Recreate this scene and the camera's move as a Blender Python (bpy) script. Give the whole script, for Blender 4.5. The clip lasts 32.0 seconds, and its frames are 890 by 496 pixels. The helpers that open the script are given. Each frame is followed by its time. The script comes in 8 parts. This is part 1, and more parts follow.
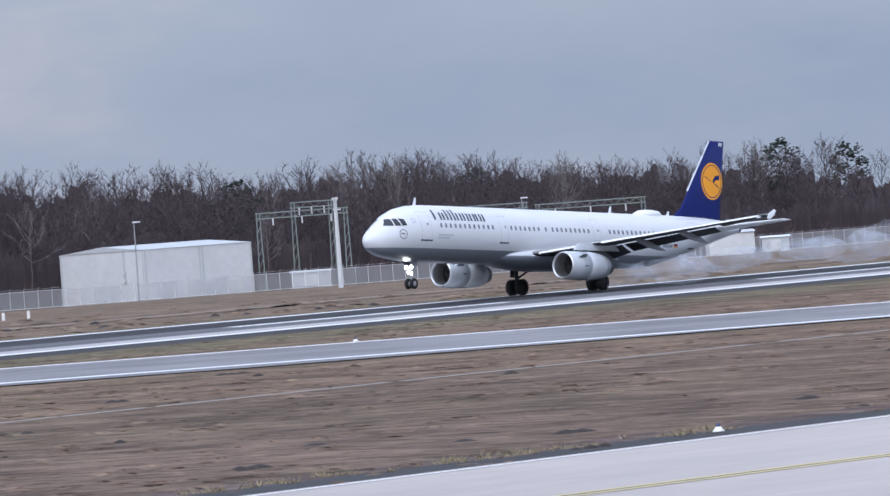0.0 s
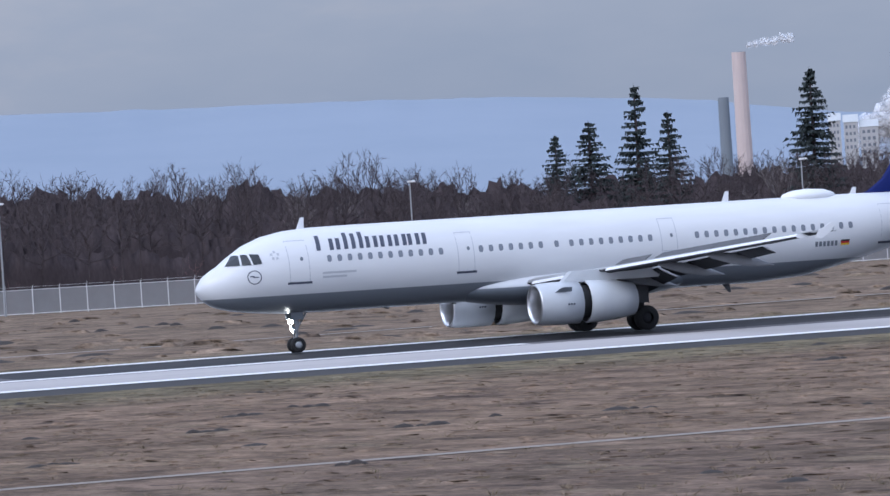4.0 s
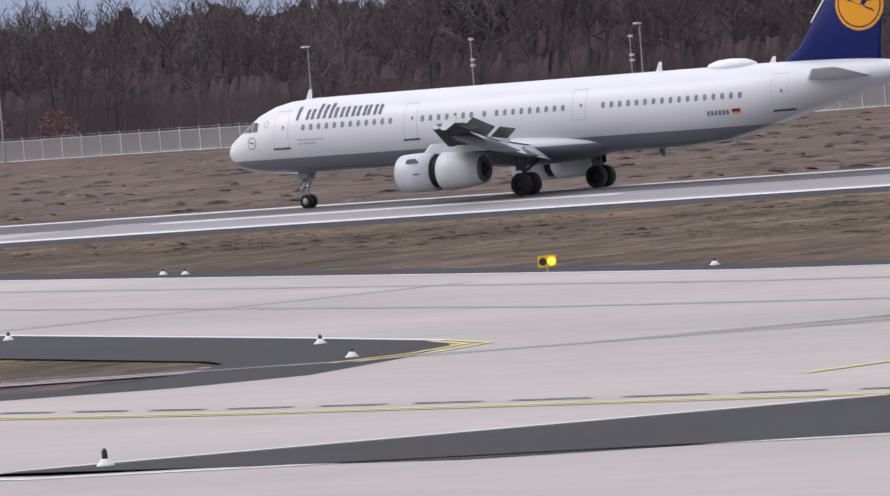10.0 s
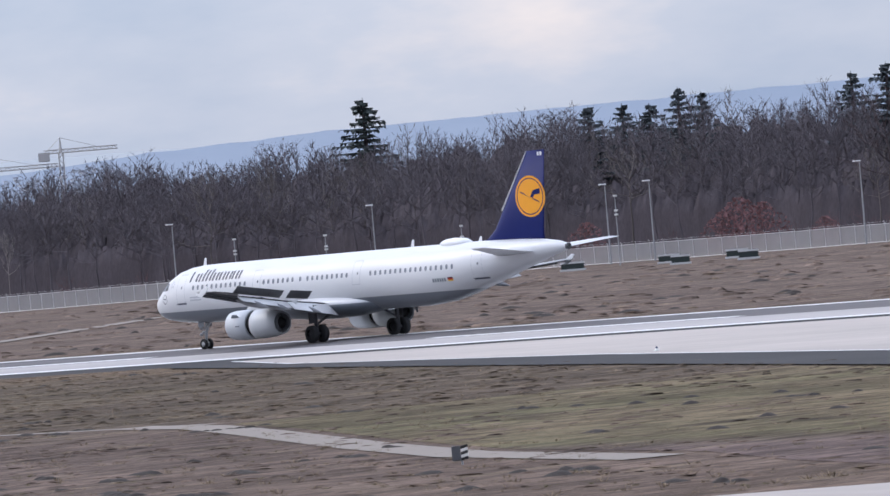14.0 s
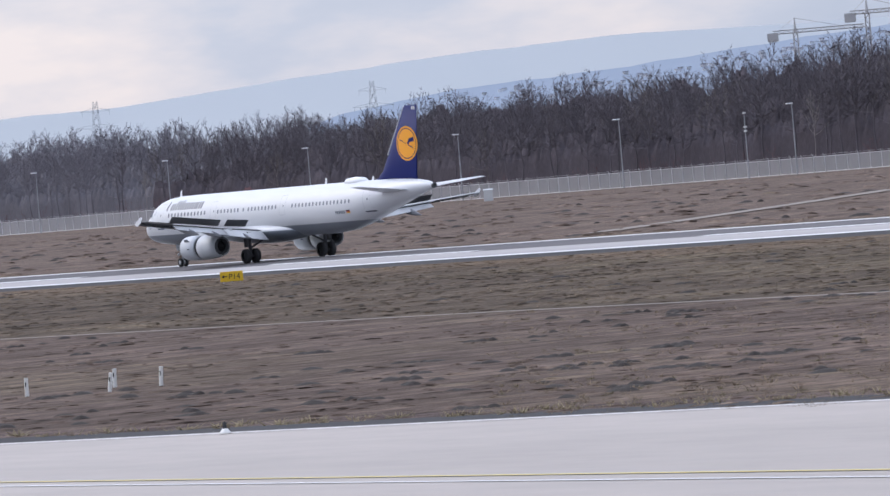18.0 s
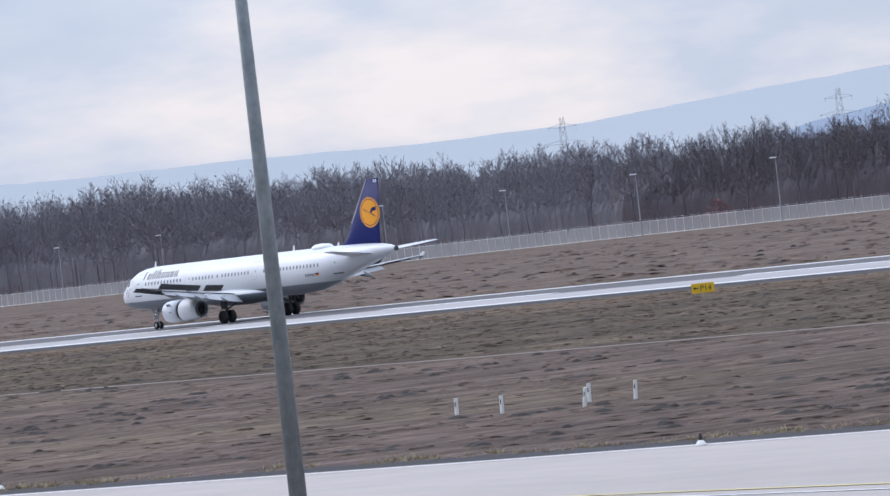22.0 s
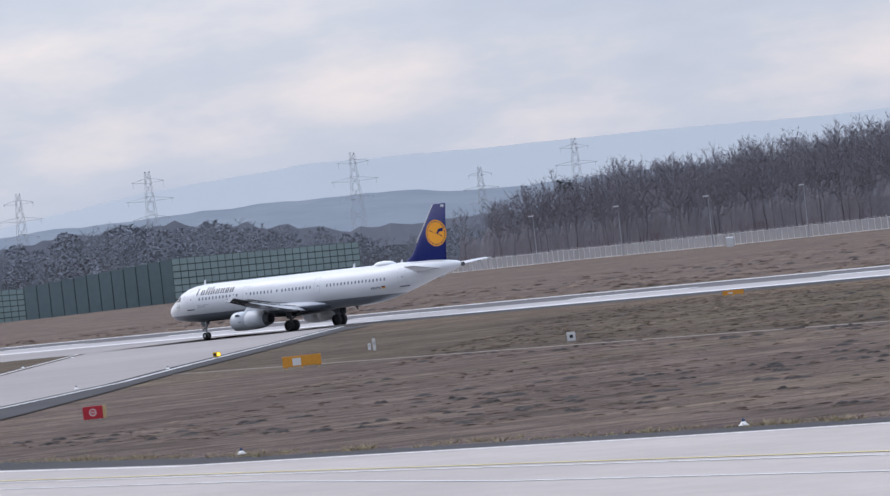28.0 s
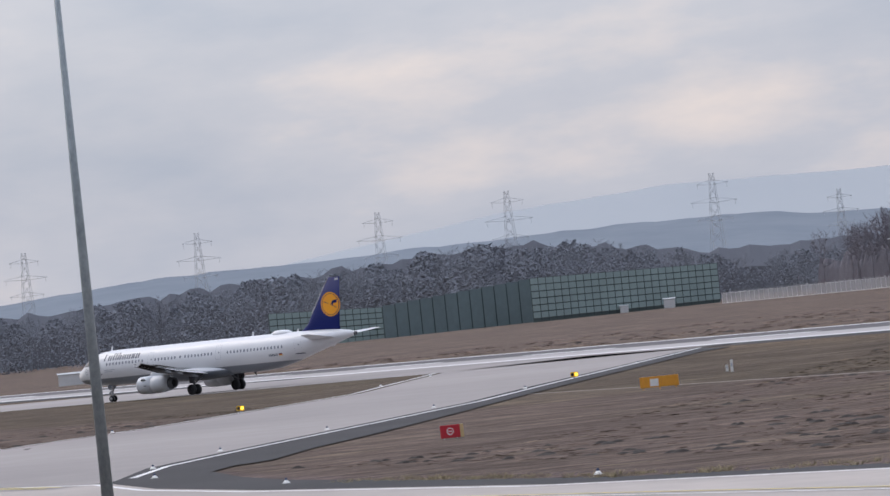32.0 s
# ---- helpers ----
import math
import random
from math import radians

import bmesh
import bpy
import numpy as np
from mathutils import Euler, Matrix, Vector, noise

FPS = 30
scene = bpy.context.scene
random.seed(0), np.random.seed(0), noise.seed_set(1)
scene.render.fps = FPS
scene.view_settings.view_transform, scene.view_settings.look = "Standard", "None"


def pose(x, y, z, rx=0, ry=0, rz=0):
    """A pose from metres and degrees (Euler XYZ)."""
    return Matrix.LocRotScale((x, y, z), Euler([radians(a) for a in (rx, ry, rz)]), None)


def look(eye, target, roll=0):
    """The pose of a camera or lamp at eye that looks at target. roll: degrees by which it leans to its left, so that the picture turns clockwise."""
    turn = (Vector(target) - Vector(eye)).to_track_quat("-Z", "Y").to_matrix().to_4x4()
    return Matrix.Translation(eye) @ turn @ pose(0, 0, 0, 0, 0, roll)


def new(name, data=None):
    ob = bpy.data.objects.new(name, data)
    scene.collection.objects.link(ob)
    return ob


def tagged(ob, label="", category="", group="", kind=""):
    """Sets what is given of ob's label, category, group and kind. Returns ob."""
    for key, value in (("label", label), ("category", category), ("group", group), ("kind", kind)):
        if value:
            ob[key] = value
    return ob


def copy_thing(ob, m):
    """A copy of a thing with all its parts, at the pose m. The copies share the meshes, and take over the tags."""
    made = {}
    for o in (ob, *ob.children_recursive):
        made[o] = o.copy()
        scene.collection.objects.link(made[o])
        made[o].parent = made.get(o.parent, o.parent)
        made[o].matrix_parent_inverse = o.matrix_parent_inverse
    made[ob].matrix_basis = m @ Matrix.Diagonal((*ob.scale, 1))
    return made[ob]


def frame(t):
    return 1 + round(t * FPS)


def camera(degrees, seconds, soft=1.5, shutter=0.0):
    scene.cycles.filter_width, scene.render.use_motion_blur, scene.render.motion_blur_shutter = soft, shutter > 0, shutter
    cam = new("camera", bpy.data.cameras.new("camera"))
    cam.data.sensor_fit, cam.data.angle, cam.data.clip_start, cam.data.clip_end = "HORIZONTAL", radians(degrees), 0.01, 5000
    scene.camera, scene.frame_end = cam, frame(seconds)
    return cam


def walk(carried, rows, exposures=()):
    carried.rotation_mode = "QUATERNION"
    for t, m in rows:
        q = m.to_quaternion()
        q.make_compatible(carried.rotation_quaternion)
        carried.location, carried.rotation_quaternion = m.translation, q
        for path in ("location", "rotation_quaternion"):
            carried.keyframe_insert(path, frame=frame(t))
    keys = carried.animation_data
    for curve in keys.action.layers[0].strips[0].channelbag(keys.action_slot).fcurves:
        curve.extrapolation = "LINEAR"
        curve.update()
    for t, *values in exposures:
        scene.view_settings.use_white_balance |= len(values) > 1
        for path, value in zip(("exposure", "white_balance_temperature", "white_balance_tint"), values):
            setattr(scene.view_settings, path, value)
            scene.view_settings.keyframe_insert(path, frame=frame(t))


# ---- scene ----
EXPOSURES = [(0.0, -0.04, 5950, 10), (2.0, 0.06, 5900, 10), (3.0, -0.12, 5900, 12), (3.5, -0.25, 5800, 11), (6.0, 0.0, 5950, 10), (7.5, -0.02, 6000, 11), (8.0, -0.08, 6450, 14), (9.0, -0.2, 6450, 12), (10.0, -0.24, 6950, 14), (11.0, -0.18, 6700, 12), (12.0, -0.05, 6350, 11), (13.0, -0.06, 6350, 12), (15.0, -0.12, 6350, 10), (18.0, -0.14, 6350, 11), (20.0, -0.06, 6300, 9), (22.0, -0.1, 6150, 9), (24.0, -0.18, 6050, 8), (26.0, -0.2, 6200, 8.5), (28.0, -0.22, 6350, 10), (30.0, -0.34, 6450, 10), (32.0, -0.38, 6700, 11)]
EYE = Vector((0.0, 0.0, 6.03))
cam = camera(7.823, 32.0, soft=1.5)


def aim(t, turn, tilt, lean):
    """A row of the pan: degrees to the left of the runway's normal, up, and lean."""
    a, b = radians(turn), radians(tilt)
    way = Vector((-math.sin(a) * math.cos(b), math.cos(a) * math.cos(b), math.sin(b)))
    return t, look(EYE, EYE + way * 300, lean)


walk(cam, [aim(*row) for row in (
    (0.0, -50.696, -0.249, -4.25),
    (0.5, -48.128, -0.302, -4.58),
    (1.0, -45.270, -0.271, -4.93),
    (1.5, -42.182, -0.206, -5.10),
    (2.0, -38.675, -0.199, -4.74),
    (2.5, -34.714, -0.133, -4.47),
    (3.0, -30.902, -0.035, -4.32),
    (3.5, -26.513, -0.103, -4.02),
    (4.0, -21.872, -0.240, -3.76),
    (4.5, -16.981, -0.429, -3.54),
    (5.0, -11.848, -0.569, -3.38),
    (5.5, -6.482, -0.556, -3.29),
    (6.0, -0.885, -0.374, -3.28),
    (6.5, 4.523, -0.279, -3.26),
    (7.0, 9.307, -0.351, -3.34),
    (7.5, 13.389, -0.621, -3.45),
    (8.0, 17.436, -0.790, -4.20),
    (8.5, 22.123, -0.501, -5.02),
    (9.0, 26.893, -0.514, -4.56),
    (9.5, 30.724, -0.858, -4.07),
    (10.0, 33.463, -1.395, -4.42),
    (10.5, 35.688, -1.270, -4.91),
    (11.0, 38.678, -0.876, -4.93),
    (11.5, 41.291, -0.461, -4.64),
    (12.0, 43.261, -0.217, -4.59),
    (12.5, 44.746, -0.211, -4.73),
    (13.0, 46.040, -0.412, -4.82),
    (13.5, 47.209, -0.436, -4.85),
    (14.0, 48.556, -0.026, -4.94),
    (14.5, 50.572, -0.115, -4.58),
    (15.0, 52.363, -0.231, -4.22),
    (15.5, 53.504, -0.321, -4.07),
    (16.0, 54.382, -0.365, -4.10),
    (16.5, 55.004, -0.371, -4.27),
    (17.0, 55.412, -0.392, -4.51),
    (17.5, 55.648, -0.480, -4.71),
    (18.0, 55.720, -0.644, -4.87),
    (18.5, 56.346, -0.505, -4.83),
    (19.0, 57.425, -0.306, -4.77),
    (19.5, 58.304, -0.266, -5.07),
    (20.0, 58.660, -0.235, -5.28),
    (20.5, 58.812, -0.150, -5.57),
    (21.0, 59.121, -0.107, -5.91),
    (21.5, 59.558, -0.171, -6.29),
    (22.0, 59.828, -0.125, -6.56),
    (22.5, 60.120, 0.083, -6.88),
    (23.0, 61.059, 0.275, -7.27),
    (23.5, 62.587, 0.237, -7.58),
    (24.0, 63.575, 0.188, -7.65),
    (24.5, 63.757, 0.282, -7.43),
    (25.0, 63.890, 0.343, -7.28),
    (25.5, 63.994, 0.366, -7.17),
    (26.0, 64.190, 0.334, -7.05),
    (26.5, 64.603, 0.228, -6.83),
    (27.0, 65.251, 0.046, -6.52),
    (27.5, 65.903, 0.029, -6.43),
    (28.0, 66.397, 0.060, -6.36),
    (28.5, 66.727, 0.110, -6.25),
    (29.0, 67.018, 0.199, -6.18),
    (29.5, 67.411, 0.315, -6.05),
    (30.0, 67.925, 0.401, -5.97),
    (30.5, 68.577, 0.415, -5.93),
    (31.0, 69.148, 0.411, -5.78),
    (31.5, 69.407, 0.511, -5.72),
    (32.0, 69.515, 0.575, -5.88),
)], exposures=EXPOSURES)
# ---- sky, sun ----
world = bpy.data.worlds.new("overcast_sky")
scene.world = world
world.use_nodes = True
wn, wl = world.node_tree.nodes, world.node_tree.links
wn.clear()


def wnode(kind, **values):
    n = wn.new(kind)
    for k, v in values.items():
        if k in n.inputs:
            n.inputs[k].default_value = v
    return n


w_out = wn.new("ShaderNodeOutputWorld")
w_bg = wn.new("ShaderNodeBackground")
w_sky = wn.new("ShaderNodeTexSky")
w_sky.sky_type, w_sky.sun_disc = "NISHITA", False
w_sky.sun_elevation, w_sky.sun_rotation = radians(34), radians(245)
w_sky.dust_density, w_sky.ozone_density = 3.0, 2.0
w_tc = wn.new("ShaderNodeTexCoord")
w_map = wn.new("ShaderNodeMapping")
w_map.inputs["Scale"].default_value = (9.0, 9.0, 26.0)
w_noise = wnode("ShaderNodeTexNoise", Scale=1.1, Detail=6.0, Roughness=0.55)
w_ramp = wn.new("ShaderNodeValToRGB")
w_ramp.color_ramp.elements[0].position, w_ramp.color_ramp.elements[0].color = 0.36, (0.42, 0.50, 0.655, 1)
w_ramp.color_ramp.elements[1].position, w_ramp.color_ramp.elements[1].color = 0.66, (0.86, 0.79, 0.80, 1)
mid = w_ramp.color_ramp.elements.new(0.52)
mid.color = (0.555, 0.602, 0.725, 1)
w_scale = wn.new("ShaderNodeVectorMath")
w_scale.operation = "SCALE"
w_scale.inputs["Scale"].default_value = 0.03
w_add = wn.new("ShaderNodeVectorMath")
w_add.operation = "ADD"
wl.new(w_tc.outputs["Generated"], w_map.inputs["Vector"])
wl.new(w_map.outputs["Vector"], w_noise.inputs["Vector"])
w_side = wn.new("ShaderNodeVectorMath")  # the cloud cover is even in the east and broken in the west
w_side.operation = "DOT_PRODUCT"
w_side.inputs[1].default_value = (-1, 0, 0)
w_break = wn.new("ShaderNodeMapRange")
w_break.inputs["From Min"].default_value, w_break.inputs["From Max"].default_value, w_break.inputs["To Min"].default_value, w_break.inputs["To Max"].default_value = 0.2, 0.95, 0.5, 1.05
w_mid = wn.new("ShaderNodeMath")
w_mid.operation = "SUBTRACT"
w_mid.inputs[1].default_value = 0.5
w_cover = wn.new("ShaderNodeMath")
w_cover.operation = "MULTIPLY_ADD"
w_cover.inputs[2].default_value = 0.5
wl.new(w_tc.outputs["Generated"], w_side.inputs[0])
wl.new(w_side.outputs["Value"], w_break.inputs["Value"])
wl.new(w_noise.outputs["Fac"], w_mid.inputs[0])
wl.new(w_mid.outputs["Value"], w_cover.inputs[0])
wl.new(w_break.outputs["Result"], w_cover.inputs[1])
wl.new(w_cover.outputs["Value"], w_ramp.inputs["Fac"])
wl.new(w_sky.outputs["Color"], w_scale.inputs[0])
wl.new(w_ramp.outputs["Color"], w_add.inputs[0])
wl.new(w_scale.outputs["Vector"], w_add.inputs[1])
w_sep = wn.new("ShaderNodeSeparateXYZ")
w_up = wn.new("ShaderNodeMapRange")  # an overcast sky is three times as bright overhead as at the horizon
w_up.inputs["From Min"].default_value, w_up.inputs["From Max"].default_value = 0.03, 1.0
w_up.inputs["To Min"].default_value, w_up.inputs["To Max"].default_value = 1.0, 2.8
w_grad = wn.new("ShaderNodeVectorMath")
w_grad.operation = "SCALE"
wl.new(w_tc.outputs["Generated"], w_sep.inputs["Vector"])
wl.new(w_sep.outputs["Z"], w_up.inputs["Value"])
w_dot = wn.new("ShaderNodeVectorMath")  # the veiled sun brightens the clouds in the west
w_dot.operation = "DOT_PRODUCT"
w_dot.inputs[1].default_value = (-0.93, -0.05, 0.36)
w_pow = wn.new("ShaderNodeMapRange")
w_pow.interpolation_type = "SMOOTHSTEP"
w_pow.inputs["From Min"].default_value, w_pow.inputs["From Max"].default_value, w_pow.inputs["To Min"].default_value, w_pow.inputs["To Max"].default_value = -0.5, 1.0, 0.95, 1.5
w_glow = wn.new("ShaderNodeVectorMath")
w_glow.operation = "SCALE"
wl.new(w_tc.outputs["Generated"], w_dot.inputs[0])
wl.new(w_dot.outputs["Value"], w_pow.inputs["Value"])
wl.new(w_add.outputs["Vector"], w_glow.inputs[0])
wl.new(w_pow.outputs["Result"], w_glow.inputs["Scale"])
wl.new(w_glow.outputs["Vector"], w_grad.inputs[0])
wl.new(w_up.outputs["Result"], w_grad.inputs["Scale"])
wl.new(w_grad.outputs["Vector"], w_bg.inputs["Color"])
w_bg.inputs["Strength"].default_value = 0.72
wl.new(w_bg.outputs["Background"], w_out.inputs["Surface"])

sun_data = bpy.data.lights.new("sun", "SUN")
sun_data.energy, sun_data.angle, sun_data.color = 0.65, radians(25), (1.0, 0.95, 0.88)
sun = new("sun", sun_data)
sun.matrix_world = look((-100, -60, 115), (0, 0, 0))
# ---- materials ----
def material(name, color, rough=0.6, metal=0.0, grain=0.0, scale=4.0, second=None, big=0.0, big_scale=0.15, bump=0.0, emit=0.0, stretch=(1, 1, 1), island=0.0, spec=0.5):
    """A surface with fine grain, large-scale stains and relief, in object-space metres."""
    m = bpy.data.materials.new(name)
    m.use_nodes = True
    n, l = m.node_tree.nodes, m.node_tree.links
    b = n["Principled BSDF"]
    b.inputs["Base Color"].default_value = (*color, 1)
    b.inputs["Roughness"].default_value, b.inputs["Metallic"].default_value = rough, metal
    b.inputs["Specular IOR Level"].default_value = spec
    if emit:
        b.inputs["Emission Color"].default_value = (*color, 1)
        b.inputs["Emission Strength"].default_value = emit
    if not (grain or big or island):
        return m
    tc = n.new("ShaderNodeTexCoord")
    mp = n.new("ShaderNodeMapping")
    mp.inputs["Scale"].default_value = stretch
    l.new(tc.outputs["Object"], mp.inputs["Vector"])
    last = None

    def blend(socket, amount, a, bcol):
        nonlocal last
        mix = n.new("ShaderNodeMix")
        mix.data_type = "RGBA"
        mr = n.new("ShaderNodeMapRange")
        mr.inputs["From Min"].default_value, mr.inputs["From Max"].default_value = 0.3, 0.7
        mr.inputs["To Max"].default_value = amount
        l.new(socket, mr.inputs["Value"])
        l.new(mr.outputs["Result"], mix.inputs["Factor"])
        if last:
            l.new(last, mix.inputs["A"])
        else:
            mix.inputs["A"].default_value = (*a, 1)
        mix.inputs["B"].default_value = (*bcol, 1)
        last = mix.outputs["Result"]

    second = second or tuple(c * 0.55 for c in color)
    fine = None
    if grain:
        fine = n.new("ShaderNodeTexNoise")
        fine.inputs["Scale"].default_value, fine.inputs["Detail"].default_value, fine.inputs["Roughness"].default_value = scale, 5, 0.65
        l.new(mp.outputs["Vector"], fine.inputs["Vector"])
        blend(fine.outputs["Fac"], grain, color, second)
    if big:
        broad = n.new("ShaderNodeTexNoise")
        broad.inputs["Scale"].default_value, broad.inputs["Detail"].default_value = big_scale, 4
        l.new(mp.outputs["Vector"], broad.inputs["Vector"])
        blend(broad.outputs["Fac"], big, color, tuple(c * 0.62 for c in second))
    if island:
        geo = n.new("ShaderNodeNewGeometry")
        mul = n.new("ShaderNodeMix")
        mul.data_type, mul.blend_type = "RGBA", "MULTIPLY"
        mr = n.new("ShaderNodeMapRange")
        mr.inputs["To Min"].default_value, mr.inputs["To Max"].default_value = 1 - island, 1 + island * 0.6
        l.new(geo.outputs["Random Per Island"], mr.inputs["Value"])
        mul.inputs["Factor"].default_value = 1
        if last:
            l.new(last, mul.inputs["A"])
        else:
            mul.inputs["A"].default_value = (*color, 1)
        l.new(mr.outputs["Result"], mul.inputs["B"])
        last = mul.outputs["Result"]
    l.new(last, b.inputs["Base Color"])
    if bump and fine:
        bp = n.new("ShaderNodeBump")
        bp.inputs["Strength"].default_value, bp.inputs["Distance"].default_value = bump, 0.05
        l.new(fine.outputs["Fac"], bp.inputs["Height"])
        l.new(bp.outputs["Normal"], b.inputs["Normal"])
    return m


M = {}
M["grey_paint"] = material("grey_paint", (0.19, 0.215, 0.25), 0.35, grain=0.15, scale=1.5, big=0.2)
M["wing_grey"] = material("wing_grey", (0.36, 0.37, 0.385), 0.4, grain=0.2, scale=2, big=0.2, big_scale=0.4)
M["wing_dark"] = material("wing_dark", (0.10, 0.105, 0.115), 0.5, grain=0.3, scale=3)
M["flap_grey"] = material("flap_grey", (0.62, 0.63, 0.65), 0.4, grain=0.15, scale=3)
M["white_paint"] = material("white_paint", (0.80, 0.81, 0.83), 0.3, grain=0.06, scale=2.5, second=(0.6, 0.6, 0.62), big=0.1, big_scale=0.3)
M["nacelle_paint"] = material("nacelle_paint", (0.53, 0.555, 0.585), 0.33, grain=0.15, scale=2.5, second=(0.40, 0.415, 0.44))
M["bare_metal"] = material("bare_metal", (0.7, 0.7, 0.72), 0.3, 0.9, grain=0.15, scale=6)
M["gear_metal"] = material("gear_metal", (0.42, 0.43, 0.45), 0.45, 0.4, grain=0.3, scale=8)
M["black_duct"] = material("black_duct", (0.012, 0.012, 0.014), 0.7, grain=0.3, scale=8)
M["rubber"] = material("rubber", (0.018, 0.018, 0.02), 0.8, grain=0.4, scale=12)
M["fin_blue"] = material("fin_blue", (0.010, 0.018, 0.115), 0.45, grain=0.1, scale=2, spec=0.12)
M["logo_yellow"] = material("logo_yellow", (0.88, 0.36, 0.015), 0.4, grain=0.06, scale=4)
M["letter_blue"] = material("letter_blue", (0.055, 0.065, 0.10), 0.4, grain=0.1, scale=6)
M["seam_grey"] = material("seam_grey", (0.46, 0.48, 0.52), 0.5, grain=0.1, scale=6)
M["pane_dark"] = material("pane_dark", (0.02, 0.022, 0.028), 0.12)
M["cabin_pane"] = material("cabin_pane", (0.20, 0.22, 0.26), 0.25)
M["lamp_glow"] = material("lamp_glow", (1.0, 0.96, 0.86), emit=45.0)
M["red_paint"] = material("red_paint", (0.52, 0.02, 0.035), 0.5, grain=0.2, scale=6)
M["yellow_paint"] = material("yellow_paint", (0.82, 0.52, 0.02), 0.5, grain=0.15, scale=6)
M["orange_paint"] = material("orange_paint", (0.75, 0.33, 0.03), 0.5, grain=0.3, scale=5)
M["sign_white"] = material("sign_white", (0.78, 0.77, 0.74), 0.6, grain=0.2, scale=5)
M["black_paint"] = material("black_paint", (0.02, 0.02, 0.022), 0.6, grain=0.2, scale=8)
M["galvanised"] = material("galvanised", (0.40, 0.45, 0.47), 0.5, 0.1, grain=0.8, scale=8, second=(0.21, 0.25, 0.265), big=0.3, big_scale=1.5, stretch=(1, 1, 0.6))
M["lamp_metal"] = material("lamp_metal", (0.36, 0.37, 0.39), 0.5, 0.3, grain=0.2, scale=6)
M["lamp_glass"] = material("lamp_glass", (0.85, 0.86, 0.88), 0.3)
M["asphalt"] = material("asphalt", (0.068, 0.066, 0.068), 0.85, grain=0.5, scale=3, second=(0.045, 0.044, 0.046), big=0.4, big_scale=0.05, bump=0.2, spec=0.12)
M["concrete"] = material("concrete", (0.505, 0.45, 0.41), 0.8, grain=0.5, scale=0.7, second=(0.365, 0.33, 0.305), big=0.5, big_scale=0.04, bump=0.15, stretch=(0.4, 1, 1), spec=0.25)
# A darker tone of the concrete for the western exits.
M["concrete_old"] = material("concrete_old", (0.37, 0.335, 0.32), 0.8, grain=0.45, scale=0.5, second=(0.27, 0.25, 0.24), big=0.5, big_scale=0.03, bump=0.15, stretch=(0.3, 0.5, 1), spec=0.25)
M["marking_white"] = material("marking_white", (0.76, 0.75, 0.74), 0.6, grain=0.3, scale=1.2, second=(0.55, 0.54, 0.53), stretch=(0.3, 1, 1))
M["marking_yellow"] = material("marking_yellow", (0.72, 0.58, 0.17), 0.6, grain=0.4, scale=1.2, second=(0.5, 0.44, 0.25))
M["rubber_marks"] = material("rubber_marks", (0.024, 0.024, 0.028), 0.75, grain=0.6, scale=0.5, second=(0.075, 0.072, 0.074), stretch=(0.05, 1.5, 1), spec=0.12)
M["tyre_film"] = material("tyre_film", (0.27, 0.255, 0.25), 0.8, grain=0.5, scale=1.0, second=(0.36, 0.34, 0.33))
M["straw"] = material("straw", (0.27, 0.225, 0.14), 0.95, island=0.35, spec=0.1)
M["orange_dull"] = material("orange_dull", (0.36, 0.2, 0.11), 0.7, grain=0.2, scale=8)
M["gravel"] = material("gravel", (0.26, 0.222, 0.190), 0.9, grain=0.5, scale=2.5, second=(0.2, 0.175, 0.15), bump=0.3)
M["soil"] = material("soil", (0.034, 0.026, 0.022), 0.95, grain=0.5, scale=5, bump=0.5)
M["dead_grass"] = material("dead_grass", (0.21, 0.16, 0.11), 0.95, island=0.4, spec=0.1)
M["green_grass"] = material("green_grass", (0.120, 0.105, 0.055), 0.95, island=0.4, spec=0.1)
M["bark"] = material("bark", (0.110, 0.089, 0.093), 0.95, island=0.28, spec=0.1)
M["bark_east"] = material("bark_east", (0.082, 0.067, 0.071), 0.95, island=0.3, spec=0.1)
M["bark_dark"] = material("bark_dark", (0.068, 0.058, 0.063), 0.95, island=0.3, spec=0.1)
# Greyed and lightened bark: distance haze of the far west wood, painted in.
M["bark_haze_grey"] = material("bark_haze_grey", (0.198, 0.187, 0.208), 0.95, island=0.18, spec=0.1)
M["bark_pale"] = material("bark_pale", (0.17, 0.15, 0.146), 0.95, island=0.4, spec=0.1)
M["russet"] = material("russet", (0.165, 0.100, 0.105), 0.95, island=0.3, spec=0.1)
M["withered_leaves"] = material("withered_leaves", (0.200, 0.108, 0.112), 0.95, island=0.3, spec=0.05)
M["needles"] = material("needles", (0.050, 0.062, 0.062), 0.9, island=0.4, spec=0.15)
# Paler copy of the needles: distance haze painted into the colour.
M["grey_needles"] = material("grey_needles", (0.082, 0.096, 0.106), 0.9, island=0.35, spec=0.1)
M["pine_needles"] = material("pine_needles", (0.052, 0.064, 0.056), 0.9, island=0.5, spec=0.15)
M["fence_metal"] = material("fence_metal", (0.70, 0.70, 0.70), 0.6, 0.2, grain=0.2, scale=2)
M["cabin_white"] = material("cabin_white", (0.66, 0.67, 0.67), 0.55, grain=0.15, scale=0.8, big=0.15, big_scale=0.2)
M["roof_grey"] = material("roof_grey", (0.52, 0.54, 0.55), 0.6, grain=0.25, scale=0.6)
M["dark_green"] = material("dark_green", (0.025, 0.04, 0.038), 0.6, grain=0.3, scale=3)
M["screen_green"] = material("screen_green", (0.165, 0.225, 0.235), 0.6, grain=0.3, scale=0.6, big=0.25, big_scale=0.08)
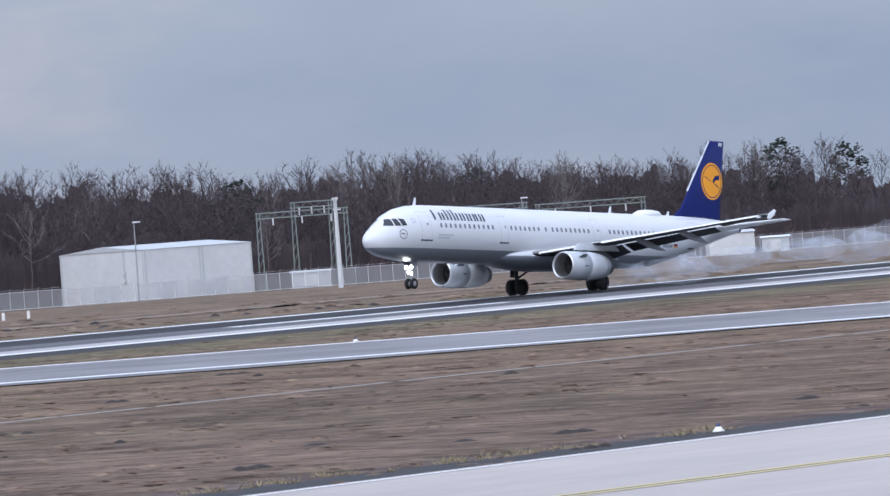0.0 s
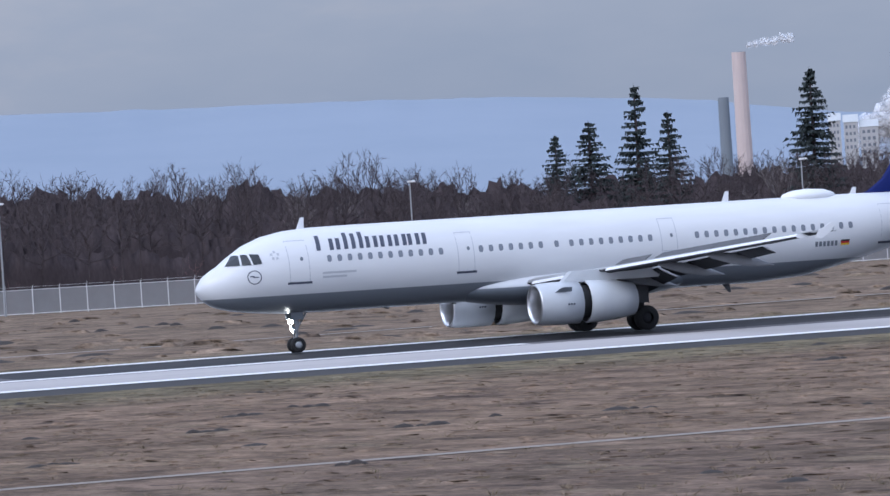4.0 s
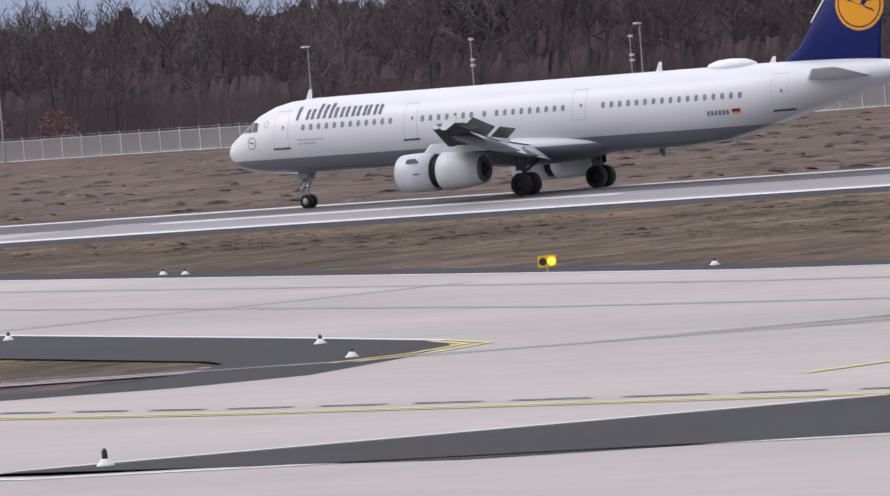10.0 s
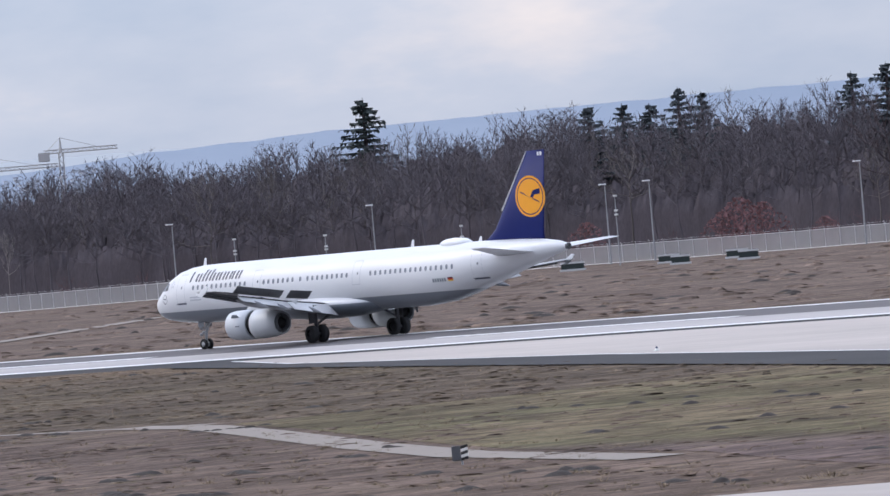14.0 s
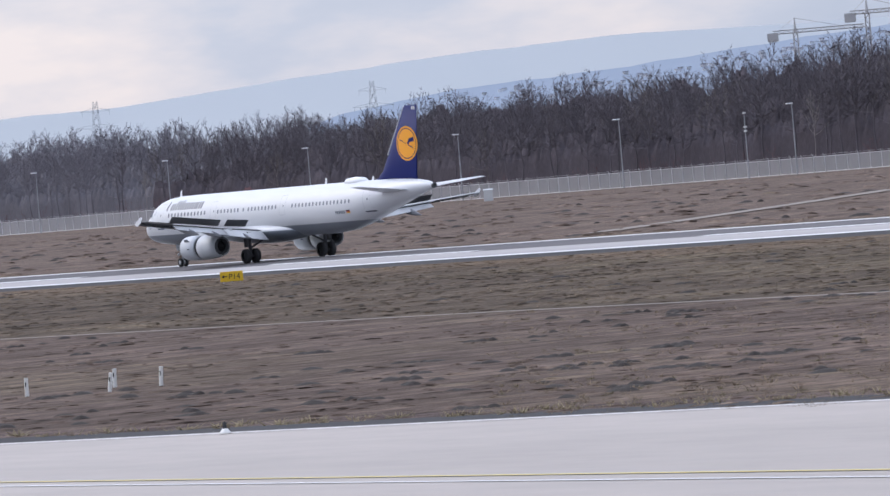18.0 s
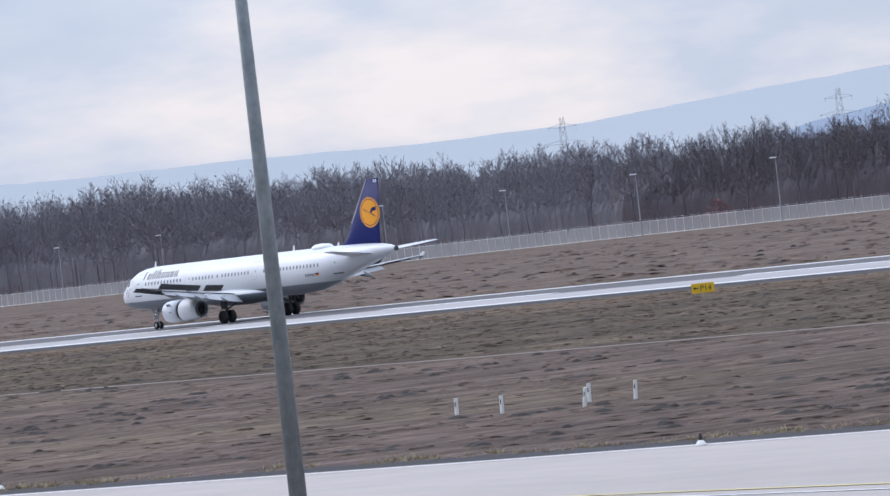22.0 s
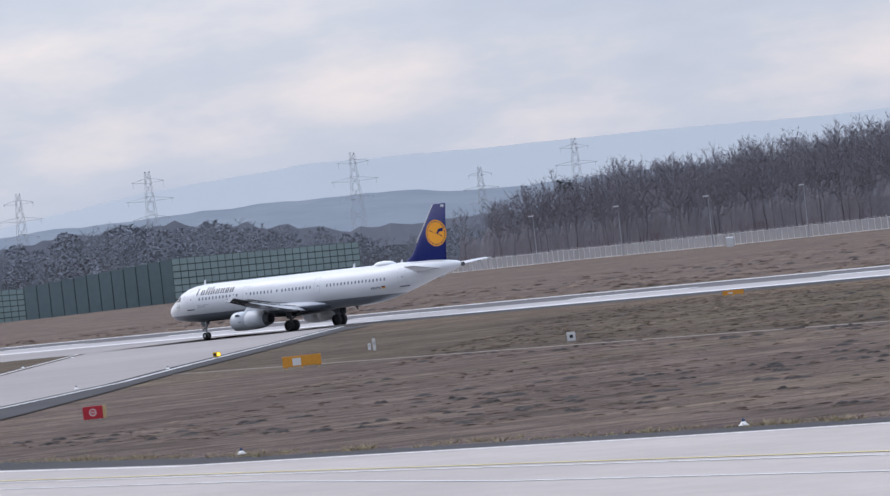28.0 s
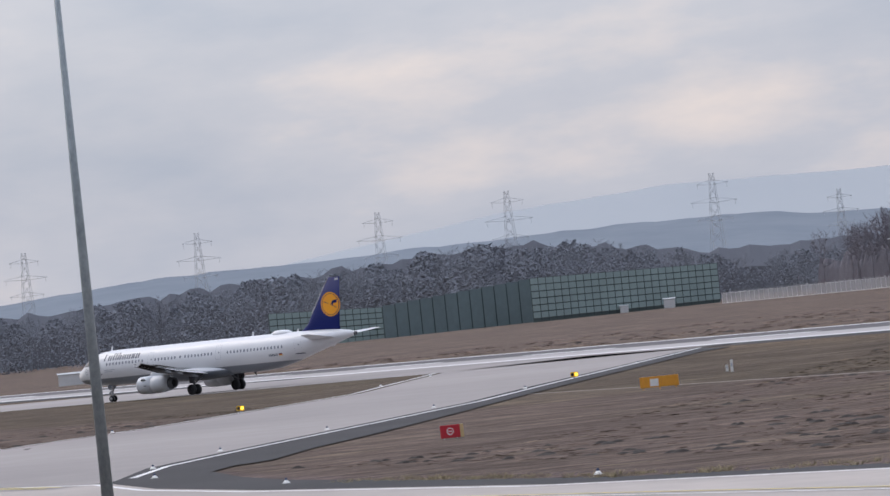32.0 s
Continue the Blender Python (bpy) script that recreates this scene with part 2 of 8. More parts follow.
M["screen_pale"] = material("screen_pale", (0.33, 0.43, 0.42), 0.6, grain=0.3, scale=0.8, big=0.25, big_scale=0.08)
M["pylon_steel"] = material("pylon_steel", (0.46, 0.49, 0.52), 0.7)
# Orange lightened towards distance haze in the base colour.
M["crane_orange"] = material("crane_orange", (0.50, 0.33, 0.28), 0.6, grain=0.2, scale=1)
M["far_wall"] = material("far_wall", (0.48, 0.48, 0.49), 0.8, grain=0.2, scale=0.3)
# Pale blue-grey bark of the distant wood: haze painted into the base colour.
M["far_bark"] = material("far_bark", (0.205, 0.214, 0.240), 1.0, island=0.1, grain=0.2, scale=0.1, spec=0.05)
# Backdrop colours with aerial haze painted in: blue ridge, then grey-blue distance.
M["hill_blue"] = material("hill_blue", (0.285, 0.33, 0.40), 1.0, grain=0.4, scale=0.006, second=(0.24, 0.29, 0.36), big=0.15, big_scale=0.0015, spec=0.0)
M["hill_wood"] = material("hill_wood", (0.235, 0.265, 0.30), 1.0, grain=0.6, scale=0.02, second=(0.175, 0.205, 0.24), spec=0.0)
M["cabin_orange"] = material("cabin_orange", (0.68, 0.16, 0.04), 0.6, grain=0.2, scale=3)
M["chimney_pale"] = material("chimney_pale", (0.62, 0.52, 0.50), 0.8, grain=0.15, scale=0.1)
M["chimney_grey"] = material("chimney_grey", (0.20, 0.20, 0.23), 0.8, grain=0.2, scale=0.1)
# Distant needles lightened and blued: their haze is in the colour.
M["hazed_far_needles"] = material("hazed_far_needles", (0.235, 0.252, 0.285), 1.0, island=0.08, spec=0.05)
# Bluish lift of the bark: distance haze put into its colour.
M["bark_haze_blue"] = material("bark_haze_blue", (0.130, 0.117, 0.131), 0.95, island=0.2, spec=0.1)
M["runway_worn"] = material("runway_worn", (0.06, 0.06, 0.065), 0.75, grain=0.6, scale=0.5, second=(0.27, 0.265, 0.27), stretch=(0.03, 1.6, 1), spec=0.12)


# Farthest ridge, paled almost to the sky by haze in its colour.
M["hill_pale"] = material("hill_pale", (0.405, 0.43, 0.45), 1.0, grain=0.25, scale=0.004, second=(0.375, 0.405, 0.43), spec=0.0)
M["town_wall"] = material("town_wall", (0.62, 0.64, 0.68), 0.9, island=0.2, spec=0.1)
M["town_roof"] = material("town_roof", (0.34, 0.33, 0.37), 0.9, island=0.3, spec=0.1)
M["birch_bark"] = material("birch_bark", (0.27, 0.245, 0.235), 0.9, island=0.3, spec=0.1)
# The blue and grey thickets have distance haze mixed into their colour.
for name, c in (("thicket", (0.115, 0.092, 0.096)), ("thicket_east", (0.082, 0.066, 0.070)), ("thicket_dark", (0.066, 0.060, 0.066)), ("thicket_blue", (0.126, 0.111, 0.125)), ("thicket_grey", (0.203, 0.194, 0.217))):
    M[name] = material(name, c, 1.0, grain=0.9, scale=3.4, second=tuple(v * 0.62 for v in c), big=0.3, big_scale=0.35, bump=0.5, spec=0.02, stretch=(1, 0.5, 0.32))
# Near-black underside of wing, slats and flaps: their shade painted as colour.
M["wing_under_shade"] = material("wing_under_shade", (0.06, 0.064, 0.072), 0.85, grain=0.3, scale=2, big=0.2, big_scale=0.4, spec=0.04)
M["fan_grey"] = material("fan_grey", (0.06, 0.062, 0.068), 0.5, 0.3, grain=0.2, scale=6)
M["taxi_worn"] = material("taxi_worn", (0.27, 0.26, 0.262), 0.8, grain=0.8, scale=0.35, second=(0.13, 0.125, 0.13), stretch=(0.25, 0.25, 1), spec=0.2)
# ---- helpers of this scene ----
def part(name, bm, mat, parent=None, label="", smooth=False, pose_m=None):
    """Links a bmesh as one mesh object under a thing or a part."""
    me = bpy.data.meshes.new(name)
    bm.to_mesh(me)
    bm.free()
    if smooth:
        me.shade_smooth()
    for one in (mat if isinstance(mat, (list, tuple)) else [mat]):
        me.materials.append(M[one] if isinstance(one, str) else one)
    ob = new(name, me)
    if parent:
        ob.parent = parent
    if label:
        tagged(ob, label)
    if pose_m is not None:
        ob.matrix_basis = pose_m
    return ob


def piece(name, me, parent, m=None):
    """Another object on a mesh that is already there."""
    ob = new(name, me)
    ob.parent = parent
    if m is not None:
        ob.matrix_basis = m
    return ob


def empty(name, m, label, category, group="", kind=""):
    ob = new(name)
    ob.empty_display_size = 0.2
    ob.matrix_basis = m
    return tagged(ob, label, category, group, kind)


def box(bm, x0, x1, y0, y1, z0, z1, bevel=0.0):
    r = bmesh.ops.create_cube(bm, size=1.0)
    for v in r["verts"]:
        v.co = Vector(((x0 + x1) / 2 + v.co.x * (x1 - x0), (y0 + y1) / 2 + v.co.y * (y1 - y0), (z0 + z1) / 2 + v.co.z * (z1 - z0)))
    if bevel:
        edges = list({e for v in r["verts"] for e in v.link_edges})
        bmesh.ops.bevel(bm, geom=edges, offset=bevel, segments=2, affect="EDGES", clamp_overlap=True)


def rod(bm, a, b, ra, rb=None, n=8, caps=True):
    """A tapered round bar from a to b."""
    a, b = Vector(a), Vector(b)
    rb = ra if rb is None else rb
    q = (b - a).to_track_quat("Z", "Y")
    rings = []
    for p, r in ((a, ra), (b, rb)):
        rings.append([bm.verts.new(p + q @ Vector((r * math.cos(2 * math.pi * i / n), r * math.sin(2 * math.pi * i / n), 0))) for i in range(n)])
    for i in range(n):
        bm.faces.new((rings[0][i], rings[0][(i + 1) % n], rings[1][(i + 1) % n], rings[1][i]))
    if caps:
        bm.faces.new(rings[0][::-1])
        bm.faces.new(rings[1])


def lathe(bm, profile, axis="X", n=32, centre=(0, 0, 0)):
    """A turned body: profile of (along, radius)."""
    c = Vector(centre)
    rings = []
    for s, r in profile:
        ring = []
        for i in range(n):
            a = 2 * math.pi * i / n
            p = {"X": (s, r * math.cos(a), r * math.sin(a)), "Y": (r * math.cos(a), s, r * math.sin(a)), "Z": (r * math.cos(a), r * math.sin(a), s)}[axis]
            ring.append(bm.verts.new(c + Vector(p)))
        rings.append(ring)
    for a, b in zip(rings, rings[1:]):
        for i in range(n):
            bm.faces.new((a[i], a[(i + 1) % n], b[(i + 1) % n], b[i]))
    return rings


def spread(az, dist, z=0.0):
    """A place by degrees left of the runway's normal and metres from the eye."""
    return Vector((-math.sin(radians(az)) * dist, math.cos(radians(az)) * dist, z))


def lerp_table(table, lo, step, x):
    u = min(max((x - lo) / step, 0), len(table) - 1.001)
    i = int(u)
    return table[i] + (table[i + 1] - table[i]) * (u - i)


FENCE_Y = 690.0
RWY_Y = 298.8
RISE = (-3.37, -2.94, -2.52, -2.01, -1.68, -1.84, -1.68, -1.08, -0.58, -0.15, -0.41, -0.24, 0.01, -0.32, 0.44, 0.86, 0.56, 0.86, 0.65, 0.69, 0.86, 0.86, 0.52, 0.52, 0.78, 0.78, 0.78)


def gz(x, y):
    """Height of the ground: level round the runway, falling away to the east beyond it."""
    far = lerp_table(RISE, -900, 100, -x)
    u = min(max((y - 335) / 300, 0), 1.3)
    return -0.45 + (far + 0.45) * u


# ---- ground: one sheet to the horizon ----
def ground_sheet():
    xs = sorted(set([-4900, -3500, -2600] + list(range(-2200, 1401, 100)) + [1800, 2600]))
    ys = [-900, -300, 0, 100, 200, 335, 400, 480, 560, 640, 725, 900, 1300, 2200, 4900]
    bm = bmesh.new()
    grid = [[bm.verts.new((x, y, gz(x, y))) for x in xs] for y in ys]
    for a, b in zip(grid, grid[1:]):
        for i in range(len(xs) - 1):
            bm.faces.new((a[i], a[i + 1], b[i + 1], b[i]))
    return part("ground", bm, "turf", smooth=True)


def turf_material(name, dry, green, zoned=True, island=0.0):
    """Winter grass in strips: bare and brown, rough and olive, tawny beside the runway."""
    m = bpy.data.materials.new(name)
    m.use_nodes = True
    n, l = m.node_tree.nodes, m.node_tree.links
    b = n["Principled BSDF"]
    b.inputs["Roughness"].default_value = 0.95
    b.inputs["Specular IOR Level"].default_value = 0.1
    tc = n.new("ShaderNodeTexCoord")

    def noise_at(scale, stretch, detail=5, rough=0.6):
        mp = n.new("ShaderNodeMapping")
        mp.inputs["Scale"].default_value = stretch
        t = n.new("ShaderNodeTexNoise")
        t.inputs["Scale"].default_value, t.inputs["Detail"].default_value, t.inputs["Roughness"].default_value = scale, detail, rough
        l.new(tc.outputs["Object"], mp.inputs["Vector"])
        l.new(mp.outputs["Vector"], t.inputs["Vector"])
        return t.outputs["Fac"]

    def layer(under, socket, lo, hi, color, amount=1.0):
        mr = n.new("ShaderNodeMapRange")
        mr.inputs["From Min"].default_value, mr.inputs["From Max"].default_value, mr.inputs["To Max"].default_value = lo, hi, amount
        l.new(socket, mr.inputs["Value"])
        mix = n.new("ShaderNodeMix")
        mix.data_type = "RGBA"
        l.new(mr.outputs["Result"], mix.inputs["Factor"])
        if isinstance(under, tuple):
            mix.inputs["A"].default_value = (*under, 1)
        else:
            l.new(under, mix.inputs["A"])
        mix.inputs["B"].default_value = (*color, 1)
        return mix.outputs["Result"]

    sep = n.new("ShaderNodeSeparateXYZ")
    l.new(tc.outputs["Object"], sep.inputs["Vector"])
    ragged = noise_at(0.06, (1, 1, 1), 4, 0.6)

    def beyond(axis, lo, hi, wander):
        """Rises from 0 to 1 across a ragged border."""
        add = n.new("ShaderNodeMath")
        add.operation = "MULTIPLY_ADD"
        add.inputs[1].default_value = wander
        l.new(ragged, add.inputs[0])
        l.new(sep.outputs[axis], add.inputs[2])
        mr = n.new("ShaderNodeMapRange")
        mr.interpolation_type = "SMOOTHSTEP"
        mr.inputs["From Min"].default_value, mr.inputs["From Max"].default_value = lo + wander / 2, hi + wander / 2
        l.new(add.outputs["Value"], mr.inputs["Value"])
        return mr.outputs["Result"]

    def blend(a, b, fac):
        mix = n.new("ShaderNodeMix")
        mix.data_type = "RGBA"
        l.new(fac, mix.inputs["Factor"])
        for key, c in (("A", a), ("B", b)):
            if isinstance(c, tuple):
                mix.inputs[key].default_value = (*c, 1)
            else:
                l.new(c, mix.inputs[key])
        return mix.outputs["Result"]

    def vary(under, socket, lo, hi, low, high):
        mr = n.new("ShaderNodeMapRange")
        mr.inputs["From Min"].default_value, mr.inputs["From Max"].default_value, mr.inputs["To Min"].default_value, mr.inputs["To Max"].default_value = lo, hi, low, high
        l.new(socket, mr.inputs["Value"])
        mul = n.new("ShaderNodeVectorMath")
        mul.operation = "SCALE"
        l.new(under, mul.inputs[0])
        l.new(mr.outputs["Result"], mul.inputs["Scale"])
        return mul.outputs["Vector"]

    if zoned:
        east = beyond("X", -190, -30, 60)
        near = blend((0.124, 0.091, 0.075), (0.158, 0.112, 0.084), east)  # bare moorish strip, ochre towards the east
        mid_strip = blend((0.101, 0.077, 0.057), (0.180, 0.126, 0.090), east)  # rough olive grass
        far_strip = blend((0.143, 0.106, 0.087), (0.180, 0.132, 0.096), east)
        base = blend(near, mid_strip, beyond("Y", 166, 174, 5))
        base = layer(base, noise_at(0.02, (1, 1.4, 1)), 0.5, 0.66, green, 0.4)
        base = blend(base, blend((0.135, 0.098, 0.068), (0.150, 0.124, 0.080), east), beyond("Y", 240, 262, 16))  # tawny clumps, then greener grass beside the runway
        base = blend(base, far_strip, beyond("Y", 325, 340, 1))
    else:
        base = layer(dry, noise_at(0.035, (1, 1.4, 1)), 0.42, 0.62, green)
        base = blend((0.130, 0.095, 0.085), base, beyond("Y", 130, 137, 7))  # bare and brown towards the taxiway
    base = vary(base, noise_at(0.05, (0.8, 1.1, 1)), 0.35, 0.65, 0.80, 1.16)
    base = vary(base, noise_at(0.2, (1, 0.6, 1), 5, 0.65), 0.35, 0.65, 0.72, 1.24)
    base = layer(base, noise_at(0.42, (1.0, 0.35, 1), 4, 0.6), 0.60, 0.66, (0.052, 0.037, 0.032), 0.7)
    base = layer(base, noise_at(0.3, (0.9, 0.4, 1), 5, 0.7), 0.58, 0.68, (0.225, 0.175, 0.120), 0.55)
    base = vary(base, noise_at(0.9, (1.0, 0.4, 1), 5, 0.7), 0.38, 0.62, 0.66, 1.28)
    fine = noise_at(4.0, (1.0, 0.4, 1), 6, 0.75)
    base = vary(base, fine, 0.36, 0.64, 0.68, 1.3)
    if island:
        geo = n.new("ShaderNodeNewGeometry")
        base = vary(base, geo.outputs["Random Per Island"], 0.0, 1.0, 1 - island, 1 + island)
    l.new(base, b.inputs["Base Color"])
    bp = n.new("ShaderNodeBump")
    bp.inputs["Strength"].default_value, bp.inputs["Distance"].default_value = 0.6, 0.12
    l.new(fine, bp.inputs["Height"])
    l.new(bp.outputs["Normal"], b.inputs["Normal"])
    return m


M["turf"] = turf_material("turf", (0.152, 0.103, 0.081), (0.130, 0.104, 0.066))
M["green_turf"] = turf_material("green_turf", (0.150, 0.117, 0.074), (0.121, 0.106, 0.061), False)
M["tussock"] = turf_material("tussock", (0.152, 0.103, 0.081), (0.130, 0.104, 0.066), True, 0.24)
tagged(ground_sheet(), "winter grassland between runway and forest, brown and patchy", "grass", kind="structure")

PAVE = -0.40


def poly(bm, pts, z):
    f = bm.faces.new([bm.verts.new((x, y, z)) for x, y in pts])
    f.normal_update()
    if f.normal.z < 0:
        f.normal_flip()
    bmesh.ops.triangulate(bm, faces=[f])


def slab(name, polys, mat, label, category, z=PAVE):
    bm = bmesh.new()
    for p in polys:
        poly(bm, p, z)
    ob = part(name, bm, mat)
    return tagged(ob, label, category, kind="structure")


def band(bm, pts, half, z, zf=None):
    """A painted line along a run of points."""
    rows = []
    for i, p in enumerate(pts):
        a, b = Vector(pts[max(i - 1, 0)]), Vector(pts[min(i + 1, len(pts) - 1)])
        d = (b - a).normalized()
        s = Vector((-d.y, d.x)) * half
        rows.append([bm.verts.new((p[0] + s.x * k, p[1] + s.y * k, z if zf is None else zf(p[1] + s.y * k))) for k in (-1, 1)])
    for a, b in zip(rows, rows[1:]):
        bm.faces.new((a[0], b[0], b[1], a[1]))


def rounded(pts, times=3):
    """Corner-cut run of points."""
    for _ in range(times):
        out = [pts[0]]
        for a, b in zip(pts, pts[1:]):
            out += [(a[0] * 0.75 + b[0] * 0.25, a[1] * 0.75 + b[1] * 0.25), (a[0] * 0.25 + b[0] * 0.75, a[1] * 0.25 + b[1] * 0.75)]
        pts = out + [pts[-1]]
    return pts


def crown(y):
    """The runway's cross fall, shaped to fit the camera's view: level for a few metres past the middle, falling to both
    edges.
    """
    d = y - RWY_Y
    return -0.34 * min(-d / 22.5, 1.4) if d < 0 else -0.34 * min(max(d - 5.7, 0) / 16.8, 1.4)


# runway with a crowned surface, in lengthwise strips sized to fit the camera's view
def runway():
    def strip(name, y0, y1, mat, label, lift, x0=-2600, x1=1700, n=1):
        bm = bmesh.new()
        ys = sorted({y0, y1} | {v for v in (RWY_Y, RWY_Y + 5.7) if y0 < v < y1})
        xs = np.linspace(x0, x1, 24)
        g = [[bm.verts.new((x, y, crown(y) + lift)) for x in xs] for y in ys]
        for a, b in zip(g, g[1:]):
            for i in range(len(xs) - 1):
                bm.faces.new((a[i], a[i + 1], b[i + 1], b[i]))
        return tagged(part(name, bm, mat), label, "runway", kind="structure")

    strip("runway", RWY_Y - 29, RWY_Y + 29, "asphalt", "dark asphalt runway with paved shoulders", -0.012)
    strip("runway_lane", RWY_Y - 10.4, RWY_Y + 2.6, "runway_grey", "grey tyre-darkened middle lane of the runway", 0.0)
    strip("runway_concrete", RWY_Y - 21.0, RWY_Y - 10.4, "runway_pale", "pale worn concrete lane of the runway", 0.0)
    strip("runway_film", RWY_Y - 19.2, RWY_Y - 6.8, "runway_film", "light grey film of rubber over the runway's concrete", 0.004, -215, 85)
    strip("runway_touchdown_marks", RWY_Y - 8, RWY_Y + 2.4, "rubber_marks", "black tyre rubber on the runway's touchdown zone", 0.004, 95, 700)
    strip("runway_worn_lane", RWY_Y - 16.0, RWY_Y - 8.1, "runway_worn", "rubber-streaked lane of the touchdown zone", 0.005, 150, 900)
    strip("runway_exit_joint", RWY_Y - 29, RWY_Y - 20.95, "concrete_old", "pale concrete where the exit meets the runway", 0.004, -790, -655)
    bm = bmesh.new()
    # The far line is placed and widened to fit the camera's view.
    for y, half in ((RWY_Y - 21.8, 0.95), (RWY_Y + 4.2, 1.45)):
        band(bm, [(x, y) for x in np.linspace(-2600, 1700, 30)], half, 0, lambda v: crown(v) + 0.012)
    for x in range(-2550, 1650, 60):
        band(bm, [(x, RWY_Y - 9.5), (x + 30, RWY_Y - 9.5)], 0.75, 0, lambda v: crown(v) + 0.016)
    tagged(part("runway_marking", bm, "marking_white"), "white painted edge lines and dashes on the runway", "marking", kind="structure")


M["runway_grey"] = material("runway_grey", (0.185, 0.175, 0.178), 0.8, grain=0.6, scale=0.5, second=(0.105, 0.10, 0.105), big=0.4, big_scale=0.03, stretch=(0.06, 1.2, 1), spec=0.06)
M["runway_film"] = material("runway_film", (0.36, 0.345, 0.345), 0.8, grain=0.6, scale=0.5, second=(0.25, 0.24, 0.245), big=0.3, big_scale=0.03, stretch=(0.05, 1.2, 1), spec=0.08)
M["runway_pale"] = material("runway_pale", (0.49, 0.458, 0.442), 0.8, grain=0.4, scale=0.6, second=(0.34, 0.325, 0.33), big=0.4, big_scale=0.03, stretch=(0.12, 1, 1), spec=0.1)
runway()

TAXI_FAR = [(700, 128), (300, 113), (147, 107), (60, 104), (-54, 97), (-71, 94), (-95, 99), (-118, 101), (-137, 96.5), (-157, 92), (-185, 87.5), (-216, 83.9), (-253, 85.5), (-276, 88.3), (-297, 92.7), (-400, 93), (-700, 94)]
EXIT_A_FAR = [(40, 118), (-24, 142), (-47, 151.5), (-106, 177), (-162, 212), (-260, 279)]
EXIT_A_NEAR = [(-330, 272), (-305, 256), (-251, 232), (-181, 195), (-139, 169), (-101, 145), (-92, 139)]
EXIT_A_TAIL = [(-89.9, 135.9), (-88, 131), (-86.7, 125), (-88.5, 122), (-92, 120.2), (-98, 116), (-104, 110.5), (-118, 101), (-95, 99), (-73, 95), (-61, 107), (-57, 119), (-51, 129), (-30, 121), (20, 104)]
ISLAND_DARK = [(-330, 266), (-300, 250), (-229, 213), (-159, 173), (-96, 134), (-92, 139), (-101, 145), (-139, 169), (-181, 195), (-251, 232), (-305, 256), (-330, 272)]

slab("taxiway_pavement", [TAXI_FAR + [(-700, 58), (700, 58)]], "concrete", "pale concrete taxiway alongside the runway", "taxiway")
slab("exit_pavement", [EXIT_A_FAR + EXIT_A_NEAR + EXIT_A_TAIL], "concrete", "pale concrete runway exit with faint tyre arcs", "taxiway", PAVE + 0.004)
slab("exit_shoulder", [
    ISLAND_DARK,
    [(-92, 139), (-96, 134), (-94.5, 132.5), (-93, 129.4), (-92.3, 126), (-92.8, 123.3), (-94, 122.7), (-100, 119), (-109, 112), (-104, 110.5), (-98, 116), (-92, 120.2), (-88.5, 122), (-86.7, 125), (-88, 131), (-89.9, 135.9)],
    [(-57, 119), (-61, 107), (-67, 101), (-73, 95), (-62, 94), (-54, 97), (-30, 100), (-30, 108), (-52, 112)],
], "asphalt", "dark asphalt shoulders round the exit", "shoulder", PAVE + 0.012)
slab("exit_pavement_west", [
    [(-322.7, 102.8), (-301, 94.3), (-297, 90), (-420, 84), (-445, 131), (-480, 155), (-558, 199), (-671, 249), (-690, 277), (-640, 277), (-645, 268), (-581, 236), (-483, 186.7), (-431.4, 161.4), (-379, 133), (-346, 115)],
    [(-640, 277), (-672, 249), (-720, 236), (-790, 226), (-1000, 160), (-1000, 215), (-860, 262), (-800, 278)],
], "concrete_old", "pale concrete high-speed exits meeting the runway", "taxiway", PAVE + 0.004)
slab("exit_shoulder_west", [
    [(-645, 268), (-581, 236), (-483, 186.7), (-431.4, 161.4), (-379, 133), (-346, 115), (-322.7, 102.8), (-301, 94.3), (-297, 92.7), (-276, 88.3), (-253, 85.5), (-229, 84.4), (-216, 83.9), (-223, 86.6), (-237.5, 87.6), (-265, 90.8), (-280, 93.7), (-293, 97), (-298.5, 98.4), (-306, 102), (-310, 105.4), (-328, 113.8), (-354.6, 127.6), (-388.4, 144.4), (-443, 171), (-604, 252), (-620, 262)],
], "asphalt", "dark asphalt shoulder along the exit", "shoulder", PAVE + 0.012)
slab("entry_pavement", [[(181, 268), (211, 240), (238, 206), (263, 187), (330, 125), (300, 113), (420, 118), (340, 172), (298, 212), (272, 236), (240, 277), (180, 277)]], "taxi_worn", "pale angled taxiway joining the runway", "taxiway", PAVE + 0.004)

bm = bmesh.new()
band(bm, [(x, y - 0.7) for x, y in TAXI_FAR], 0.16, PAVE + 0.012)
band(bm, EXIT_A_FAR[1:], 0.16, PAVE + 0.016)
band(bm, EXIT_A_NEAR, 0.16, PAVE + 0.02)
band(bm, [(-51, 129.5), (-40, 125.5), (-20, 117)], 0.14, PAVE + 0.02)
band(bm, [(-73, 95.5), (-61, 107.5), (-57, 119), (-54, 128)], 0.14, PAVE + 0.02)
band(bm, [(-303, 95.8), (-322.7, 104), (-346, 116.2), (-379, 134.2), (-431.4, 162.6), (-483, 188), (-581, 237), (-645, 269)], 0.2, PAVE + 0.016)
band(bm, [(-445, 130), (-480, 154), (-558, 198), (-671, 248), (-720, 235), (-790, 225)], 0.2, PAVE + 0.016)
band(bm, [(205, 250), (263, 190), (330, 128)], 1.3, PAVE + 0.016)
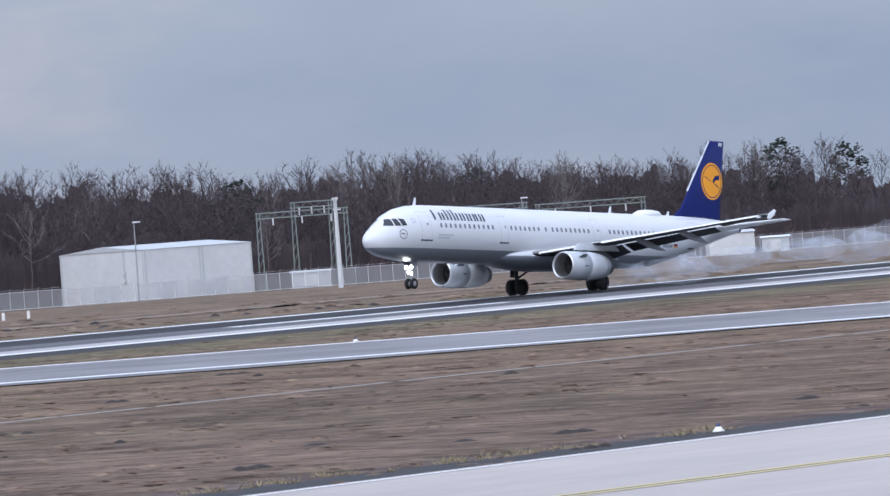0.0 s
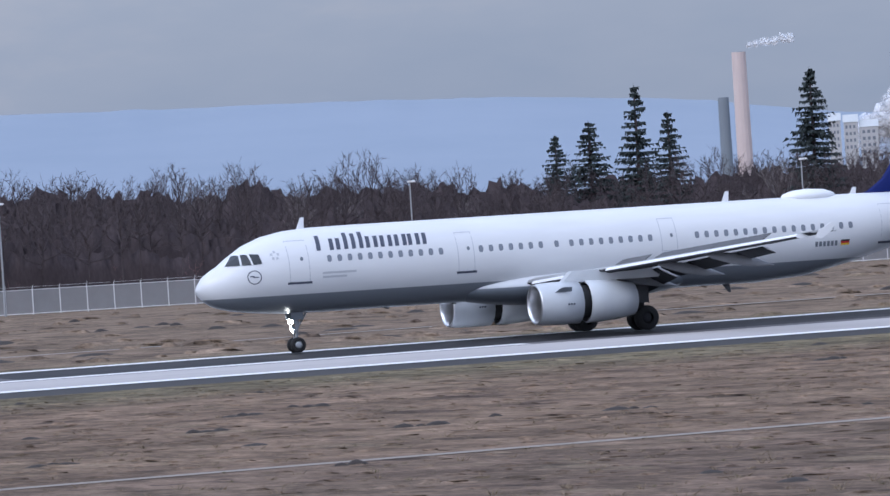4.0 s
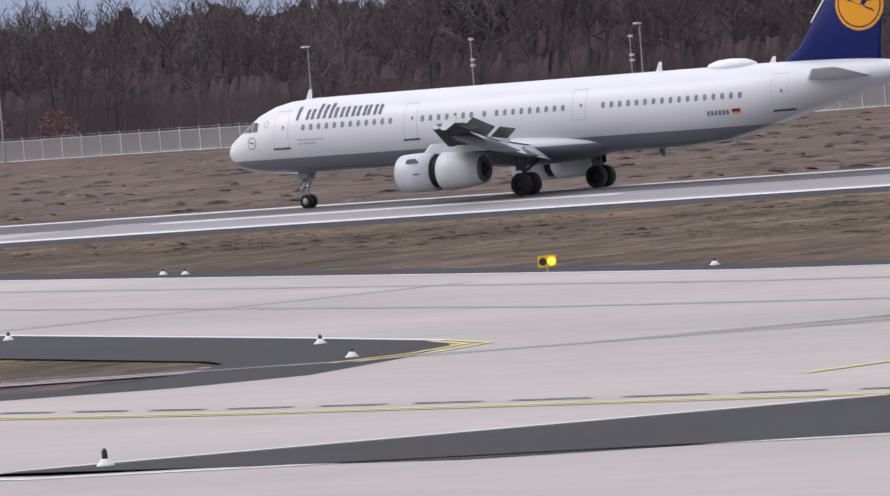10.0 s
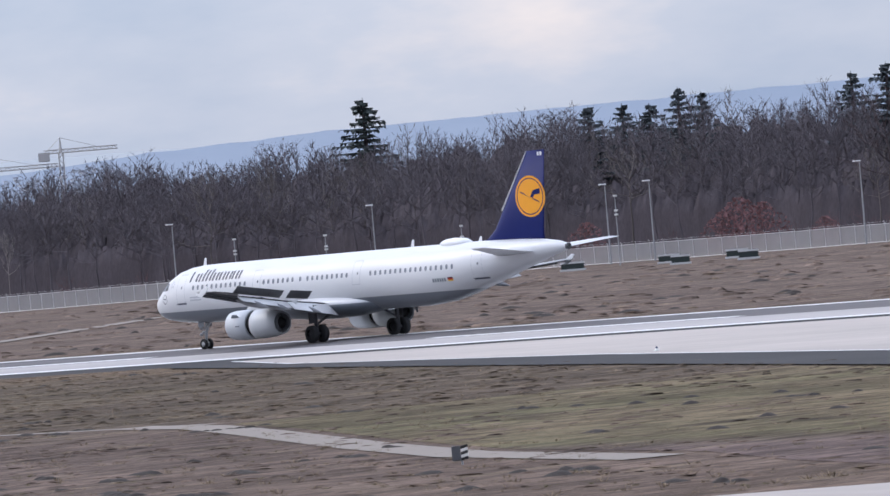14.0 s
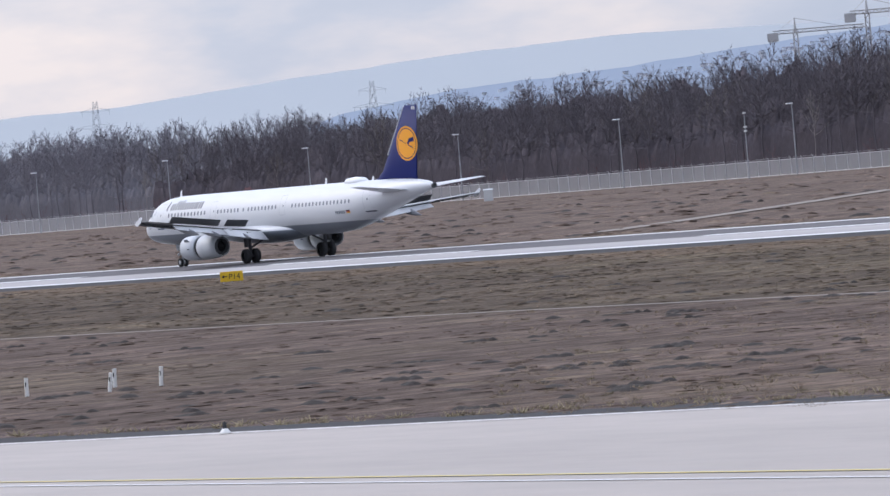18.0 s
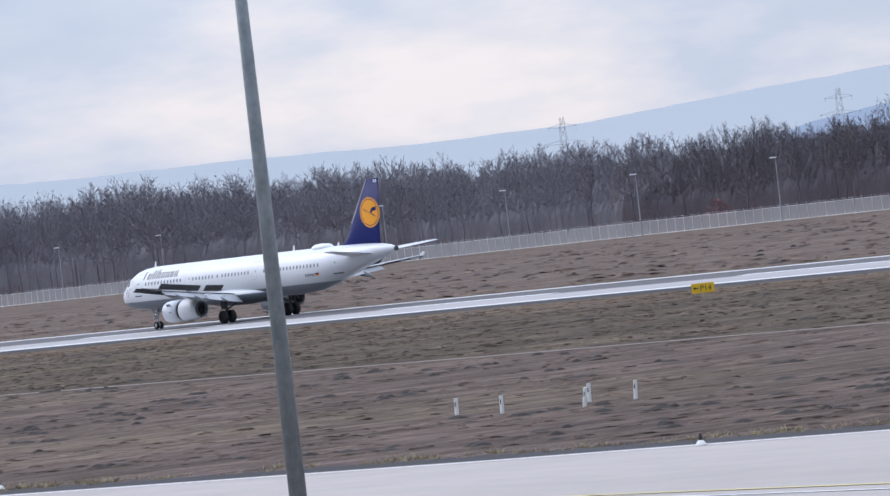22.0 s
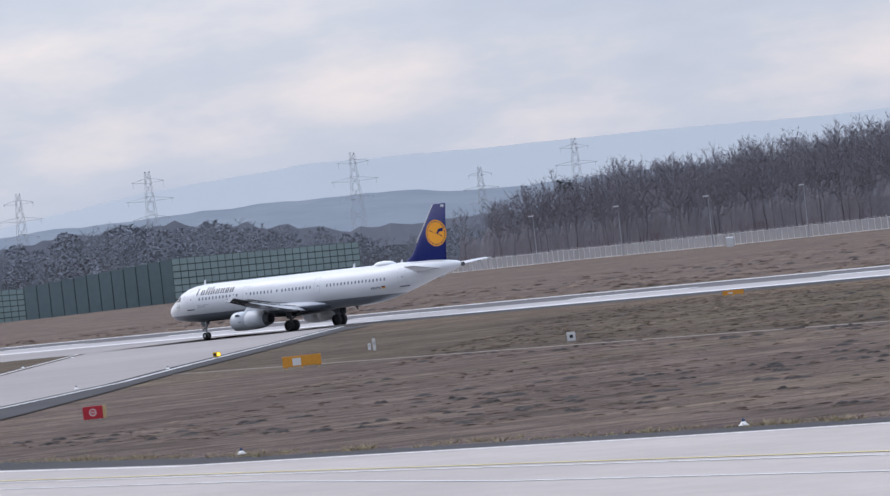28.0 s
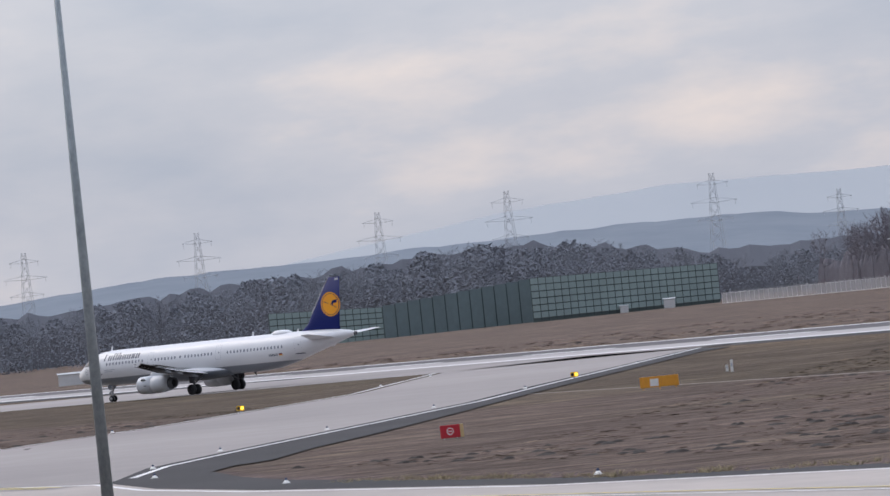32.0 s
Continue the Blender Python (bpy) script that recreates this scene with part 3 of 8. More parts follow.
band(bm, [(241, 271), (296, 212), (338, 172)], 1.1, PAVE + 0.016)
band(bm, [(-250, 76.5), (-190, 75.8), (-165, 73.2), (-120, 72.4)], 0.1, PAVE + 0.016)
band(bm, [(-250, 79.3), (-140, 77.4), (-60, 75)], 0.1, PAVE + 0.016)
tagged(part("taxiway_edge_marking", bm, "marking_white"), "thin white edge lines on the taxiways", "marking", kind="structure")
bm = bmesh.new()
for dy in (-0.35, 0.35):
    band(bm, [(x, y + dy) for x, y in ((160, 90.4), (116, 91.2), (40, 92), (-40, 88))], 0.11, PAVE + 0.018)
    band(bm, [(x, y + dy * 0.6) for x, y in ((-96, 116), (-86.3, 112.6), (-78.7, 110.5), (-71.1, 109.2), (-63, 107.9), (-50, 105.5))], 0.1, PAVE + 0.022)
band(bm, rounded([(-90, 160), (-83, 155), (-77, 150.2), (-71.5, 144.5), (-68.0, 139), (-66.6, 132), (-67, 125), (-68, 116)]), 0.13, PAVE + 0.022)
band(bm, [(-300, 81), (-217, 79.5), (-149, 78.6), (-60, 77)], 0.1, PAVE + 0.018)
for r in (0.5, 1.2):
    band(bm, [(-93 + r, 139 - r * 0.2), (-90.3 + r, 136.5), (-89.6 + r, 133), (-90 + r, 130)], 0.12, PAVE + 0.022)
    band(bm, [(-330 - r, 96 + r), (-322 - r, 92.5 + r), (-312 - r, 90.8 + r), (-300, 90 + r)], 0.12, PAVE + 0.022)
tagged(part("taxiway_yellow_marking", bm, "marking_yellow"), "yellow taxiway centre and edge lines", "marking", kind="structure")
bm = bmesh.new()
stops = [Vector(p) for p in ((-96, 117.6), (-88, 114.8), (-80.2, 112.5), (-72, 110.9), (-63, 109.5), (-52, 107.4))]
for a, b in zip(stops, stops[1:]):
    d = b - a
    for k in range(3):
        band(bm, [tuple(a + d * (k / 3)), tuple(a + d * (k / 3 + 0.24))], 0.11, PAVE + 0.024)
tagged(part("holding_dashes", bm, "black_paint"), "black dashes beside the yellow holding line", "marking", kind="structure")
slab("grass_island", [[(-94.5, 132.5), (-99, 136.6), (-109, 142.7), (-140, 161.5), (-159, 172.6), (-200, 196), (-203, 167), (-190, 159.5), (-165, 143.5), (-150, 134.5), (-134, 127.5), (-124, 121), (-112, 114.5), (-100, 119), (-94, 122.7), (-92.8, 123.3), (-92.3, 126), (-93, 129.4)]], "green_turf", "olive-green winter grass between the exits", "grass", -0.436)
arcs = empty("tyre_arcs", Matrix(), "faint grey tyre arcs on the exit concrete", "marking", kind="structure")
rnd = random.Random(4)
runs = []
for i in range(16):
    k = rnd.uniform(-6, 6)
    a0 = rnd.uniform(0, 0.5)
    runs.append(([(-100 + k + 30 * math.sin(a), 128 + k * 0.6 + 24 * (1 - math.cos(a)) + 4 * a) for a in np.linspace(a0, a0 + rnd.uniform(0.5, 1.3), 12)], rnd.uniform(0.1, 0.3)))
runs.append(([(-123, 160), (-121.2, 167), (-119.5, 172), (-118, 180)], 0.35))
for k in (1, 3):
    runs.append(([(-160, 208 - 5 * k), (-100, 173 - 5.5 * k), (-62, 155 - 5 * k)], 0.3))
for i, (pts, half) in enumerate(runs):
    bm = bmesh.new()
    band(bm, pts, half, PAVE + 0.008 + i * 0.0003)
    part("tyre_arc", bm, "tyre_film", arcs)
bm = bmesh.new()
TRACK = [(300, 172), (117, 169.8), (30, 167), (-28, 168.5), (-52, 169), (-80, 172)]
band(bm, TRACK, 0.6, -0.435)
band(bm, [(-206, 168.5), (-246, 170), (-287, 168.5), (-333, 169), (-415, 170), (-470, 172)], 0.42, -0.435)
band(bm, [(-212, 169), (-203, 165.5), (-190, 157.5), (-165, 141.5), (-150, 132.5), (-134, 125.5)], 0.95, -0.425)
tagged(part("gravel_track", bm, "gravel"), "narrow pale gravel track through the grass", "track", kind="structure")
bm = bmesh.new()
band(bm, [(x, 372 + 8 * math.sin(x * 0.004)) for x in np.linspace(-240, 900, 30)], 1.3, 0, lambda y: gz(200, y) + 0.05)
tagged(part("perimeter_track", bm, "gravel"), "worn earth service track beyond the runway", "track", kind="structure")
bm = bmesh.new()
band(bm, [(-481 - 0.882 * (y - 345), y) for y in np.linspace(345, 590, 20)], 1.6, 0, lambda y: gz(-481 - 0.882 * (y - 345), y) + 0.06)
tagged(part("field_track", bm, "gravel"), "pale worn track crossing the grass towards the fence", "track", kind="structure")
# ---- the airliner: nose towards -x, port side towards -y, origin on the ground between the main wheels ----
NOSE = -21.97
SECTIONS = (  # from the nose: top, bottom, half width
    (0.0, 3.36, 3.30, 0.03), (0.12, 3.62, 3.05, 0.28), (0.4, 3.98, 2.74, 0.55), (0.8, 4.25, 2.5, 0.82), (1.2, 4.47, 2.36, 1.03), (1.7, 4.84, 2.24, 1.25),
    (2.5, 5.36, 2.12, 1.5), (3.5, 5.76, 2.02, 1.72), (4.6, 5.98, 1.95, 1.86), (6.0, 6.08, 1.92, 1.95), (8.0, 6.1, 1.92, 1.975), (30.0, 6.1, 1.92, 1.975),
    (32.5, 6.1, 2.1, 1.95), (35.0, 6.1, 2.6, 1.83), (37.5, 6.08, 3.25, 1.58), (40.0, 6.02, 3.92, 1.2), (42.0, 5.9, 4.42, 0.82), (43.6, 5.7, 4.82, 0.46), (44.2, 5.55, 4.98, 0.3), (44.45, 5.42, 5.08, 0.18))


def section(s):
    for a, b in zip(SECTIONS, SECTIONS[1:]):
        if a[0] <= s <= b[0]:
            u = (s - a[0]) / (b[0] - a[0])
            return [p + (q - p) * u for p, q in zip(a[1:], b[1:])]
    return SECTIONS[-1][1:]


def skin(s, z, side=-1, off=0.0):
    """A place on the fuselage's skin, by metres from the nose and height."""
    top, bot, w = section(s)
    c, h = (top + bot) / 2, (top - bot) / 2
    k = max(1 - ((z - c) / h) ** 2, 0.0) ** 0.5
    return Vector((NOSE + s, side * (w * k + off), z + off * (z - c) / h * 0.7))


def paint_material():
    """White above, grey below one level line."""
    m = bpy.data.materials.new("fuselage_paint")
    m.use_nodes = True
    n, l = m.node_tree.nodes, m.node_tree.links
    b = n["Principled BSDF"]
    b.inputs["Roughness"].default_value = 0.28
    tc = n.new("ShaderNodeTexCoord")
    sep = n.new("ShaderNodeSeparateXYZ")
    l.new(tc.outputs["Object"], sep.inputs["Vector"])
    cut = n.new("ShaderNodeMath")
    cut.operation = "LESS_THAN"
    cut.inputs[1].default_value = 2.86
    l.new(sep.outputs["Z"], cut.inputs[0])
    mp = n.new("ShaderNodeMapping")
    mp.inputs["Scale"].default_value = (0.25, 1, 1.2)
    l.new(tc.outputs["Object"], mp.inputs["Vector"])
    dirt = n.new("ShaderNodeTexNoise")
    dirt.inputs["Scale"].default_value, dirt.inputs["Detail"].default_value = 1.6, 6
    l.new(mp.outputs["Vector"], dirt.inputs["Vector"])
    mix = n.new("ShaderNodeMix")
    mix.data_type = "RGBA"
    mix.inputs["A"].default_value, mix.inputs["B"].default_value = (0.72, 0.73, 0.745, 1), (0.62, 0.63, 0.655, 1)
    l.new(dirt.outputs["Fac"], mix.inputs["Factor"])
    two = n.new("ShaderNodeMix")
    two.data_type = "RGBA"
    two.inputs["B"].default_value = (0.215, 0.235, 0.265, 1)
    l.new(cut.outputs["Value"], two.inputs["Factor"])
    l.new(mix.outputs["Result"], two.inputs["A"])
    l.new(two.outputs["Result"], b.inputs["Base Color"])
    return m


M["fuselage_paint"] = paint_material()


def patch(bm, s0, s1, z0, z1, side=-1, off=0.006, n=3, k=4, slant=0.0):
    """A thin panel that lies on the skin."""
    g = [[bm.verts.new(skin(s0 + (s1 - s0) * i / n + slant * j / k, z0 + (z1 - z0) * j / k, side, off)) for i in range(n + 1)] for j in range(k + 1)]
    for a, b in zip(g, g[1:]):
        for i in range(n):
            f = (a[i], a[i + 1], b[i + 1], b[i])
            bm.faces.new(f if side < 0 else f[::-1])


def loop_patch(bm, s0, s1, z0, z1, side, w, off=0.005):
    """The seam round a door."""
    patch(bm, s0, s1, z0, z0 + w, side, off, 3, 1)
    patch(bm, s0, s1, z1 - w, z1, side, off, 3, 1)
    patch(bm, s0, s0 + w, z0, z1, side, off, 1, 6)
    patch(bm, s1 - w, s1, z0, z1, side, off, 1, 6)


def airfoil(chord, thick, n=9):
    """A closed outline: (along, up), leading edge at 0."""
    up, lo = [], []
    for i in range(n):
        u = (1 - math.cos(math.pi * i / (n - 1))) / 2
        t = 5 * thick * (0.2969 * u ** 0.5 - 0.126 * u - 0.3516 * u * u + 0.2843 * u ** 3 - 0.1015 * u ** 4)
        up.append((u * chord, t * chord * 1.1))
        lo.append((u * chord, -t * chord * 0.8))
    return up + lo[-2:0:-1]


def surface(bm, stations, vertical=False):
    """A wing-like body: stations of (along, across, up, chord, thickness)."""
    rings = []
    for x, y, z, c, t in stations:
        ring = []
        for a, h in airfoil(c, t):
            ring.append(bm.verts.new((x + a, y + h, z) if vertical else (x + a, y, z + h)))
        rings.append(ring)
    n = len(rings[0])
    for a, b in zip(rings, rings[1:]):
        for i in range(n):
            bm.faces.new((a[i], a[(i + 1) % n], b[(i + 1) % n], b[i]))
    bm.faces.new(rings[0][::-1])
    bm.faces.new(rings[-1])
    bmesh.ops.recalc_face_normals(bm, faces=bm.faces)


def shade_underside(bm):
    """Gives the underside faces the near-black second material: shade put into the colour."""
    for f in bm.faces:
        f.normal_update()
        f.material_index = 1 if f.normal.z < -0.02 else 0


def wing_at(y):
    """Leading edge, chord and height of the wing at y metres from the middle."""
    le = 18.77 + (y - 5.75) * 0.57 + NOSE
    te = (22.8 if y < 6.4 else 22.8 + (y - 6.4) * 0.36) + NOSE
    return le, te - le, 2.65 + (y - 1.9) * 0.105


def build_airliner():
    plane = empty("airliner", Matrix(), "white twin-engine airliner with grey belly and dark blue tail fin, landing", "airplane")
    bm = bmesh.new()
    rings = []
    stations = sorted({s[0] for s in SECTIONS} | set(np.arange(3, 44, 1.0).tolist()))
    for s in stations:
        top, bot, w = section(s)
        c, h = (top + bot) / 2, (top - bot) / 2
        rings.append([bm.verts.new((NOSE + s, w * math.cos(2 * math.pi * i / 40), c + h * math.sin(2 * math.pi * i / 40))) for i in range(40)])
    for a, b in zip(rings, rings[1:]):
        for i in range(40):
            bm.faces.new((a[i], b[i], b[(i + 1) % 40], a[(i + 1) % 40]))
    bm.faces.new(rings[0])
    bmesh.ops.recalc_face_normals(bm, faces=bm.faces)
    body = part("fuselage", bm, "fuselage_paint", plane, smooth=True)
    bm = bmesh.new()
    lathe(bm, [(44.4 + NOSE, 0.2), (44.62 + NOSE, 0.24), (44.66 + NOSE, 0.17), (44.5 + NOSE, 0.1)], n=16, centre=(0, 0, 5.25))
    part("exhaust_cone", bm, "wing_dark", plane, "dark exhaust of the tail unit", smooth=True)

    # cabin windows
    rows = [(6.36, 12), (14.35, 7), (18.4, 1), (19.2, 9), (26.02, 17)]
    for side in (-1, 1):
        for s0, count in rows:
            for i in range(count):
                s = s0 + i * 0.533
                bm = bmesh.new()
                g = []
                for k in range(16):
                    a = 2 * math.pi * (k + 0.5) / 16
                    ca, sa = math.cos(a), math.sin(a)
                    g.append(bm.verts.new(skin(s + 0.118 * math.copysign(abs(ca) ** 0.6, ca), 4.52 + 0.168 * math.copysign(abs(sa) ** 0.6, sa), side, 0.008)))
                bm.faces.new(g if side < 0 else g[::-1])
                part("cabin_window", bm, "cabin_pane", body)
        # cockpit windows
        for name, pts in (("windscreen", ((1.36, 4.42), (1.98, 4.42), (2.06, 4.93), (1.84, 4.93))), ("cockpit_window", ((2.06, 4.42), (2.5, 4.42), (2.4, 4.95), (2.14, 4.94))), ("cockpit_window", ((2.58, 4.42), (3.0, 4.46), (2.92, 4.92), (2.5, 4.96)))):
            bm = bmesh.new()
            n = 6
            g = []
            for j in range(n + 1):
                v = j / n
                row = []
                for i in range(n + 1):
                    u = i / n
                    s_ = (pts[0][0] * (1 - u) + pts[1][0] * u) * (1 - v) + (pts[3][0] * (1 - u) + pts[2][0] * u) * v
                    z_ = (pts[0][1] * (1 - u) + pts[1][1] * u) * (1 - v) + (pts[3][1] * (1 - u) + pts[2][1] * u) * v
                    top = section(s_)[0]
                    row.append(bm.verts.new(skin(s_, min(z_, top - 0.03), side, 0.02)))
                g.append(row)
            for p, q in zip(g, g[1:]):
                for i in range(n):
                    f = (p[i], p[i + 1], q[i + 1], q[i])
                    bm.faces.new(f if side < 0 else f[::-1])
            part(name, bm, "pane_dark", body)
        # doors with sill plates
        for s0, s1, z0, z1 in ((4.28, 5.32, 3.42, 5.5), (13.1, 13.98, 3.42, 5.4), (24.05, 24.92, 3.8, 5.45), (36.35, 37.35, 3.55, 5.5)):
            bm = bmesh.new()
            loop_patch(bm, s0, s1, z0, z1, side, 0.035)
            door = part("door", bm, "seam_grey", body)
            if z0 < 3.7:
                bm = bmesh.new()
                patch(bm, s0 - 0.1, s1 + 0.1, z0 - 0.06, z0 + 0.05, side, 0.012, 3, 1)
                part("door_sill", bm, "letter_blue", door)
            bm = bmesh.new()
            g = [bm.verts.new(skin((s0 + s1) / 2 + 0.14 + 0.085 * math.cos(a), 4.58 + 0.1 * math.sin(a), side, 0.012)) for a in [2 * math.pi * k / 10 for k in range(10)]]
            bm.faces.new(g if side < 0 else g[::-1])
            part("door_window", bm, "grey_paint", door)
        # the operator's name as plain bars, tall and short
        x = 5.78
        for w, h, low, gap in ((0.4, 0.78, 0, 0.28), (0.56, 0.6, 0.6, 0.2), (0.2, 0.86, 0, 0.2), (0.2, 0.8, 0, 0.2), (0.56, 0.86, 0.6, 0.2), (0.56, 0.6, 0.6, 0.2), (0.56, 0.6, 0.6, 0.2), (0.5, 0.6, 0.6, 0.2), (0.56, 0.6, 0.6, 0.1)):
            s0 = x if side < 0 else 17.9 - x - w
            for off, tall in ((0.0, h), (w - 0.21, low)):
                if tall:
                    bm = bmesh.new()
                    patch(bm, s0 + off, s0 + off + 0.21, 4.92, 4.92 + tall * 0.93, side, 0.012, 2, 6, 0.1 * tall)
                    part("lettering", bm, "letter_blue", body)
            x += w + gap
        for s0, s1, z in ((5.95, 7.7, 3.78), (5.95, 7.2, 3.58)):
            bm = bmesh.new()
            patch(bm, s0, s1, z, z + 0.1, side, 0.01, 4, 1)
            part("lettering", bm, "seam_grey", body)
        for k in range(6):
            bm = bmesh.new()
            patch(bm, 32.5 + k * 0.225, 32.5 + k * 0.225 + 0.15, 3.53, 3.78, side, 0.01, 1, 2)
            part("registration_bar", bm, "grey_paint", body)
        for k, mat in enumerate(("yellow_paint", "red_paint", "black_paint")):
            bm = bmesh.new()
            patch(bm, 33.97, 34.47, 3.54 + k * 0.09, 3.63 + k * 0.09, side, 0.01, 1, 1)
            part("flag_stripe", bm, mat, body)
        bm = bmesh.new()
        for k in range(20):
            a, b = 2 * math.pi * k / 20, 2 * math.pi * (k + 1) / 20
            f = [bm.verts.new(skin(2.56 + r * math.cos(t), 3.82 + r * math.sin(t), side, 0.01)) for r, t in ((0.3, a), (0.345, a), (0.345, b), (0.3, b))]
            bm.faces.new(f if side < 0 else f[::-1])
        ring = part("emblem", bm, "letter_blue", body)
        for s0, s1, z0 in ((2.36, 2.55, 3.84), (2.5, 2.75, 3.79)):
            bm = bmesh.new()
            patch(bm, s0, s1, z0, z0 + 0.06, side, 0.01, 1, 1)
            part("emblem_bar", bm, "letter_blue", ring)
        for k in range(5):
            bm = bmesh.new()
            a = math.pi / 2 + 2 * math.pi * k / 5
            patch(bm, 3.66 + 0.17 * math.cos(a) - 0.06, 3.66 + 0.17 * math.cos(a) + 0.06, 4.82 + 0.17 * math.sin(a) - 0.06, 4.82 + 0.17 * math.sin(a) + 0.06, side, 0.01, 1, 1)
            part("emblem_dot", bm, "seam_grey", body)

    # roof aerials, dome, belly blades
    for s, h in ((5.6, 0.5), (28.5, 0.5), (35.6, 0.32)):
        bm = bmesh.new()
        surface(bm, [(NOSE + s - 0.2, 0, 6.0, 0.42, 0.12), (NOSE + s + 0.06, 0, 6.1 + h, 0.2, 0.12)], True)
        part("aerial", bm, "white_paint", plane)
    bm = bmesh.new()
    lathe(bm, [(-1.45, 0.02), (-1.3, 0.22), (-0.8, 0.4), (0, 0.47), (0.9, 0.4), (1.4, 0.2), (1.55, 0.02)], n=20)
    for v in bm.verts:
        v.co = Vector((NOSE + 33.1 + v.co.x, v.co.y * 1.6, 6.08 + v.co.z * 0.85))
    part("radome", bm, "white_paint", plane, "white dome for satellite reception", smooth=True)
    for s, h in ((28.1, 0.42), (13.2, 0.1), (9.6, 0.1)):
        bm = bmesh.new()
        surface(bm, [(NOSE + s + 0.3, 0, 1.95 - h, 0.16, 0.12), (NOSE + s, 0, 1.95, 0.4, 0.12)], True)
        part("belly_aerial", bm, "wing_dark", plane)

    # wing root fairing
    bm = bmesh.new()
    g = []
    for i in range(23):
        u = i / 22
        s = 12.7 + 13.9 * u
        k = math.sin(math.pi * min(max(u, 0.015), 0.985)) ** 0.45
        g.append([bm.verts.new((NOSE + s, 2.3 * k * math.cos(a), 2.52 + (0.86 * math.sin(a) if a > 0 and a < math.pi else 1.02 * math.sin(a)) * k)) for a in [2 * math.pi * j / 28 for j in range(28)]])
    for a, b in zip(g, g[1:]):
        for i in range(28):
            bm.faces.new((a[i], b[i], b[(i + 1) % 28], a[(i + 1) % 28]))
    bm.faces.new(g[0])
    bm.faces.new(g[-1][::-1])
    bmesh.ops.recalc_face_normals(bm, faces=bm.faces)
    for f in bm.faces:
        f.material_index = 0 if f.calc_center_median().z > 2.5 else 1
    part("wing_root_fairing", bm, ["fairing_paint", "grey_paint"], plane, "rounded fairing round the wing root, pale above and grey below", smooth=True)

    moving = {"sleeve": [], "spoiler": [], "flap": [], "aileron": [], "wing": []}
    for side in (-1, 1):
        bm = bmesh.new()
        st = []
        for y in (1.2, 4.0, 6.4, 10.0, 13.0, 17.0):
            le, c, z = wing_at(y)
            st.append((le, side * y, z, c * (0.76 if y < 16.5 else 1.0), 0.115 if y < 6 else 0.1))
        surface(bm, st)
        shade_underside(bm)
        wing = part("wing", bm, ["wing_grey", "wing_under_shade"], plane, smooth=True)
        moving["wing"].append((wing, side))
        bm = bmesh.new()
        for y0, y1 in ((2.6, 5.2), (6.6, 16.6)):
            st = []
            for y in (y0, y1):
                le, c, z = wing_at(y)
                st.append((le - 0.34, side * y, z - 0.12, 0.95 - 0.016 * y, 0.34))
            surface(bm, st)
        shade_underside(bm)
        part("slat", bm, ["white_paint", "wing_under_shade"], wing)
        # flaps: lowered panels behind the wing, on a hinge
        for y0, y1, drop in ((2.3, 6.3, 30), (6.5, 12.9, 30), (13.2, 16.5, 8)):
            st = []
            l0, c0, z0 = wing_at(y0)
            for y in (y0, y1):
                le, c, z = wing_at(y)
                st.append((le + c * 0.76 - (l0 + c0 * 0.76), side * (y - y0), z - z0, c * 0.26 + (0.16 if drop > 10 else 0.05), 0.12))
            bm = bmesh.new()
            surface(bm, st)
            shade_underside(bm)
            fl = part("flap" if drop > 10 else "aileron", bm, ["flap_grey", "wing_under_shade"] if drop > 10 else "spoiler_paint", wing, smooth=True)
            hinge = Vector((l0 + c0 * 0.76 - (0.04 if drop > 10 else 0), side * y0, z0 - (0.09 if drop > 10 else 0.02)))
            axis = Vector((st[1][0] * side, st[1][1] * side, st[1][2] * side)).normalized()
            fl.matrix_basis = Matrix.Translation(hinge) @ Matrix.Rotation(radians(drop), 4, axis)
            moving["flap" if drop > 10 else "aileron"].append((fl, hinge, axis))
        # spoilers on the upper side
        for y0, y1 in ((3.3, 5.75), (6.5, 8.28), (8.3, 9.98), (10.0, 11.58), (11.6, 13.1)):
            l0, c0, z0 = wing_at(y0)
            bm = bmesh.new()
            st = []
            for y in (y0, y1):
                le, c, z = wing_at(y)
                st.append((le + c * 0.6 - (l0 + c0 * 0.6), side * (y - y0), z - z0 + 0.052 * (c - c0), 0.82, 0.05))
            surface(bm, st)
            sp = part("spoiler", bm, "spoiler_paint", wing)
            hinge = Vector((l0 + c0 * 0.6, side * y0, z0 + c0 * 0.055))
            sp.matrix_basis = Matrix.Translation(hinge)
            moving["spoiler"].append((sp, hinge, Vector((st[1][0] * side, st[1][1] * side, st[1][2] * side)).normalized()))
        # flap track fairings
        for y in (4.6, 8.2, 11.2):
            le, c, z = wing_at(y)
            bm = bmesh.new()
            lathe(bm, [(-1.6, 0.02), (-1.2, 0.14), (0, 0.22), (1.2, 0.16), (2.1, 0.02)], n=12)
            for v in bm.verts:
                v.co = Vector((v.co.x, v.co.y * 0.8, v.co.z * 1.25))
            part("flap_fairing", bm, "fairing_under", wing, smooth=True, pose_m=Matrix.Translation((le + c * 0.72, side * y, z - 0.42)) @ Euler((0, radians(12), 0)).to_matrix().to_4x4())
        # wing tip fence
        le, c, z = wing_at(17.0)
        bm = bmesh.new()
        pts = ((0.25, -0.28), (0.55, -0.34), (1.05, -0.05), (1.35, 0.32), (1.1, 0.4), (0.45, 0.07))
        for off in (-0.035, 0.035):
            f = [bm.verts.new((le + a, side * 17.02 + off, z + b)) for a, b in pts]
            bm.faces.new(f if off > 0 else f[::-1])
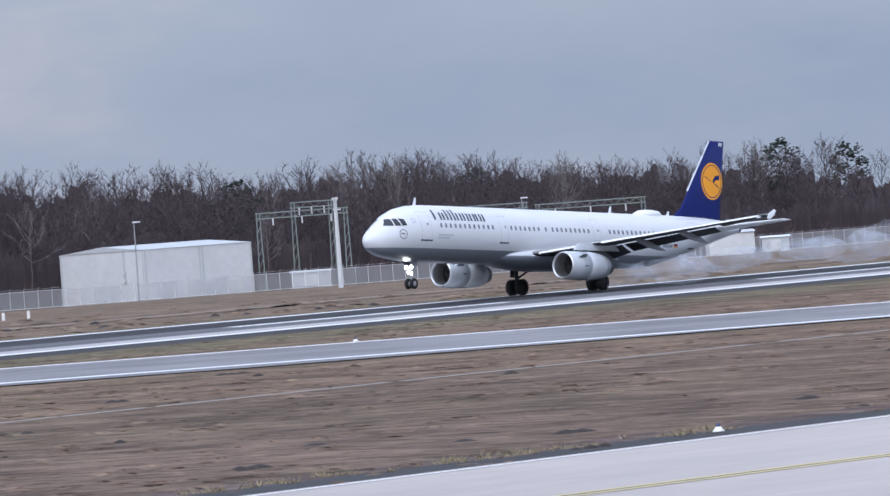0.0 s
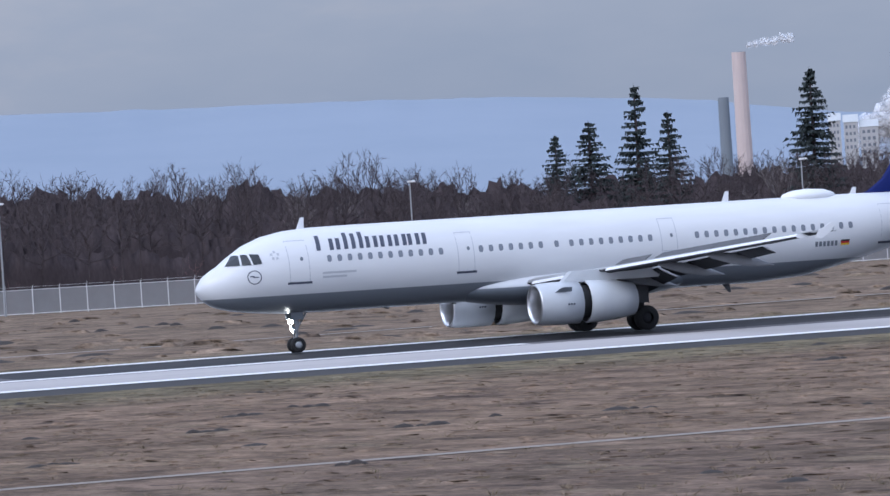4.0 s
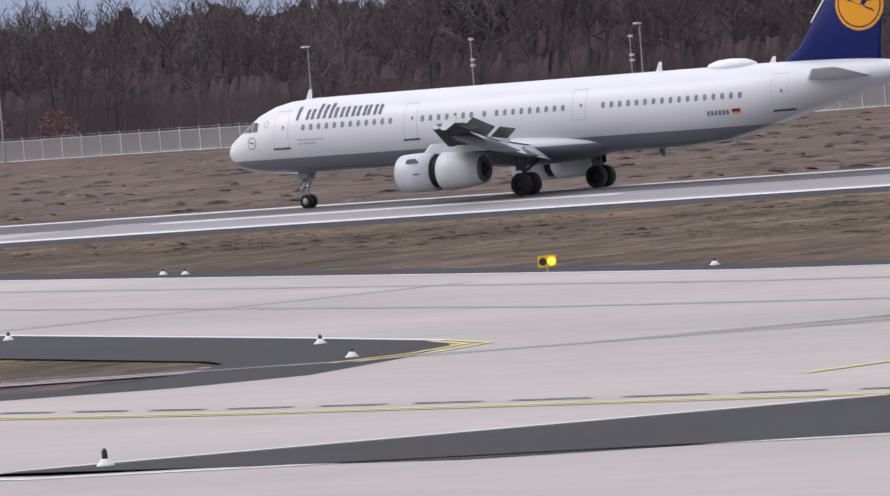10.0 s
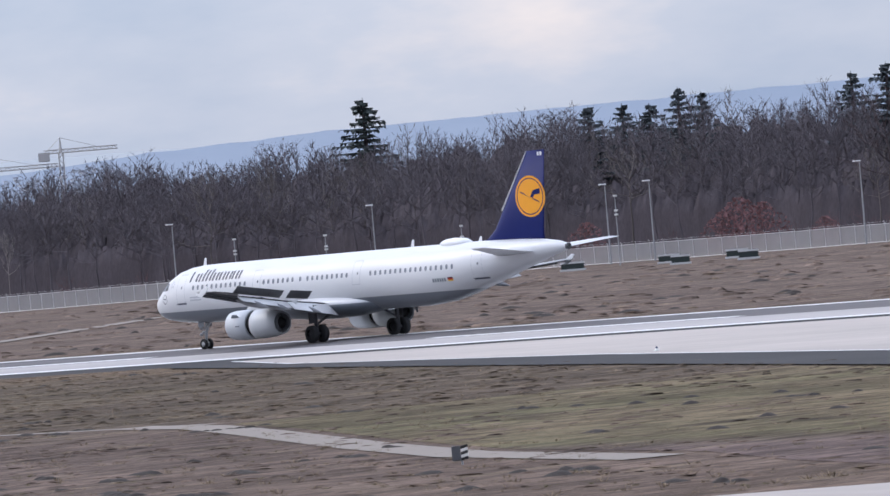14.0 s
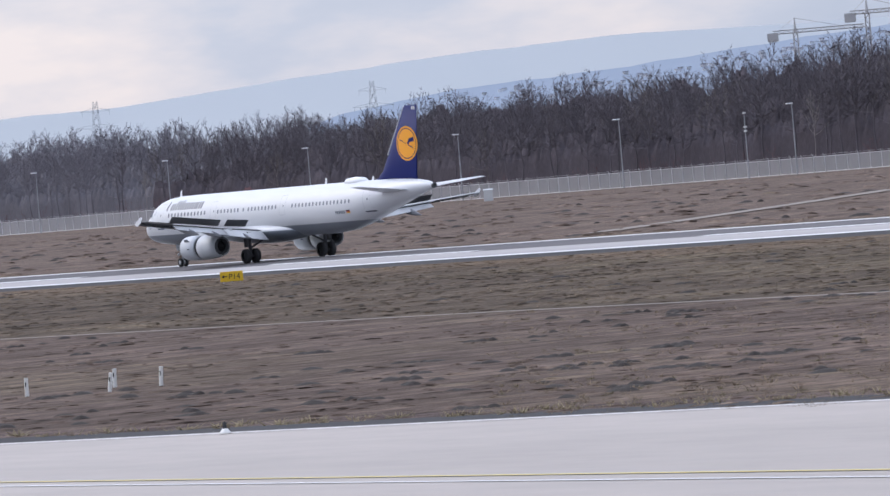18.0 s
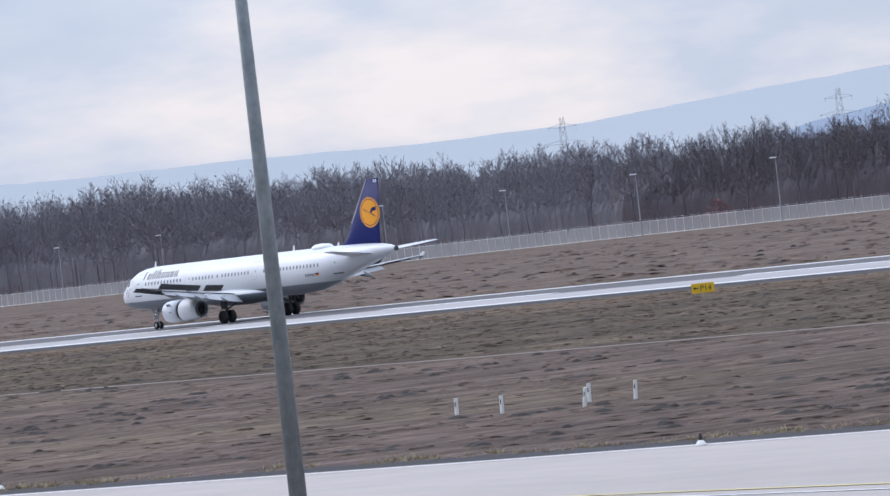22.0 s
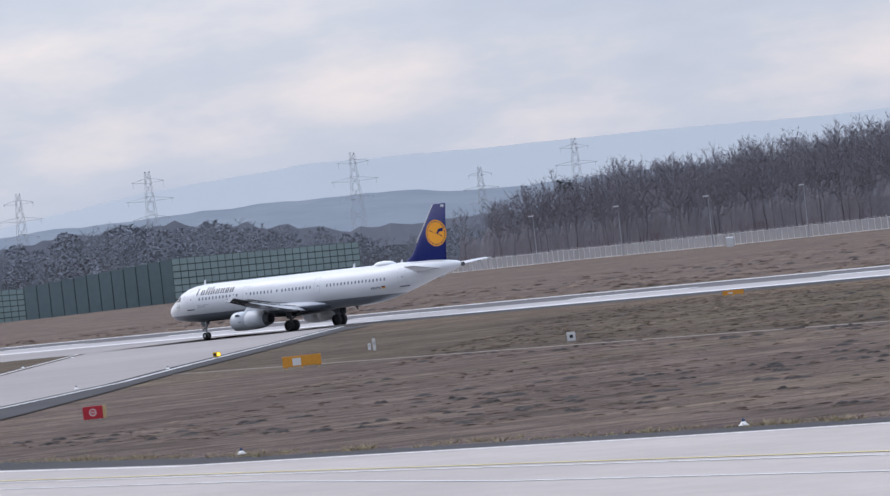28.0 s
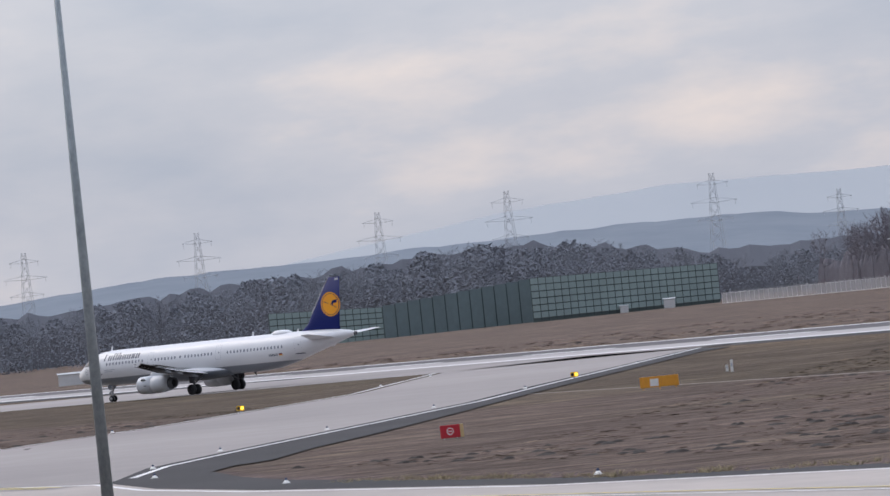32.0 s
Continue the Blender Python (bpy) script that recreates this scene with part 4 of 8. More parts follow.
        bmesh.ops.bridge_loops(bm, edges=[e for e in bm.edges])
        bmesh.ops.recalc_face_normals(bm, faces=bm.faces)
        part("wing_tip_fence", bm, "white_paint", wing)

        # engine
        ye, ze, s0 = side * 5.75, 1.62, 15.4 + NOSE
        bm = bmesh.new()
        lathe(bm, [(1.3, 0.80), (0.5, 0.82), (0.18, 0.84), (0.04, 0.88), (0.0, 0.94), (0.07, 0.99)], n=36, centre=(s0, ye, ze))
        bmesh.ops.recalc_face_normals(bm, faces=bm.faces)
        eng = part("engine_intake_lip", bm, "bare_metal", plane, "bare metal intake ring", smooth=True)
        bm = bmesh.new()
        lathe(bm, [(0.07, 0.992), (0.4, 1.03), (1.1, 1.055), (2.25, 1.045), (2.26, 0.97), (2.1, 0.7)], n=36, centre=(s0, ye, ze))
        bmesh.ops.recalc_face_normals(bm, faces=bm.faces)
        engine = part("engine_cowl", bm, "nacelle_paint", plane, smooth=True)
        bm = bmesh.new()
        lathe(bm, [(1.25, 0.8), (1.25, 0.02)], n=36, centre=(s0, ye, ze))
        lathe(bm, [(1.24, 0.3), (0.95, 0.22), (0.7, 0.02)], n=20, centre=(s0, ye, ze))
        part("fan", bm, "black_duct", engine, smooth=True)
        for k in range(22):
            a = 2 * math.pi * k / 22
            bm = bmesh.new()
            for r in (0.28, 0.79):
                for d in (-0.055, 0.055):
                    bm.verts.new((s0 + 1.15 + d * 1.2, ye + r * math.cos(a + d / r), ze + r * math.sin(a + d / r)))
            bm.verts.ensure_lookup_table()
            bm.faces.new([bm.verts[i] for i in (0, 1, 3, 2)])
            part("fan_blade", bm, "fan_grey", engine)
        bm = bmesh.new()
        lathe(bm, [(2.0, 0.86), (4.6, 0.6), (5.2, 0.34), (5.5, 0.1)], n=28, centre=(s0, ye, ze))
        part("engine_core", bm, "black_duct", engine, smooth=True)
        bm = bmesh.new()
        lathe(bm, [(2.2, 0.97), (2.27, 1.047), (3.0, 1.03), (3.9, 0.955), (4.75, 0.80), (4.75, 0.74), (3.9, 0.86), (2.6, 0.94)], n=36, centre=(0, 0, 0))
        bmesh.ops.recalc_face_normals(bm, faces=bm.faces)
        sleeve = part("reverser_sleeve", bm, "nacelle_paint", plane, "engine sleeve that slides back", smooth=True)
        sleeve.matrix_basis = Matrix.Translation((s0, ye, ze))
        moving["sleeve"].append((sleeve, Vector((s0, ye, ze))))
        bm = bmesh.new()
        lathe(bm, [(4.5, 0.7), (5.35, 0.6), (5.35, 0.52), (4.4, 0.56)], n=28, centre=(s0, ye, ze))
        part("engine_nozzle", bm, "wing_dark", engine, "dark exhaust nozzle", smooth=True)
        bm = bmesh.new()
        surface(bm, [(s0 + 1.3, ye, ze + 0.95, 5.4, 0.07), (s0 + 1.9, ye, ze + 1.5, 5.2, 0.07)], True)
        part("pylon", bm, "nacelle_paint", wing)
        bm = bmesh.new()
        surface(bm, [(s0 + 0.75, ye + side * 0 - 0.92, ze + 0.55, 0.9, 0.06), (s0 + 1.05, ye - 1.12, ze + 0.78, 0.55, 0.06)], True)
        part("nacelle_strake", bm, "grey_paint", engine)
        bm = bmesh.new()
        for k in range(3):
            box(bm, s0 + 1.35 + k * 0.14, s0 + 1.44 + k * 0.14, ye - 1.1, ye - 1.075, ze - 0.1, ze - 0.02)
        part("stencil", bm, "letter_blue", engine)

        # main landing gear
        yg = side * 3.8
        bm = bmesh.new()
        rod(bm, (-0.1, yg, 2.6), (0, yg, 0.62), 0.17, 0.13, 12)
        rod(bm, (0, yg - 0.62, 0.58), (0, yg + 0.62, 0.58), 0.1, 0.1, 10)
        rod(bm, (0.05, side * 2.1, 2.1), (0, yg, 1.25), 0.09, 0.09, 8)
        rod(bm, (-0.25, yg, 1.6), (-0.05, yg, 0.8), 0.05, 0.05, 8)
        leg = part("main_gear_leg", bm, "gear_dark", plane, smooth=True)
        bm = bmesh.new()
        box(bm, -0.38, 0.24, yg + side * 0.28, yg + side * 0.34, 1.35, 2.6, 0.02)
        part("gear_door", bm, "gear_dark", leg)
        for d in (-0.46, 0.46):
            bm = bmesh.new()
            lathe(bm, [(-0.22, 0.3), (-0.22, 0.54), (-0.15, 0.61), (0.15, 0.61), (0.22, 0.54), (0.22, 0.3)], "Y", 28, (0, yg + d, 0.61))
            tyre = part("tyre", bm, "rubber", leg, smooth=True)
            bm = bmesh.new()
            lathe(bm, [(-0.17, 0.02), (-0.17, 0.16), (-0.1, 0.3), (0.1, 0.3), (0.17, 0.16), (0.17, 0.02)], "Y", 20, (0, yg + d, 0.61))
            part("wheel_rim", bm, "rim_dark", tyre, smooth=True)

        # tailplane
        bm = bmesh.new()
        surface(bm, [(NOSE + 37.9, side * 0.5, 5.02, 4.0, 0.1), (NOSE + 41.6, side * 6.22, 5.62, 1.45, 0.09)])
        part("tailplane", bm, "tail_white", plane, smooth=True)

    # nose gear
    bm = bmesh.new()
    rod(bm, (-16.75, 0, 2.2), (-16.9, 0, 0.45), 0.1, 0.075, 12)
    rod(bm, (-16.9, -0.34, 0.38), (-16.9, 0.34, 0.38), 0.06, 0.06, 8)
    rod(bm, (-16.2, 0, 2.1), (-16.85, 0, 1.15), 0.06, 0.05, 8)
    rod(bm, (-17.05, 0, 1.3), (-17.0, 0, 0.7), 0.035, 0.035, 6)
    box(bm, -17.08, -16.98, -0.28, 0.28, 1.44, 1.54, 0.02)
    leg = part("nose_gear_leg", bm, "gear_metal", plane, smooth=False)
    for d in (-0.25, 0.25):
        bm = bmesh.new()
        lathe(bm, [(-0.12, 0.2), (-0.12, 0.32), (-0.07, 0.38), (0.07, 0.38), (0.12, 0.32), (0.12, 0.2)], "Y", 24, (-16.9, d, 0.38))
        tyre = part("tyre", bm, "rubber", leg, smooth=True)
        bm = bmesh.new()
        lathe(bm, [(-0.13, 0.02), (-0.13, 0.13), (-0.08, 0.2), (0.08, 0.2), (0.13, 0.13), (0.13, 0.02)], "Y", 18, (-16.9, d, 0.38))
        part("wheel_rim", bm, "gear_metal", tyre, smooth=True)
        bm = bmesh.new()
        box(bm, -17.25, -16.6, d * 1.5 - 0.015, d * 1.5 + 0.015, 1.62, 2.02, 0.01)
        part("gear_door", bm, "grey_paint", leg)
    for y, z, r in ((-0.22, 1.55, 0.15), (0.22, 1.55, 0.15), (0.0, 1.22, 0.15), (-0.26, 1.08, 0.12)):
        bm = bmesh.new()
        lathe(bm, [(-17.15, r), (-17.05, r * 0.9), (-16.96, r * 0.4), (-16.95, 0.01)], "X", 14, (0, y, z))
        part("lamp_housing", bm, "gear_metal", leg, smooth=True)
        bm = bmesh.new()
        lathe(bm, [(-17.145, 0.01), (-17.14, r * 0.97)], "X", 14, (0, y, z))
        part("landing_light", bm, "lamp_glow", leg, "lit landing light", smooth=True)

    # fin with the round emblem
    bm = bmesh.new()
    surface(bm, [(NOSE + 35.3, 0, 5.75, 7.0, 0.05), (NOSE + 36.5, 0, 6.2, 5.75, 0.075), (NOSE + 37.3, 0, 6.75, 5.0, 0.09), (NOSE + 41.15, 0, 11.95, 1.8, 0.09)], True)
    fin = part("fin", bm, "fin_blue", plane, "dark blue tail fin", smooth=True)
    bm = bmesh.new()
    rod(bm, (NOSE + 38.2, 0, 8.05), (NOSE + 41.1, 0, 11.9), 0.07, 0.05, 8)
    part("fin_leading_edge", bm, "bare_metal", fin, "bare metal leading edge")
    for side in (-1, 1):
        def flat(pts, off):
            # plain outline on the side of the fin
            q = []
            for a, b in pts:
                u = (8.85 + b - 6.75) / 5.2
                le, c = NOSE + 37.3 + 3.85 * u, 5.0 - 3.2 * u
                x = 19.25 + a
                w = min(max((x - le) / c, 0.0), 1.0)
                t = 5 * 0.09 * c * (0.2969 * w ** 0.5 - 0.126 * w - 0.3516 * w * w + 0.2843 * w ** 3 - 0.1015 * w ** 4)
                q.append(Vector((x, side * (t * (1.1 if side > 0 else 0.8) + off), 8.85 + b)))
            return q

        def ring(r0, r1, off, name, mat):
            bm = bmesh.new()
            n = 40
            for k in range(n):
                a, b = 2 * math.pi * k / n, 2 * math.pi * (k + 1) / n
                rr = [r0 + (r1 - r0) * j / 6 for j in range(7)]
                for p, q in zip(rr, rr[1:]):
                    f = [bm.verts.new(v) for v in flat([(p * math.cos(a), p * math.sin(a)), (q * math.cos(a), q * math.sin(a)), (q * math.cos(b), q * math.sin(b)), (p * math.cos(b), p * math.sin(b))], off)]
                    bm.faces.new(f)
            bmesh.ops.remove_doubles(bm, verts=bm.verts, dist=0.0005)
            part(name, bm, mat, fin)

        ring(0.01, 1.42, 0.012, "emblem_disc", "logo_yellow")
        ring(1.2, 1.27, 0.02, "emblem_ring", "fin_blue")
        bm = bmesh.new()
        for pts in (((-0.95, 0.32), (-0.9, 0.38), (0.75, -0.33), (0.9, -0.5), (0.1, -0.12)), ((0.05, -0.02), (0.35, 0.4), (1.0, 0.5), (0.98, 0.12), (0.45, 0.1), (0.3, -0.12))):
            f = [bm.verts.new(v) for v in flat(pts, 0.024)]
            bm.faces.new(f)
        part("emblem_bird", bm, "fin_blue", fin)
        bm = bmesh.new()
        for a in (1.02, 1.28):
            f = [bm.verts.new(v) for v in flat([(a, 2.72), (a + 0.18, 2.72), (a + 0.18, 2.98), (a, 2.98)], 0.012)]
            bm.faces.new(f)
        part("lettering", bm, "white_paint", fin)
    return plane, moving


M["fairing_paint"] = material("fairing_paint", (0.66, 0.68, 0.71), 0.35, grain=0.15, scale=1.5, second=(0.55, 0.56, 0.58))
# Dark rear-face tone, used over whole spoilers and ailerons.
M["spoiler_paint"] = material("spoiler_paint", (0.055, 0.055, 0.06), 0.45, grain=0.2, scale=2)
M["tail_white"] = material("tail_white", (0.70, 0.71, 0.73), 0.35, grain=0.1, scale=2)
# Greyer than the fairings' pale paint: underwing shade in the colour.
M["fairing_under"] = material("fairing_under", (0.22, 0.23, 0.25), 0.6, grain=0.2, scale=3, spec=0.2)
M["rim_dark"] = material("rim_dark", (0.035, 0.035, 0.04), 0.7, grain=0.3, scale=8, spec=0.2)
# Main gear metal darkened: the shade under the wing is painted in.
M["gear_dark"] = material("gear_dark", (0.06, 0.06, 0.068), 0.6, 0.1, grain=0.3, scale=6)
airliner, moving_parts = build_airliner()
# ---- woods ----
def cone(v, f, a, b, ra, rb=0.0, n=3):
    """A thin tapered branch into vertex and face lists."""
    a, b = np.array(a), np.array(b)
    d = b - a
    ln = np.linalg.norm(d) + 1e-9
    d = d / ln
    u = np.cross(d, (0.3, 0.9, 0.1))
    u /= np.linalg.norm(u) + 1e-9
    w = np.cross(d, u)
    i0 = len(v)
    for k in range(n):
        t = 2 * math.pi * k / n
        v.append(a + ra * (math.cos(t) * u + math.sin(t) * w))
    if rb <= 0:
        v.append(b)
        for k in range(n):
            f.append((i0 + k, i0 + (k + 1) % n, i0 + n))
    else:
        for k in range(n):
            t = 2 * math.pi * k / n
            v.append(b + rb * (math.cos(t) * u + math.sin(t) * w))
        for k in range(n):
            f.append((i0 + k, i0 + (k + 1) % n, i0 + n + (k + 1) % n))
            f.append((i0 + k, i0 + n + (k + 1) % n, i0 + n + k))


def twig(v, f, a, b, half, r):
    """A bare twig, too thin to show its round."""
    i0 = len(v)
    side = np.cross(b - a, (r.uniform(-1, 1), r.uniform(-1, 1), r.uniform(-1, 1)))
    side *= half / (np.linalg.norm(side) + 1e-9)
    v += [a - side, a + side, b]
    f.append((i0, i0 + 1, i0 + 2))


def bare_tree(seed, limbs=13, subs=6, twigs=7, wide=0.24, fork=0.4):
    """A leafless tree one unit high, its fine twigs filling a domed crown: vertices, faces."""
    r = random.Random(seed)
    v, f = [], []
    p = np.array((0.0, 0.0, 0.0))
    trunk = [p]
    for i in range(5):
        p = p + np.array((r.uniform(-0.015, 0.015), r.uniform(-0.015, 0.015), 0.165))
        trunk.append(p)
    for i, (a, b) in enumerate(zip(trunk, trunk[1:])):
        cone(v, f, a, b, 0.0095 - i * 0.0015, 0.0095 - (i + 1) * 0.0015, 4)
    hub = np.array((trunk[3][0], trunk[3][1], fork + 0.1))
    for k in range(limbs):
        u = (k + 0.5) / limbs
        h = fork + (0.76 - fork) * u
        seg = min(int(h / 0.165), 4)
        g = min(h / 0.165 - seg, 1.0)
        a = trunk[seg] * (1 - g) + trunk[seg + 1] * g
        ang = k * 2.4 + r.uniform(-0.5, 0.5)
        lift = math.radians(-8 + 92 * u ** 0.72 + r.uniform(-10, 10))
        reach = r.uniform(0.78, 1.04)
        b = hub + np.array((math.cos(ang) * wide * math.cos(lift), math.sin(ang) * wide * math.cos(lift), (0.88 - fork) * math.sin(lift))) * reach
        out = np.array((math.cos(ang), math.sin(ang), 0))
        m = a * 0.5 + b * 0.5 + out * wide * 0.10 + np.array((r.uniform(-0.015, 0.015), r.uniform(-0.015, 0.015), -0.015))
        cone(v, f, a, m, 0.0042, 0.0027)
        cone(v, f, m, b, 0.0027, 0.0)
        for j in range(subs):
            t = 0.3 + 0.7 * ((j + r.random()) / subs) ** 0.75
            q = a + (m - a) * (2 * t) if t < 0.5 else m + (b - m) * (2 * t - 1)
            way = (q - hub) / (np.linalg.norm(q - hub) + 1e-6) * 0.75 + np.array((r.uniform(-0.8, 0.8), r.uniform(-0.8, 0.8), r.uniform(0.1, 1.0)))
            e = q + way * r.uniform(0.045, 0.085)
            cone(v, f, q, e, 0.0021, 0.0)
            for i in range(twigs):
                q2 = q + (e - q) * r.uniform(0.25, 1)
                e2 = q2 + (way * 0.5 + np.array((r.uniform(-1, 1), r.uniform(-1, 1), r.uniform(-0.5, 1.0)))) * r.uniform(0.022, 0.045)
                twig(v, f, q2, e2, 0.0019, r)
    v = np.array(v)
    v[:, 2] /= v[:, 2].max()
    return v, np.array([q for q in f], dtype=np.int32)


def raw_mesh(name, verts, faces, mat):
    me = bpy.data.meshes.new(name)
    nv, nf = len(verts), len(faces)
    me.vertices.add(nv)
    me.vertices.foreach_set("co", np.asarray(verts, np.float32).ravel())
    me.loops.add(nf * 3)
    me.loops.foreach_set("vertex_index", np.asarray(faces, np.int32).ravel())
    me.polygons.add(nf)
    me.polygons.foreach_set("loop_start", np.arange(0, nf * 3, 3, dtype=np.int32))
    me.polygons.foreach_set("loop_total", np.full(nf, 3, np.int32))
    me.update()
    me.validate()
    me.materials.append(M[mat])
    return me


def sown(name, spots, kinds, mat, label, category):
    """Many trees joined into one mesh: spots of (x, y, z, height, width, turn, kind)."""
    vs, fs, n = [], [], 0
    for x, y, z, h, w, a, k in spots:
        v, f = kinds[k % len(kinds)]
        c, s = math.cos(a), math.sin(a)
        vs.append(np.column_stack((x + (v[:, 0] * c - v[:, 1] * s) * w, y + (v[:, 0] * s + v[:, 1] * c) * w, z + v[:, 2] * h)))
        fs.append(f + n)
        n += len(v)
    ob = new(name, raw_mesh(name, np.concatenate(vs), np.concatenate(fs), mat))
    return tagged(ob, label, category, kind="stuff")


# height of the wood's skyline, degrees over the eye, every degree and a quarter from 55 right to 69 left
SKYLINE = (0.44, 0.44, 0.38, 0.46, 0.53, 0.50, 0.61, 0.68, 0.64, 0.61, 0.49, 0.61, 0.88, 0.72, 0.65, 0.76, 0.68, 0.48, 0.61, 0.58, 0.54, 0.53, 0.48, 0.39, 0.41, 0.38, 0.38, 0.52, 0.53, 0.61, 0.69, 0.76, 0.88, 1.00, 1.13, 1.20, 1.23, 1.26, 1.27, 1.25, 1.31, 1.17, 1.26, 1.06, 1.04, 1.01, 0.96, 0.92, 0.91, 0.99, 0.94, 0.90, 0.96, 1.11, 1.03, 1.08, 1.17, 1.09, 1.09, 1.09, 1.25, 0.93, 1.08, 1.15, 0.91, 1.01, 1.04, 0.97, 1.09, 1.15, 1.12, 1.05, 1.00, 1.00, 1.02, 1.02, 0.98, 1.00, 0.97, 0.96, 0.99, 0.99, 0.99, 0.94, 0.88, 0.90, 0.82, 0.70, 0.68, 0.63, 0.57, 0.58, 0.62, 0.65, 0.70, 0.64, 0.60, 0.50, 0.46, 0.40)


def crown_height(x, y):
    az = math.degrees(math.atan2(-x, y))
    d = math.hypot(x, y)
    return EYE.z + d * math.tan(radians(lerp_table(SKYLINE, -55, 1.25, az))) - gz(x, y)


rnd = random.Random(11)
KINDS = [bare_tree(100 + i, wide=0.19 + 0.03 * (i % 4), fork=0.38 + 0.06 * (i % 3)) for i in range(9)]
# The two western stretches take bark colours with painted haze.
for x_lo, x_hi, bark_mat in ((150, 1020, "bark_east"), (-20, 150, "bark"), (-205, -20, "bark_dark"), (-720, -205, "bark"), (-1180, -720, "bark_haze_blue"), (-1640, -1180, "bark_haze_grey")):
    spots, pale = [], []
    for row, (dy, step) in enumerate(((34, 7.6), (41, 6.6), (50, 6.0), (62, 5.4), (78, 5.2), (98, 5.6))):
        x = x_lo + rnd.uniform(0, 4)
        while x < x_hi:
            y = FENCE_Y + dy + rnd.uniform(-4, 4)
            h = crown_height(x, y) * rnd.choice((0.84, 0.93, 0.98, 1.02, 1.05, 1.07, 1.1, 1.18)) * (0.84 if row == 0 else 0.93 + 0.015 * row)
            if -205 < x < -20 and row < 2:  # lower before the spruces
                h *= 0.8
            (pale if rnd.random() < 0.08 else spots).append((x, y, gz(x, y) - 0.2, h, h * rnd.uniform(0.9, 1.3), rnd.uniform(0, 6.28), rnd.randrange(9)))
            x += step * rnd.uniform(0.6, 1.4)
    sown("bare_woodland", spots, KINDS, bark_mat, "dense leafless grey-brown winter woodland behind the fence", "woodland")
    # The westmost pale trees share the haze-greyed bark.
    sown("pale_woodland", pale, KINDS, "bark_haze_grey" if x_hi < -900 else "bark_pale", "pale-barked leafless trees among the winter woodland", "woodland")

# single pale trunks at the wood's edge
for k, az in enumerate((-35.2, -35.36, -36.15, -36.32, -36.85, -35.9, -15.0, 52.4, 58.3)):
    d = (FENCE_Y + 27) / math.cos(radians(az))
    p = spread(az, d)
    v_, f_ = KINDS[k % 9]
    ob = new("birch", raw_mesh("birch", v_, f_, "birch_bark"))
    h = crown_height(p.x, p.y) * rnd.uniform(0.6, 0.75)
    ob.matrix_basis = Matrix.LocRotScale((p.x, p.y, gz(p.x, p.y) - 0.2), Euler((0, 0, k)), (h * 0.5, h * 0.5, h))
    tagged(ob, "slender pale-barked leafless birch before the dark wood", "tree", "edge birches")

# brush under the trees
BRUSH = [bare_tree(300 + i, limbs=10, subs=4, twigs=4, wide=0.5, fork=0.05) for i in range(4)]
spots = []
for i in range(900):
    x = rnd.uniform(-1640, 1000)
    y = FENCE_Y + rnd.uniform(22, 46)
    h = rnd.uniform(2.0, 6.0)
    spots.append((x, y, gz(x, y) - 0.1, h, h * rnd.uniform(1.0, 1.6), rnd.uniform(0, 6.28), i))
sown("brushwood", spots, BRUSH, "russet", "reddish-brown leafless brushwood at the wood's edge", "brushwood")
spots = []
for i in range(420):  # young trees before the spruces
    p = spread(rnd.uniform(1, 16), 1.0)
    dd = (FENCE_Y + rnd.uniform(24, 48)) / p.y
    h = crown_height(p.x * dd, p.y * dd) * rnd.uniform(0.3, 0.68)
    spots.append((p.x * dd, p.y * dd, gz(p.x * dd, p.y * dd) - 0.1, h, h * rnd.uniform(0.5, 0.9), rnd.uniform(0, 6.28), i))
sown("young_trees", spots, BRUSH, "bark_dark", "young leafless trees before the spruces", "woodland")


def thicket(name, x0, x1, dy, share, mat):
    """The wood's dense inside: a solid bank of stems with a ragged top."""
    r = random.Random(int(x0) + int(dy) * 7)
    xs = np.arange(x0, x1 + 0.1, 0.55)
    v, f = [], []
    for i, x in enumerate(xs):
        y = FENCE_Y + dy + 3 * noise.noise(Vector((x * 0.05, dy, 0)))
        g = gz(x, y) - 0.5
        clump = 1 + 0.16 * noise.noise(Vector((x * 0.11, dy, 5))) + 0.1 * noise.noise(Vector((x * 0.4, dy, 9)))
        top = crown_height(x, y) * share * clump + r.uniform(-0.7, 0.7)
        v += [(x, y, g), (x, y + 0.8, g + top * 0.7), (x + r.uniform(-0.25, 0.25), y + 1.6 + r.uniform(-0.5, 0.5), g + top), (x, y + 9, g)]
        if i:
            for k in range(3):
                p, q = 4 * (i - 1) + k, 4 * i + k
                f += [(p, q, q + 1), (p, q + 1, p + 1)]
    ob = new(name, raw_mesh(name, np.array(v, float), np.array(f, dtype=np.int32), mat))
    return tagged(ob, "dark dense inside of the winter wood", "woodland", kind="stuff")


for name, x0, x1, mat in (("wood_thicket", 152, 1050, "thicket_east"), ("wood_thicket", -18, 152, "thicket"), ("spruce_wood_thicket", -207, -18, "thicket_dark"), ("wood_thicket", -718, -207, "thicket"), ("blue_haze_thicket", -1178, -718, "thicket_blue"), ("grey_haze_thicket", -1660, -1178, "thicket_grey")):
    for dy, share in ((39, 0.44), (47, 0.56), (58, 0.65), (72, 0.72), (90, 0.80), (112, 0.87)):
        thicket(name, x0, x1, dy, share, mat)


